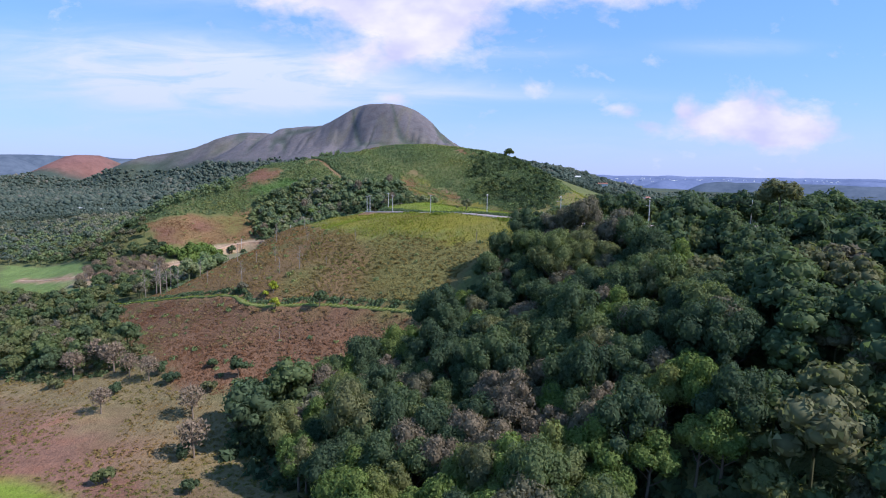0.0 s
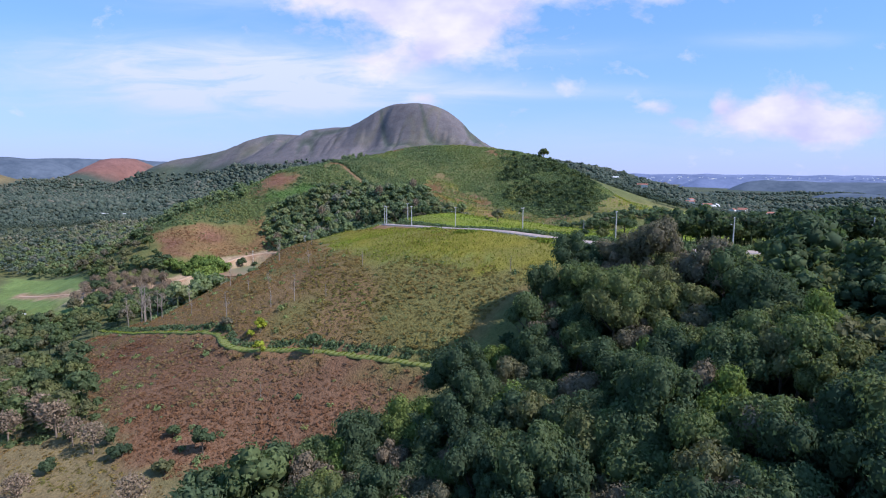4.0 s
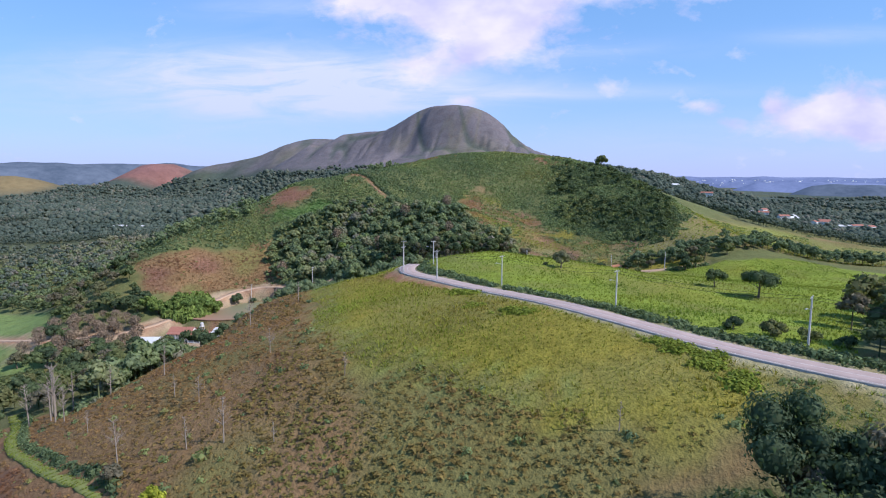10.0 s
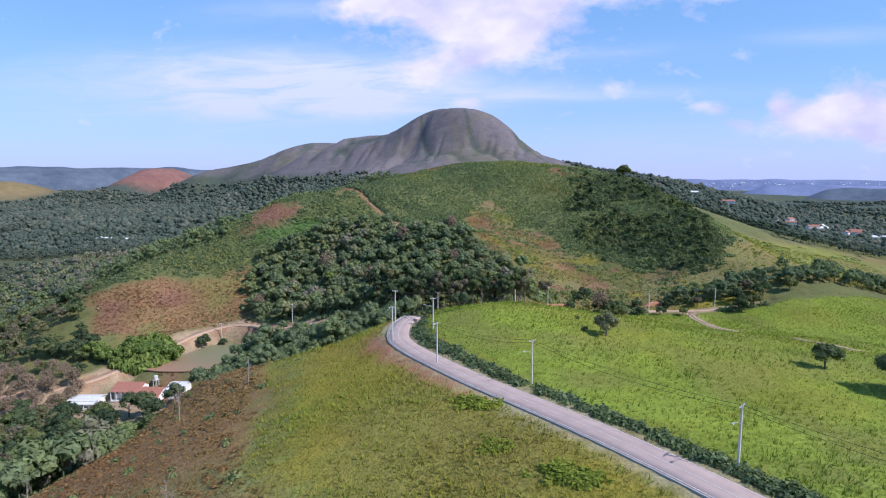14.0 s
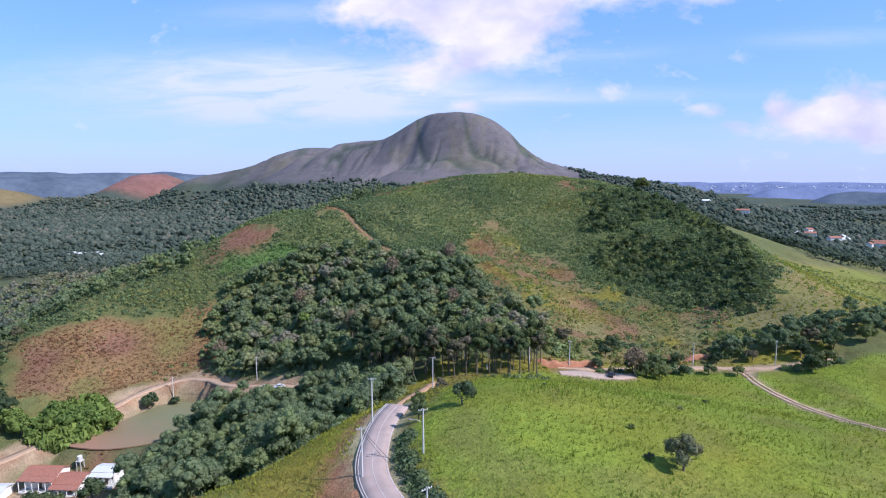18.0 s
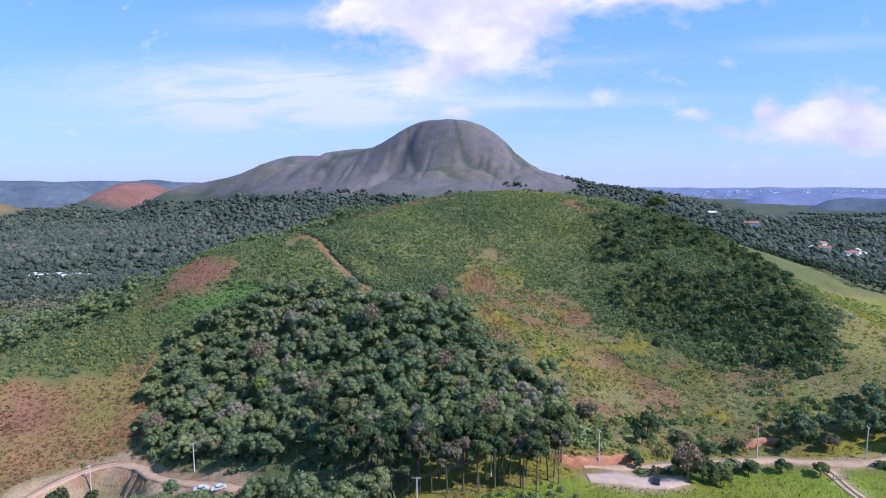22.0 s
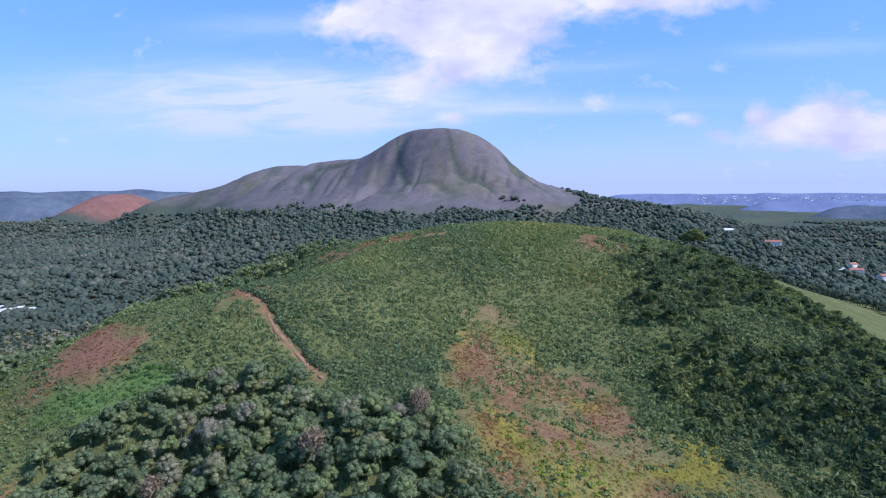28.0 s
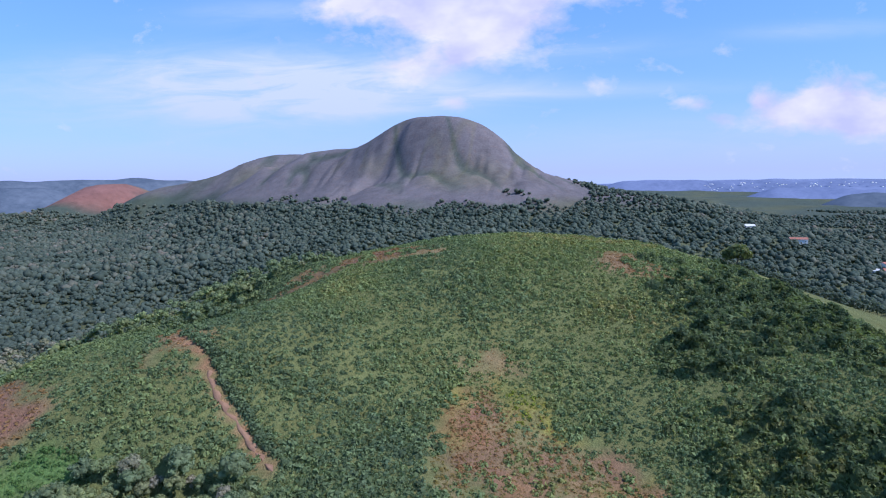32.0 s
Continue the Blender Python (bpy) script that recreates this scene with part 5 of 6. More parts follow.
NEAR_HILL = [(-158, 268), (-130, 226), (-110, 196), (-80, 168), (-56, 154), (-20, 162), (12, 190), (24, 200), (-8, 214), (-33, 231), (-46, 246), (-58, 270), (-72, 327), (-92, 319), (-111, 307), (-122, 286)]
slope_part = lambda x, y: outside(GRASS_TOP)(x, y) & (inside(x, y, RUST_SLOPE, 3) < 1)
east = lambda x, y: x + 34 * (value_noise(x, y, 18, 184) - 0.5) > -50
carpet("slope_scrub", SCRUB, NEAR_HILL, 1.25, 76, 0.75, M_SCRUB, "rust-brown ferns and low scrub on the near slope", "scrub", 0.0, 0.75, lambda x, y: slope_part(x, y) & ~east(x, y), 26)
carpet("olive_scrub", SCRUB, NEAR_HILL, 1.2, 185, 0.75, M_SCRUB, "olive and brown scrub on the upper slope", "scrub", 0.45, 1.0, lambda x, y: slope_part(x, y) & east(x, y), 22)
carpet("rust_fern", SCRUB, RUST_SLOPE, 1.2, 176, 0.8, M_RUST, "deep rust-brown dried ferns below the grassy track", "ferns", 0.0, 1.0, lambda x, y: clear_of_ways(x, y, 0.8), 15)
carpet("strip_bushes", BUSH, VERGE_STRIP, 1.9, 177, 0.75, M_FERN, "low green bushes between the road and the wood", "bushes", 0.2, 1.0, lambda x, y: clear_of_ways(x, y, 2.0) & (value_noise(x, y, 8, 178) > 0.35), 9)
carpet("strip_grass", TUFT, VERGE_STRIP, 1.2, 179, 1.0, M_GRASS, "rough yellow-green grass below the road", "grass", 0.2, 1.0, lambda x, y: clear_of_ways(x, y, 1.6))
carpet("slope_bushes", BUSH, NEAR_HILL, 7.0, 77, 0.85, M_FERN, "small green bushes dotted over the brown slope", "bushes", 0.0, 1.0, outside(GRASS_TOP))
carpet("hilltop_grass", TUFT, GRASS_TOP, 0.95, 78, 1.1, M_GRASS, "long yellow-green grass on the hilltop", "grass", 0.35, 1.0, lambda x, y: clear_of_ways(x, y, 1.7) & (inside(x, y, CLAY_VERGE, 1.5) < 2 * (value_noise(x, y, 3, 180) - 0.45)))
carpet("pasture_grass", TUFT, PASTURE, 1.15, 79, 1.05, M_GRASS, "lush green tussocky pasture grass", "grass", 0.0, 0.75, lambda x, y: clear_of_ways(x, y, 1.0) & (x < 165))
carpet("meadow_scrub", SCRUB, MEADOW, 1.8, 100, 0.8, M_SCRUB, "dry tussocks on the valley meadow", "grass", 0.3, 1.0, lambda x, y: (x > -180) & (y > 70) & (inside(x, y, GREEN_CORNER, 2) < 0) & (value_noise(x, y, 14, 183) > 0.3))
r = np.random.default_rng(15)
lane_x = np.r_[15 + 34 * r.random(26), 78 + 22 * r.random(18)]
lane_y = np.interp(lane_x, [p[0] for p in LANE], [p[1] for p in LANE]) - 2.6 - 2.5 * r.random(44)
bake("lane_hedge", THICKET, lane_x, lane_y, 0.7 + 1.5 * r.random(44), r.random(44), M_FERN, "ragged green hedge between the lane and the pasture", "hedge", 0.1, 16)
bush_row = [(-22, 386), (-10, 389), (-1, 392), (-2, 402), (-10, 402), (-21, 397)]
carpet("forecourt_hedge", THICKET, bush_row, 2.6, 151, 1.0, M_FERN, "rough grass and bushes beside the forecourt", "bushes", 0.3, 1.0, lambda x, y: clear_of_ways(x, y, 0.3) & (value_noise(x, y, 5, 152) > 0.4))
# lush bank of taller growth along the field side of the road and over the trail's cut
road_pts = np.array(ROAD)
tan = np.gradient(road_pts, axis=0)
tan /= np.linalg.norm(tan, axis=1)[:, None]
side = np.column_stack([tan[:, 1], -tan[:, 0]])
r = np.random.default_rng(5)
k = r.integers(20, len(ROAD) - 12, 1900)
off = 5.0 + 2.2 * r.random(1900) ** 1.4
hx, hy = (road_pts[k] + side[k] * off[:, None] + r.normal(size=(1900, 2)) * 0.4).T
# low tints only: the shade on this bank's face is put into its green
bake("roadside_hedge", BUSH, hx, hy, 0.75 + 0.5 * r.random(1900), 0.35 * r.random(1900), M_FERN, "bushy bank along the field side of the road, shade in its green", "hedge", 0.1, 6)
trail_pts = np.array(TRAIL)
tt = np.gradient(trail_pts, axis=0)
tt /= np.linalg.norm(tt, axis=1)[:, None]
ts = np.column_stack([tt[:, 1], -tt[:, 0]])
k = r.integers(0, len(TRAIL) - 8, 1300)
tx, ty = (trail_pts[k] - ts[k] * (1.9 + 1.5 * r.random(1300))[:, None]).T
kg = r.integers(0, len(TRAIL) - 8, 2600)
qx, qy = (trail_pts[kg] + ts[kg] * (1.5 * (r.random(2600) * 2 - 1))[:, None]).T
bake("trail_grass", TUFT, qx, qy, 0.45 + 0.4 * r.random(2600), 0.15 + 0.5 * r.random(2600), M_GRASS, "short rough grass growing on the track", "grass", -0.25, 8)
bake("trail_bank_bushes", BUSH, tx, ty, 0.65 + 0.6 * r.random(1300), 0.4 * r.random(1300), M_FERN, "dark bushes along the uphill cut of the trail", "bushes", 0.1, 7)
for i, (x, y, s) in enumerate([(-15.9, 268.8, 1.3), (-13.5, 266.6, 1.2), (-2.2, 243.8, 1.2), (0, 242, 1.0), (-10.4, 251.8, 0.8), (26, 221, 1.1), (29, 215, 1.2), (32, 209, 1.3), (30, 217, 1.0), (24, 224, 0.9)]):
    r = np.random.default_rng(900 + i)
    n = 46
    bake("tall_grass_clump", TALL, x + r.normal(size=n) * 1.3, y + r.normal(size=n) * 1.1, s * (0.7 + 0.5 * r.random(n)), 0.25 + 0.3 * r.random(n), M_GRASS, "clump of tall yellow-green grass", "grass", 0.1, 900 + i)


# ---- single trees and shrubs ----
def place(ob, x, y, turn=0.0, k=1.0, dz=-0.1, tilt=0.0):
    ob.matrix_basis = pose(x, y, ground_at(x, y) + dz, tilt, 0, turn) @ Matrix.Diagonal((k, k, k, 1))
    return ob


place(make_tree("field_tree", 601, 3.4, 4.2, 1.3, 1300, 0.2, M_OLIVE, "small rounded grey-green tree alone in the pasture", 9), 14.4, 316)
for i, (x, y, k) in enumerate([(9, 330, 0.4), (9.5, 318, 0.45), (24, 352, 0.35), (-6, 356, 0.3), (36, 372, 0.35)]):
    place(make_tree("pasture_shrub", 690 + i, 2.0, 2.2, 0.2, 260, 0.24, M_LEAF, "small dark shrub standing in the pasture", 5, "shrubs in the pasture"), x, y, 50 * i, k)
place(make_tree("umbrella_tree", 602, 5.2, 3.0, 4.2, 1500, 0.3, M_LEAF, "dark flat-topped tree casting shade on the pasture", 9), 69, 294)
place(make_tree("field_tree", 603, 3.2, 3.8, 1.8, 560, 0.38, M_LEAF, "light green round tree in the pasture", 7), 62, 309)
place(make_tree("lane_tree", 604, 3.0, 4.2, 1.0, 500, 0.42, M_LEAF, "bushy green tree above the road bend", 7), -24, 338, 0, 0.9)
place(make_tree("lane_tree", 605, 2.2, 3.0, 0.8, 380, 0.4, M_LEAF, "small bush beside the lane", 6), -33, 372, 0, 0.8)
for i, (x, y, k) in enumerate([(20, 432, 0.8), (32, 436, 0.7), (38, 431, 0.8), (46, 434, 0.75), (60, 434, 0.8), (72, 434, 0.8), (24, 440, 1.0), (6, 440, 0.9), (88, 433, 1.1), (100, 436, 1.2), (112, 438, 1.1), (95, 442, 1.0)]):
    place(make_tree("lane_tree", 610 + i, 3.2, 4.0, 1.4, 420, 0.5, M_LEAF, "rounded tree beside the dirt lane", 6, "trees along the lane"), x, y, 40 * i, k)
for i, (x, y, k) in enumerate([(36, 230, 0.9), (41, 225, 1.15), (45, 221, 0.9), (50, 219, 0.8)]):
    place(make_tree("roadside_shrub", 630 + i, 2.8, 3.0, 0.3, 420, 0.4, M_LEAF, "round dark green shrub beside the road", 6), x + 3.4, y + 3.4, 60 * i, 0.75 * k)
for i, (x, y, k) in enumerate([(-57.5, 194.6, 1.1), (-61, 204.5, 1.3), (-63.5, 203, 0.8)]):
    place(make_tree("yellow_shrub", 640 + i, 1.7, 2.6, 0.8, 320, 0.26, M_LIME, "bright yellow flowering shrub beside the grassy track", 6), x, y, 50 * i, k)
place(make_tree("track_tree", 645, 2.4, 3.4, 2.0, 300, 0.34, M_LEAF, "thin grey-green tree beside the grassy track", 6), -41, 190)
place(make_tree("track_tree", 646, 2.0, 3.0, 1.2, 300, 0.34, M_LEAF, "small bushy tree on the track's edge", 6), -76, 215)
place(make_tree("slope_tree", 647, 2.4, 6.0, 1.6, 480, 0.4, M_LEAF, "slender green tree at the foot of the slope", 7), -60, 164)
for i, (x, y, k) in enumerate([(-52, 140, 1.0), (-44, 148, 1.1), (-36, 150, 1.0), (-40, 138, 0.9), (-30, 142, 1.1), (-48, 132, 0.8), (-28, 128, 1.0), (-20, 118, 1.0), (-32, 116, 0.8)]):
    place(make_tree("edge_tree", 650 + i, 3.0, 4.6, 1.6, 620, 0.4, M_LEAF, "green tree at the edge of the near wood", 8, "trees of the near wood"), x, y, 70 * i, k)
place(make_tree("emergent_tree", 673, 5.2, 5.5, 14.0, 1300, 0.4, M_LEAF, "tall spreading tree rising above the near wood", 12), 89, 148)
place(make_tree("white_blossom_tree", 670, 3.2, 4.2, 4.6, 460, 0.4, M_PALE, "tree with silvery white leaves among the dark wood", 7), 56, 112, 0, 1.0)
place(make_tree("summit_tree", 671, 4.6, 5.5, 3.0, 700, 0.6, M_LEAF, "tall dark tree standing on the hill's shoulder", 9), 76, 646, 0, 1.2)
place(make_tree("bright_tree", 672, 2.8, 4.2, 5.5, 420, 0.5, M_BAMBOO, "bright yellow-green tree standing out of the wood", 7), -104, 455, 0, 1.0)
for i, (x, y, k) in enumerate([(-204, 398, 1.0), (-198, 402, 1.1), (-210, 394, 0.9), (-196, 393, 0.8), (-216, 400, 1.1), (-206, 406, 1.0), (-150, 430, 0.6), (-221, 392, 1.0), (-200, 353, 1.2), (-191, 357, 1.1), (-212, 350, 1.3), (-183, 363, 1.0), (-222, 345, 1.2), (-205, 343, 1.4), (-197, 376, 0.9), (-216, 366, 1.1), (-228, 372, 1.2), (-190, 384, 0.9)]):
    place(make_tree("farm_tree", 780 + i, 3.4, 5.0, 1.4, 520, 0.42, M_LEAF, "leafy green tree beside the farm road", 8, "trees behind the farm"), x, y, 40 * i, k)
for i, (x, y) in enumerate([(-180, 395), (-175, 397), (-170, 399), (-165, 402), (-160, 406), (-186, 394), (-192, 396), (-178, 402), (-171, 405)]):
    place(make_tree("bamboo_clump", 680 + i, 3.4, 5.6, 0.4, 700, 0.42, M_BAMBOO, "bright green bamboo clump behind the farmhouse", 8, "bamboo behind the farm"), x, y, 40 * i, 1.2 + 0.1 * (i % 4))
bam = [(-181, 394), (-168, 391), (-163, 399), (-161, 408), (-169, 416), (-182, 410), (-187, 401)]
x, y = scatter(bam, 2.3, 108, 0.0)
bake("bamboo_thicket", THICKET, x, y, 1.9 + 1.0 * np.random.default_rng(3).random(len(x)), np.random.default_rng(4).random(len(x)), M_BAMBOO, "dense bright green bamboo thicket", "bamboo", 0.1, 109, 0.0, 1.5 + 0.5 * np.random.default_rng(5).random(len(x)))
for i, (x, y, k) in enumerate([(-32.6, 333, 0.7), (-34, 341, 0.8), (-35.2, 349, 0.7), (-45.5, 362, 0.7)]):
    place(make_tree("lane_tree", 710 + i, 2.4, 4.0, 0.5, 420, 0.36, M_LEAF, "small dark tree shading the end of the road", 7), x, y, 80 * i, k)
for i, (x, y, k) in enumerate([(27, 416, 1.1), (31, 414, 1.3), (35, 413, 1.0), (16, 420, 0.8), (37, 418, 0.8), (45, 421, 0.75), (54, 423, 0.8), (63, 422, 0.8), (86, 421, 1.1), (92, 424, 1.2)]):
    place(make_tree("lane_tree", 720 + i, 2.7, 3.4, 1.3, 420, 0.42, M_LEAF, "round tree between the lane and the pasture", 7, "trees along the lane"), x, y, 40 * i, k)
place(make_tree("pond_tree", 695, 3.4, 6.0, 0.8, 640, 0.42, M_LEAF, "dense green tree beside the pond road", 8), -157, 424)


def make_palm(x, y):
    root = new("palm_tree")
    part("trunk", mesh_of("trunk", *stick((0, 0, -0.5), (0.3, 0, 6.5), 0.18, 0.13, 8), M_BARK, True), M_BARK, root)
    for k in range(14):
        a = k * 2.4
        V, F = [], []
        for i in range(7):
            s = i / 6
            out = 0.2 + 2.8 * s
            z = 6.5 + 1.3 * math.sin(2.4 * s) - 1.4 * s * s * (0.6 + 0.05 * (k % 5))
            w = 0.05 + 0.5 * math.sin(math.pi * min(1, s + 0.12))
            c, d = math.cos(a), math.sin(a)
            V += [(c * out - d * w + 0.3, d * out + c * w, z - 0.25 * w), (c * out + 0.3, d * out, z), (c * out + d * w + 0.3, d * out - c * w, z - 0.25 * w)]
        for i in range(6):
            for j in (0, 1):
                F.append((3 * i + j, 3 * i + j + 1, 3 * i + j + 4, 3 * i + j + 3))
        part("frond", mesh_of("frond", V, F, M_BAMBOO), M_BAMBOO, root)
    return place(tagged(root, "young palm with arching green fronds by the farm", "palm tree"), x, y)


make_palm(-134, 352)
for i, (x, y, k) in enumerate([(-148, 357, 1.2), (-157, 353, 1.1), (-140, 355, 1.4), (-167, 352, 1.2), (-132, 348, 1.5), (-177, 350, 1.2), (-150, 345, 1.5), (-163, 343, 1.5), (-186, 350, 1.1), (-142, 338, 1.6), (-172, 338, 1.5), (-156, 334, 1.6), (-136, 328, 1.6), (-148, 326, 1.6),
                                 (-164, 328, 1.5), (-132, 362, 1.2), (-125, 340, 1.4), (-140, 316, 1.6), (-154, 314, 1.5), (-128, 318, 1.5), (-180, 330, 1.4), (-145, 303, 1.5), (-160, 300, 1.4)]):
    place(make_tree("yard_tree", 800 + i, 3.0, 5.0, 2.2, 620, 0.32, M_LEAF, "leafy grey-green tree in front of the farmhouse", 9, "trees before the farm"), x, y, 60 * i, k)
PINES = [make_tree("pine_tree", 700 + k, 2.4, 7.4, 6.0, 760, 0.34, M_LEAF, "tall dark pine with a bare trunk at the wood's edge", 7) for k in range(4)]
r = np.random.default_rng(8)
px = np.r_[np.linspace(-60, -6, 22), np.linspace(-66, -6, 20), np.linspace(-70, -4, 18)]
row = np.repeat((0.0, 5.5, 11.5), (22, 20, 18))
px, py = px + r.normal(size=60) * 0.9, 395.5 + 0.011 * (px + 31) ** 2 + row + r.normal(size=60) * 1.3
ok = clear_of_ways(px, py, 1.0)
plant(PINES, px[ok], py[ok], 1.1, 9, "pines at the wood's edge")
retire(PINES)

SNAGS = [make_bare_tree("dead_tree", 720 + k, 7.0 + k % 3, "bare grey dead tree on the brown slope", None, 18 + 4 * (k % 3), 0.16 + 0.05 * (k % 3)) for k in range(4)]
for i, (x, y, k) in enumerate([(-62, 217, 0.95), (-54, 216, 1.1), (-77, 218, 1.1), (-78, 239, 0.8), (-93, 258, 1.2), (-98, 236, 0.7), (-58, 246, 0.7), (-43, 213, 0.6), (13, 201, 0.65), (-34, 226, 0.6), (-68, 232, 0.7), (-52, 180, 0.6),
                                 (-131, 262, 1.7), (-133, 266, 1.9), (-136, 268, 1.8), (-129, 268, 1.7), (-126, 258, 1.5), (-138, 262, 1.6), (-118, 252, 1.1), (-112, 262, 1.2), (-72, 300, 1.0), (-84, 290, 1.2)]):
    m = pose(x, y, ground_at(x, y) - 0.1, 2 - i % 5, i % 3 - 1, 77 * i) @ Matrix.Diagonal((k, k, k, 1))
    copy_thing(SNAGS[i % 4], m).matrix_basis = m
M_BARETWIG = plain("pinkish_twigs", (0.20, 0.155, 0.115), 0.9, 2, 0.3)
BARE = [make_bare_tree("leafless_tree", 740 + k, 4.2, "leafless pinkish-brown tree in the valley", M_BARETWIG, 34, 0.5, True) for k in range(3)]
spots = [(-136, 198), (-130, 194), (-141, 203), (-107, 178), (-112, 181), (-103, 174), (-121, 186), (-96, 170), (-88, 166), (-116, 174), (-66, 146), (-58, 128), (-148, 208), (-92, 148),
         (-200, 378), (-206, 374), (-212, 378), (-198, 368), (-205, 366), (-214, 370), (-192, 372), (-194, 364), (-220, 376), (-209, 362), (-188, 378), (-225, 384), (-200, 358), (-215, 360), (27, 413)]
fx, fy = scatter([(-176, 384), (-176, 352), (-200, 346), (-232, 356), (-232, 384), (-204, 386)], 8.6, 131)
spots += list(zip(fx, fy))
for i, (x, y) in enumerate(spots):
    k = (1.5 if x > -160 and y < 250 else 1.15) + 0.14 * (i * 7 % 6) + (0.5 if x > 0 else 0)
    m = pose(x, y, ground_at(x, y) - 0.1, 0, 0, 53 * i) @ Matrix.Diagonal((k, k, k, 1))
    copy_thing(BARE[i % 3], m).matrix_basis = m
r = np.random.default_rng(21)
gx_, gy_ = scatter(WOOD_HILL, 44, 22, 2)
for i, (x, y) in enumerate(zip(gx_, gy_)):
    k = 1.9 + 0.5 * r.random()
    m = pose(x, y, ground_at(x, y) - 0.1, 0, 0, 53 * i) @ Matrix.Diagonal((k * 0.8, k * 0.8, k * 1.15, 1))
    ob = copy_thing(BARE[i % 3], m)
    ob.matrix_basis = m
    ob["label"] = "leafless grey tree standing out of the hillside wood"
retire(SNAGS + BARE)
MEADOW_BUSH = [make_tree("meadow_shrub", 760 + k, 2.0, 2.4, 0.5, 300, 0.36, M_LEAF, "grey-green shrub on the valley meadow", 6) for k in range(3)]
mx = np.array([-60, -72, -95, -86, -70, -110, -128, -118, -140, -52, -104, -66, -80, -98])
my = np.array([128, 116, 160, 170, 170, 178, 186, 168, 192, 112, 176, 158, 164, 172])
plant(MEADOW_BUSH, mx, my, 1.1, 10, "shrubs on the meadow")
retire(MEADOW_BUSH)


# ---- poles and wires ----
def box(sx, sy, sz, at=(0, 0, 0), bevel=0.0):
    bm = bmesh.new()
    bmesh.ops.create_cube(bm, size=1)
    bmesh.ops.scale(bm, vec=(sx, sy, sz), verts=bm.verts)
    bmesh.ops.translate(bm, vec=at, verts=bm.verts)
    if bevel:
        bmesh.ops.bevel(bm, geom=list(bm.edges), offset=bevel, segments=1, affect="EDGES")
    return bm


def make_pole(x, y, lamp_turn=None, tall=9.0, arm_turn=0.0, label=""):
    root = new("utility_pole")
    part("shaft", mesh_of("shaft", *stick((0, 0, -0.6), (0, 0, tall), 0.19, 0.12, 10), M_CONCRETE, True), M_CONCRETE, root)
    c, s = math.cos(radians(arm_turn)), math.sin(radians(arm_turn))
    bar = box(1.7, 0.1, 0.12, (0, 0.12, tall - 0.35), 0.015)
    bmesh.ops.rotate(bar, verts=bar.verts, matrix=Matrix.Rotation(radians(arm_turn), 3, "Z"))
    part("crossarm", bar, M_CONCRETE, root)
    for o in (-0.75, -0.3, 0.3, 0.75):
        part("insulator", mesh_of("insulator", *merge([stick((o * c, o * s, tall - 0.3), (o * c, o * s, tall - 0.12), 0.05, 0.07, 8), stick((o * c, o * s, tall - 0.12), (o * c, o * s, tall - 0.06), 0.07, 0.03, 8)]), M_WALL, True), M_WALL, root)
    if lamp_turn is not None:
        a = radians(lamp_turn)
        e = np.array([math.cos(a) * 2.0, math.sin(a) * 2.0, tall - 1.9])
        part("lamp_arm", mesh_of("lamp_arm", *merge([stick((0, 0, tall - 2.6), e * (0.5, 0.5, 0) + (0, 0, tall - 2.1), 0.04, 0.04, 6), stick(e * (0.5, 0.5, 0) + (0, 0, tall - 2.1), e, 0.04, 0.035, 6)]), M_METAL, True), M_METAL, root)
        head = box(0.62, 0.26, 0.14, (0.2, 0, 0), 0.04)
        bmesh.ops.transform(head, matrix=pose(*e, 0, 0, lamp_turn), verts=head.verts)
        hd = part("lamp_head", head, M_METAL, root)
        glass = box(0.4, 0.2, 0.06, (0.24, 0, -0.09), 0.02)
        bmesh.ops.transform(glass, matrix=pose(*e, 0, 0, lamp_turn), verts=glass.verts)
        part("lamp_glass", glass, M_LAMP, hd, "pale lamp glass")
    tagged(root, label or ("concrete pole with a street lamp beside the road" if lamp_turn is not None else "plain concrete power pole with a crossarm"), "utility pole", "poles along the road")
    return place(root, x, y, 0, 1, 0)


POLES = [(110, 200, 225, 8.6, 60), (76, 206, 225, 8.6, 60), (47, 221.5, 225, 8.6, 55), (20.3, 247, 225, 8.6, 50), (-4.8, 279, 225, 8.6, 45), (-29, 316, 190, 8.2, 20), (-24.5, 291, None, 9.0, 45), (-38.5, 310.5, None, 9.0, 30), (-43.5, 337, None, 10.0, 10),
         (-37, 383, None, 9.5, 0), (-22, 404, None, 9.0, -40), (-8, 412, None, 10.0, -60), (6, 418.5, None, 9.5, -60), (51, 431, None, 9.0, 80), (78, 429, None, 9.0, 80), (-113, 427, None, 9.0, 60), (-152, 432, None, 9.0, 60), (-30, 412, None, 8.0, 0)]
for x, y, lamp, tall, turn in POLES:
    make_pole(x, y, lamp, tall, turn)


def wire(a, b, sag=0.9, drop=0.1):
    """A hanging cable between the tops of two poles."""
    pa, pb = POLES[a], POLES[b]
    A = Vector((pa[0], pa[1], ground_at(pa[0], pa[1]) + pa[3] - drop))
    B = Vector((pb[0], pb[1], ground_at(pb[0], pb[1]) + pb[3] - drop))
    P = [A.lerp(B, t / 10) - Vector((0, 0, sag * 4 * (t / 10) * (1 - t / 10))) for t in range(11)]
    V, F = merge([stick(p, q, 0.028, 0.028, 4) for p, q in zip(P, P[1:])])
    tagged(new("power_cable", mesh_of("power_cable", V, F, M_CABLE)), "thin black cable hanging between two poles", "cable", "cables between the poles")


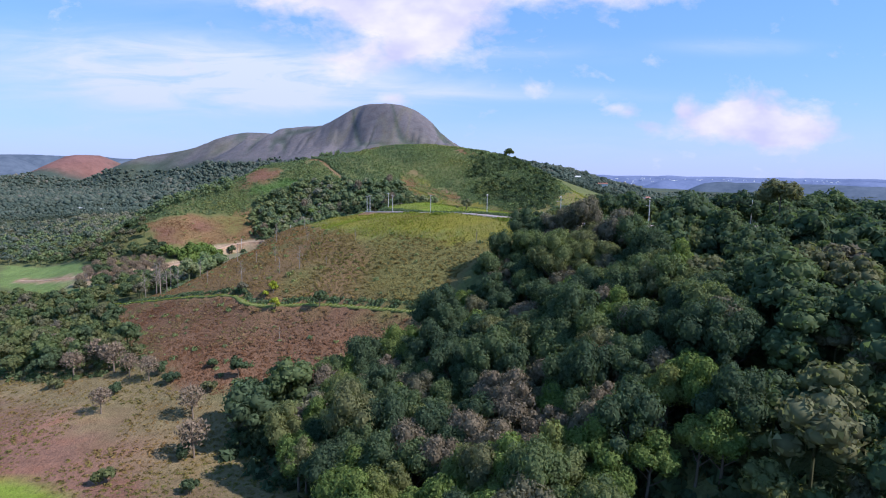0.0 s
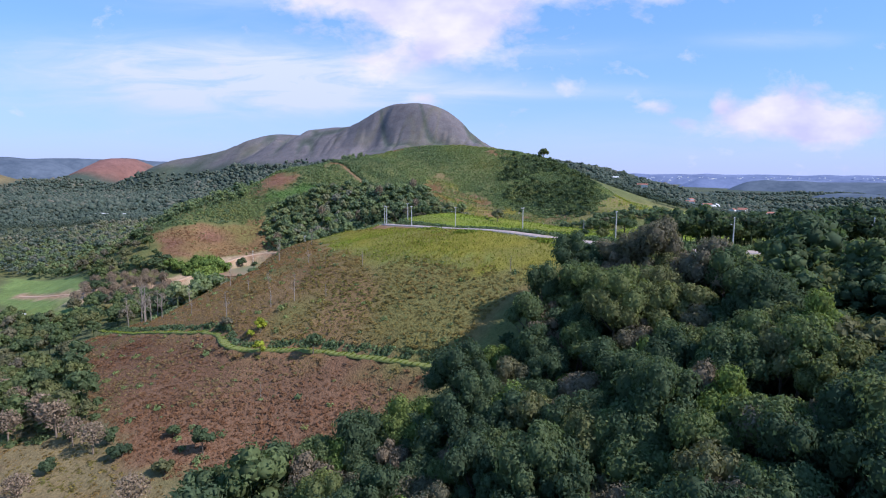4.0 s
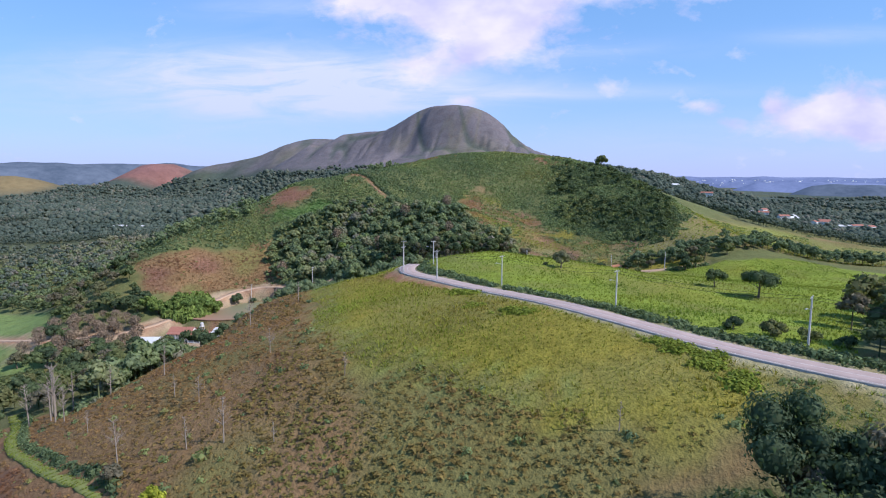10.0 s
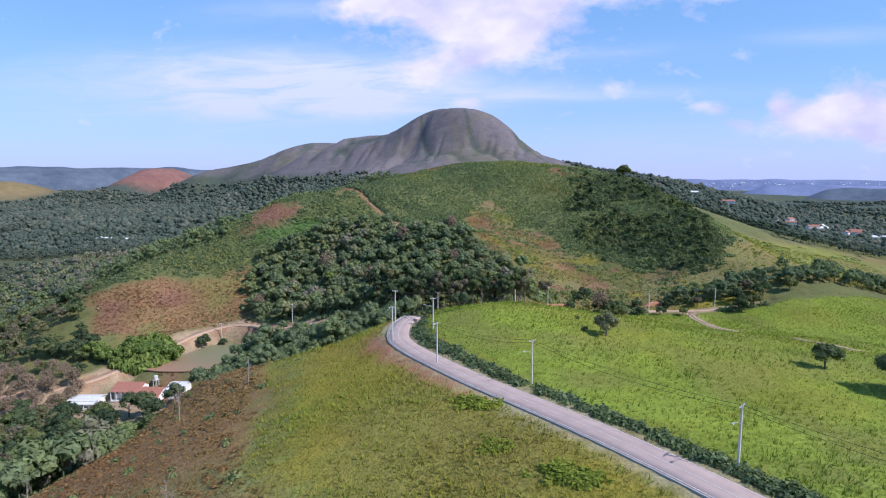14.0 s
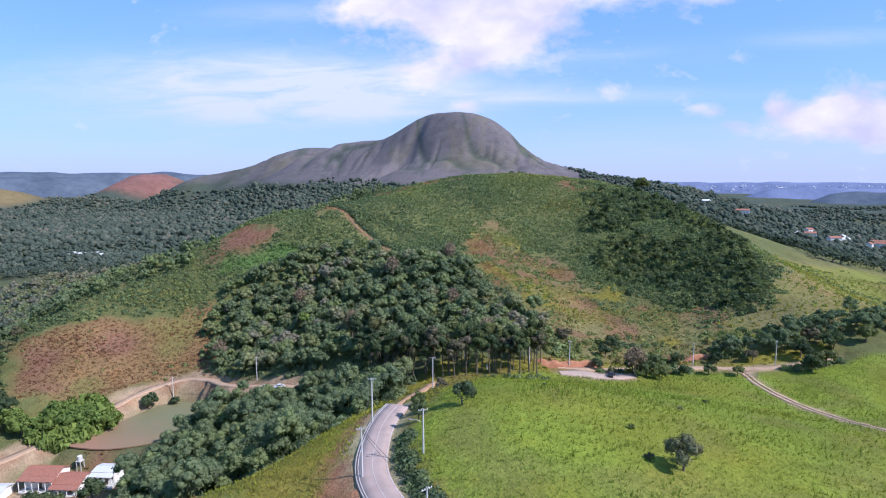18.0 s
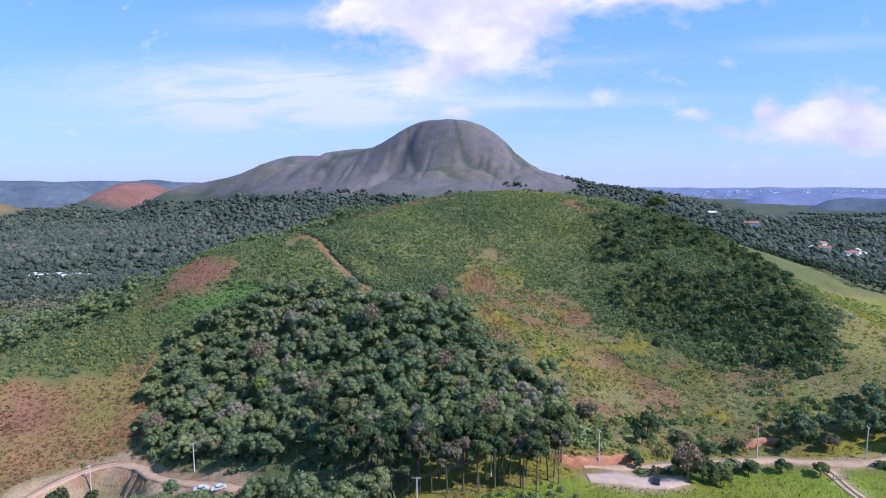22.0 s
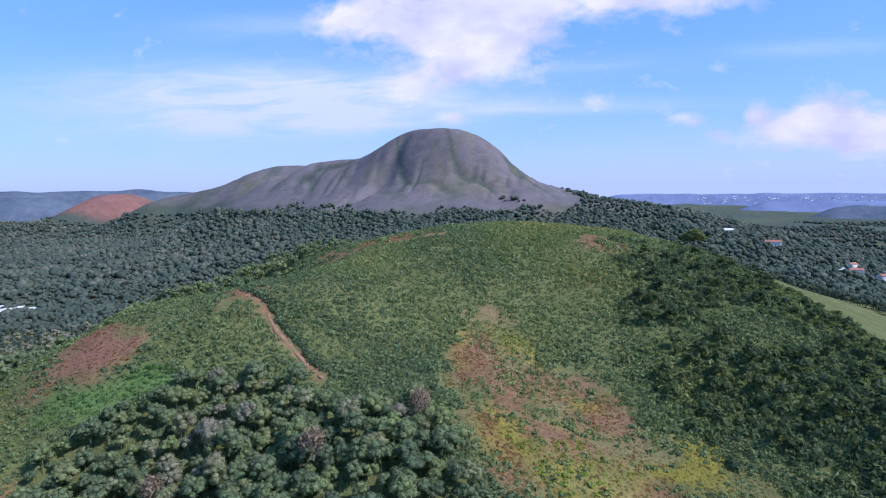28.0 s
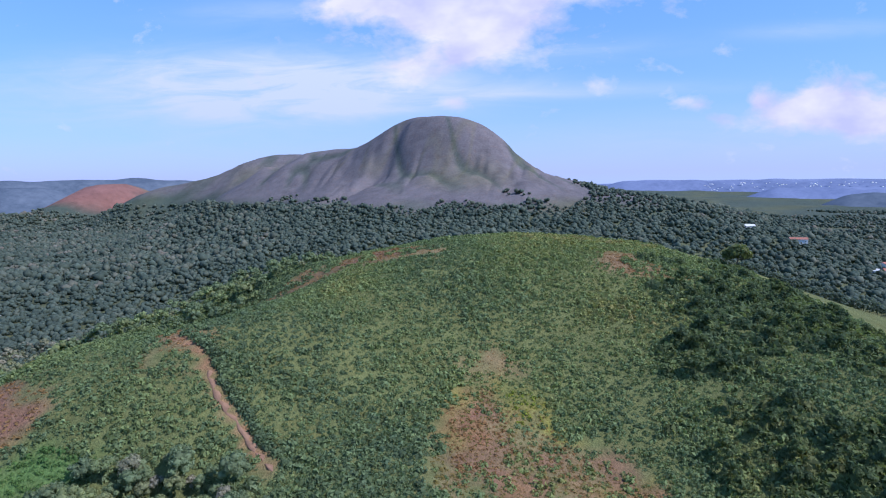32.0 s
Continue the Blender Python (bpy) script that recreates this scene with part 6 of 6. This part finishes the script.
for a, b in ((0, 1), (1, 2), (2, 3), (3, 4), (4, 6), (6, 7), (7, 8), (8, 9), (9, 10), (10, 11), (11, 12), (12, 13), (13, 14), (15, 16)):
    wire(a, b)
    wire(a, b, 1.2, 0.6)
wire(8, 9, 0.6, -0.02), wire(9, 11, 1.0, 0.3)


# ---- farm buildings ----
def gable_roof(w, d, rise, over, z, mat_thick=0.14):
    """A pitched roof slab pair with its ridge along x."""
    bm = bmesh.new()
    hw, hd = w / 2 + over, d / 2 + over
    eave = z - rise * over / (d / 2)
    for s in (-1, 1):
        a = [bm.verts.new(v) for v in ((-hw, s * hd, eave), (hw, s * hd, eave), (hw, 0, z + rise), (-hw, 0, z + rise))]
        b = [bm.verts.new((v.co.x, v.co.y, v.co.z + mat_thick)) for v in a]
        bm.faces.new(a), bm.faces.new(b)
        for i in range(4):
            bm.faces.new((a[i], a[(i + 1) % 4], b[(i + 1) % 4], b[i]))
    bmesh.ops.recalc_face_normals(bm, faces=bm.faces)
    return bm


def gable_walls(w, d, h, rise):
    bm = bmesh.new()
    prof = [(-d / 2, -0.6), (d / 2, -0.6), (d / 2, h), (0, h + rise), (-d / 2, h)]
    L, R = [bm.verts.new((-w / 2, y, z)) for y, z in prof], [bm.verts.new((w / 2, y, z)) for y, z in prof]
    bm.faces.new(L), bm.faces.new(R)
    for i in range(5):
        bm.faces.new((L[i], L[(i + 1) % 5], R[(i + 1) % 5], R[i]))
    bmesh.ops.recalc_face_normals(bm, faces=bm.faces)
    return bm


def house(name, x, y, z, w, d, h, rise, roof_mat, turn, label, windows=3, doors=1, veranda=0, over=0.5, ridges=True, storey=0):
    root = new(name)
    wl = part("wall", gable_walls(w, d, h, rise), M_WALL, root)
    rf = part("roof", gable_roof(w, d, rise, over, h), roof_mat, root)
    n = windows + doors
    for i in range(n):
        u = -w / 2 + w * (i + 0.5) / n
        if i == n // 2 and doors:
            dr = part("door", box(0.95, 0.1, 2.05, (u, -d / 2 - 0.02, 1.0), 0.02), M_BARK, root)
        else:
            fr = part("window", box(1.15, 0.12, 1.05, (u, -d / 2 - 0.02, h * 0.55), 0.02), M_WALL, root)
            part("pane", box(0.95, 0.06, 0.85, (u, -d / 2 - 0.07, h * 0.55)), M_DARK, fr)
    if ridges:
        for i in range(int(w / 0.9)):
            u = -w / 2 + 0.45 + i * 0.9
            for s in (-1, 1):
                V, F = stick((u, s * (d / 2 + over), h - rise * over / (d / 2) + 0.17), (u, 0, h + rise + 0.17), 0.07, 0.07, 4)
                part("tile_row", mesh_of("tile_row", V, F, roof_mat, True), roof_mat, rf)
    if veranda:
        bm = bmesh.new()
        a = [bm.verts.new(v) for v in ((-w / 2 - 0.4, -d / 2, h - 0.1), (w / 2 + 0.4, -d / 2, h - 0.1), (w / 2 + 0.4, -d / 2 - veranda, h - 0.9), (-w / 2 - 0.4, -d / 2 - veranda, h - 0.9))]
        b = [bm.verts.new((v.co.x, v.co.y, v.co.z + 0.12)) for v in a]
        bm.faces.new(a), bm.faces.new(b)
        for i in range(4):
            bm.faces.new((a[i], a[(i + 1) % 4], b[(i + 1) % 4], b[i]))
        bmesh.ops.recalc_face_normals(bm, faces=bm.faces)
        part("veranda_roof", bm, roof_mat, root)
        for i in range(int(w / 2.2) + 1):
            u = -w / 2 + i * w / int(w / 2.2)
            part("veranda_post", box(0.2, 0.2, h - 0.5, (u, -d / 2 - veranda + 0.3, (h - 1.3) / 2), 0.02), M_WALL, root)
        part("veranda_floor", box(w + 0.4, veranda, 0.6, (0, -d / 2 - veranda / 2, -0.2), 0.03), M_CONCRETE, root)
    root.matrix_basis = pose(x, y, z, 0, 0, turn)
    return tagged(root, label, "house")


house("farmhouse", -163, 379.5, -70.5, 11, 6, 4.6, 1.4, M_TILE, 4, "white farmhouse with a red tiled roof and a long veranda", 4, 1, 2.6)
house("farmhouse_wing", -153, 379, -70.5, 8.5, 7, 3.0, 1.5, M_TILE, 4, "low white wing under a red tiled roof with posts", 3, 1, 2.4)
house("annex", -144, 383, -70.1, 7, 5, 4.4, 0.5, M_TIN, 4, "white two-storey annex with a pale sheet roof", 3, 1, 2.0, 0.4, False)
house("farm_shed", -176.5, 371.5, -71.5, 11, 6, 2.8, 0.7, M_TIN, 8, "white farm shed with a grey sheet roof", 4, 1, 2.0, 0.5, False)
house("valley_hut", -258, 346, -83.0, 9, 5, 2.7, 1.1, M_TIN, 30, "small white hut with a pale roof beside the green field", 3, 1)


def water_tower(x, y, z):
    root = new("water_tank")
    part("tank", mesh_of("tank", *merge([stick((0, 0, 4.6), (0, 0, 6.2), 0.8, 0.8, 14), stick((0, 0, 6.2), (0, 0, 6.5), 0.8, 0.2, 14)]), M_TIN, True), M_TIN, root)
    part("platform", box(1.9, 1.9, 0.2, (0, 0, 4.5), 0.02), M_CONCRETE, root)
    for a, b in ((-1, -1), (1, -1), (1, 1), (-1, 1)):
        part("leg", box(0.2, 0.2, 5.2, (a * 0.75, b * 0.75, 1.9), 0.02), M_CONCRETE, root)
    root.matrix_basis = pose(x, y, z)
    tagged(root, "pale water tank on concrete legs behind the farmhouse", "water tank")


water_tower(-157, 386.5, -70.3)


def car(x, y, turn, colour, label):
    root = new("car")
    bm = bmesh.new()
    prof = [(-2.0, 0.35), (-2.05, 0.8), (-1.2, 0.92), (-0.7, 1.42), (0.8, 1.42), (1.5, 0.95), (2.0, 0.85), (2.05, 0.35)]
    L, R = [bm.verts.new((u, -0.8, v)) for u, v in prof], [bm.verts.new((u, 0.8, v)) for u, v in prof]
    bm.faces.new(L), bm.faces.new(R)
    for i in range(len(prof)):
        bm.faces.new((L[i], L[(i + 1) % 8], R[(i + 1) % 8], R[i]))
    bmesh.ops.recalc_face_normals(bm, faces=bm.faces)
    bmesh.ops.bevel(bm, geom=list(bm.edges), offset=0.07, segments=2, affect="EDGES")
    body = part("body", bm, colour, root)
    part("window_band", box(1.9, 1.64, 0.36, (0.08, 0, 1.16), 0.05), M_DARK, body)
    for u in (-1.25, 1.3):
        for v in (-0.78, 0.78):
            w = part("wheel", mesh_of("wheel", *merge([stick((u, v - 0.1, 0.32), (u, v + 0.1, 0.32), 0.32, 0.32, 12), stick((u, v + 0.1, 0.32), (u, v + 0.12, 0.32), 0.32, 0.02, 12), stick((u, v - 0.1, 0.32), (u, v - 0.12, 0.32), 0.32, 0.02, 12)]), M_CABLE, True), M_CABLE, root)
    place(root, x, y, turn, 1, 0.05)
    tagged(root, label, "car")


M_CAR = plain("car_paint", (0.6, 0.62, 0.64), 0.3, 1.0, 0.05, 0.3)
car(-104, 415, 20, M_CAR, "silver car parked at the pond road")
M_DARKCAR = plain("dark_car_paint", (0.03, 0.033, 0.04), 0.3, 1.0, 0.05, 0.3)
car(19, 411, 70, M_DARKCAR, "dark car parked on the pale forecourt")
car(-98.5, 414.5, 35, M_CAR, "silver car parked beside another")


def earth_bank(line, tall, depth):
    """A raw clay face cut into the foot of a slope: lip, face and toe, all uneven."""
    pts = np.array(smooth_line(line, 0.7))
    tan = np.gradient(pts, axis=0)
    tan /= np.linalg.norm(tan, axis=1)[:, None]
    back = np.column_stack([-tan[:, 1], tan[:, 0]])
    ends = np.clip(np.minimum(np.arange(len(pts)), np.arange(len(pts))[::-1]) / 5.0, 0, 1)
    base = height(pts[:, 0], pts[:, 1]) - 0.3
    rows = []
    for k, (f, up) in enumerate(((0.0, 0.0), (0.25, 0.45), (0.45, 0.85), (0.8, 1.0), (1.6, 0.9), (2.4, 0.0))):
        wob = (value_noise(pts[:, 0], pts[:, 1] + 7 * k, 1.3, 190 + k) - 0.5) * 0.7
        xy = pts + back * (depth * f + wob)[:, None]
        rows.append(np.column_stack([xy, base + ends * up * tall * (0.75 + 0.5 * value_noise(pts[:, 0], pts[:, 1], 2.2, 197))]))
    n = len(pts)
    F = [(k * n + i, k * n + i + 1, (k + 1) * n + i + 1, (k + 1) * n + i) for k in range(5) for i in range(n - 1)]
    tagged(new("earth_bank", mesh_of("earth_bank", np.concatenate(rows), F, M_REDCUT, True)), "raw red clay bank cut behind the forecourt", "bank", kind="structure")


M_REDCUT = plain("raw_red_clay", (0.36, 0.165, 0.095), 0.95, 0.9, 0.4, 0.0, 0.08)
earth_bank([(-6, 415), (0, 416), (7, 418.5), (14, 421), (19, 422.5)], 2.4, 1.1)
earth_bank([(50, 436), (57, 438.5), (64, 439)], 2.0, 1.2)


def field_gate(x, y, turn):
    """A low timber gate: posts, rails and one brace."""
    root = new("field_gate")
    for u in (-2.0, 2.0):
        part("post", box(0.18, 0.18, 2.1, (u, 0, 0.6), 0.02), M_SNAG, root)
    for h in (0.35, 0.75, 1.15, 1.5):
        part("rail", box(3.8, 0.06, 0.12, (0, -0.02, h), 0.01), M_SNAG, root)
    brace = box(4.0, 0.05, 0.11, (0, 0, 0), 0.01)
    bmesh.ops.transform(brace, matrix=pose(0, 0.06, 0.92, 0, 16, 0), verts=brace.verts)
    part("brace", brace, M_SNAG, root)
    tagged(root, "weathered timber gate where the track leaves the lane", "gate")
    place(root, x, y, turn, 1, 0)


field_gate(66.5, 419.5, 12)
for i, (dx, dy, w) in enumerate([(0, 0, 12), (16, 6, 9), (31, 2, 14), (-15, 10, 10), (8, 18, 16), (30, 22, 9), (48, 14, 11)]):
    x, y = -535 + dx, 838 + dy
    house("valley_shed", x, y, ground_at(x, y) + 0.4, w, 7, 2.8, 1.0, M_TIN, 25 + 9 * (i % 3), "low pale-roofed shed among trees in the valley", 2, 1, 0, 0.4, False)

# pond
M_WATER, g = material("muddy_water")
p = world_pos(g)
sx = g.n("ShaderNodeSeparateXYZ")
g.put(sx.inputs[0], p)
mud = g.span(g.math("ADD", g.math("SUBTRACT", sx.outputs[1], g.math("MULTIPLY", sx.outputs[0], -0.5)), g.math("MULTIPLY", g.noise(0.09, p, 3.0), 24.0)), 322.0, 354.0)
col = g.mix(mud, (0.30, 0.165, 0.105), (0.17, 0.165, 0.085))
finish(g, principled(g, col, 0.6, 0.0, bump(g, g.noise(1.5, p, 3.0), 0.15, 0.05), 0.4))
bm = bmesh.new()
shore = smooth_line(POND + [POND[0]], 2.0)[:-1]
bm.faces.new([bm.verts.new((x, y, POND_Z)) for x, y in shore])
ext = bmesh.ops.extrude_face_region(bm, geom=list(bm.faces))
bmesh.ops.translate(bm, vec=(0, 0, -0.4), verts=[v for v in ext["geom"] if isinstance(v, bmesh.types.BMVert)])
bmesh.ops.recalc_face_normals(bm, faces=bm.faces)
me = bpy.data.meshes.new("pond")
bm.to_mesh(me)
bm.free()
me.materials.append(M_WATER)
tagged(new("pond", me), "muddy brown-green farm pond with sandy banks", "pond", kind="structure")

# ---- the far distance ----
def haze_material(name, low, high):
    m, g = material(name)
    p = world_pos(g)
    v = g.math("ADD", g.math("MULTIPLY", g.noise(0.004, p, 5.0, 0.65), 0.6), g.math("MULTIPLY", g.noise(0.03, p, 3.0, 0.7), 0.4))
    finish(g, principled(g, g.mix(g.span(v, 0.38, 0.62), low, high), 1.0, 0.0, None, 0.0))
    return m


# the blue haze of the distance is painted into both ridge colours
M_HAZE_FAR = haze_material("haze_ridge", (0.125, 0.155, 0.255), (0.185, 0.220, 0.345))
M_HAZE_NEARER = haze_material("hazed_wooded_ridge", (0.070, 0.092, 0.125), (0.125, 0.150, 0.190))
r = np.random.default_rng(4)


def haze_ridge(radius, a0, a1, top, rough, seed, label, mat=M_HAZE_FAR):
    """A low ridge on an arc about the start, with a sloping face, rounded crest and back."""
    A = np.radians(np.arange(a0, a1, 0.25))
    rows = []
    for dr, f in ((-420, 0.0), (-200, 0.45), (-60, 0.88), (0, 1.0), (60, 0.9), (150, 0.0)):
        rad = radius + dr
        x, y = np.sin(A) * rad, np.cos(A) * rad + 200
        crest = top + rough * (value_noise(A * 100, A * 0 + seed, 9, seed) - 0.5) * 2 + rough * 0.5 * (value_noise(A * 100, A * 0 + seed, 2.3, seed + 1) - 0.5)
        ends = np.clip(np.minimum(A - A[0], A[-1] - A) / radians(7), 0, 1)
        f = f * ends * ends * (3 - 2 * ends)
        rows.append(np.column_stack([x, y, -160 + (crest + 160) * f + (value_noise(x, y, 90, seed) - 0.5) * 8 * (f > 0)]))
    n = len(A)
    F = [(k * n + i, k * n + i + 1, (k + 1) * n + i + 1, (k + 1) * n + i) for k in range(5) for i in range(n - 1)]
    tagged(new("backdrop", mesh_of("backdrop", np.concatenate(rows), F, mat, True)), label, "hills", kind="structure")


haze_ridge(4300, 4, 70, -8, 9, 3, "distant hills on the horizon, painted haze-blue")
haze_ridge(3300, 16, 80, -30, 12, 5, "distant wooded hills, painted haze-blue")
haze_ridge(2500, 20, 85, -38, 13, 15, "low wooded hills on the plain", M_HAZE_NEARER)
haze_ridge(1900, 27, 85, -50, 12, 17, "low wooded hills beyond the town", M_HAZE_NEARER)
haze_ridge(3900, -72, -12, 62, 14, 7, "distant hills behind the valley, painted haze-blue", M_HAZE_NEARER)
haze_ridge(3000, -85, -32, 40, 16, 9, "distant wooded ridge beyond the valley", M_HAZE_NEARER)
haze_ridge(4400, -30, 24, -20, 8, 11, "distant hills on the horizon, painted haze-blue")
haze_ridge(4300, 55, 305, -10, 12, 13, "distant hills behind, painted haze-blue")

# houses of the town on the plain, and pale specks of the far one
TOWN = [(-10, 0), (8, 6), (24, -4), (40, 8), (58, 0), (74, 10), (92, 4), (110, 12), (16, 22), (50, 26), (86, 28), (-40, 40), (-70, 60), (130, 20)]
for i, (dx, dy) in enumerate(TOWN):
    x, y = 350 + dx * 1.3, 985 + dy * 1.6
    house("town_house", x, y, ground_at(x, y) + 1.5, 11 + i % 4 * 2, 8, 3.2 + i % 3, 1.8, M_TILE if i % 3 else M_TIN, 20 * (i % 5) - 30, "white house with a red roof in the town" if i % 3 else "white house with a pale roof in the town", 3, 1, 0, 0.5, False)
cube_v = np.array([(a, b, c) for a in (-1, 1) for b in (-1, 1) for c in (0, 1)], float)
cube_f = np.array([(0, 1, 3), (0, 3, 2), (4, 6, 7), (4, 7, 5), (0, 4, 5), (0, 5, 1), (2, 3, 7), (2, 7, 6), (1, 5, 7), (1, 7, 3)])
ang, rad = np.radians(17 + 20 * r.random(110) ** 1.2), 3900 + 330 * r.random(110)
V = np.concatenate([cube_v * (2 + 2.5 * r.random(), 3, 1.5 + 2 * r.random()) + (math.sin(a) * d, math.cos(a) * d + 200, -62 + 46 * (d - 3880) / 380) for a, d in zip(ang, rad)])
F = np.concatenate([cube_f + 8 * k for k in range(110)])
tagged(new("distant_town", mesh_of("distant_town", V, F, M_WALL)), "tiny pale houses of a distant town", "houses", kind="stuff")
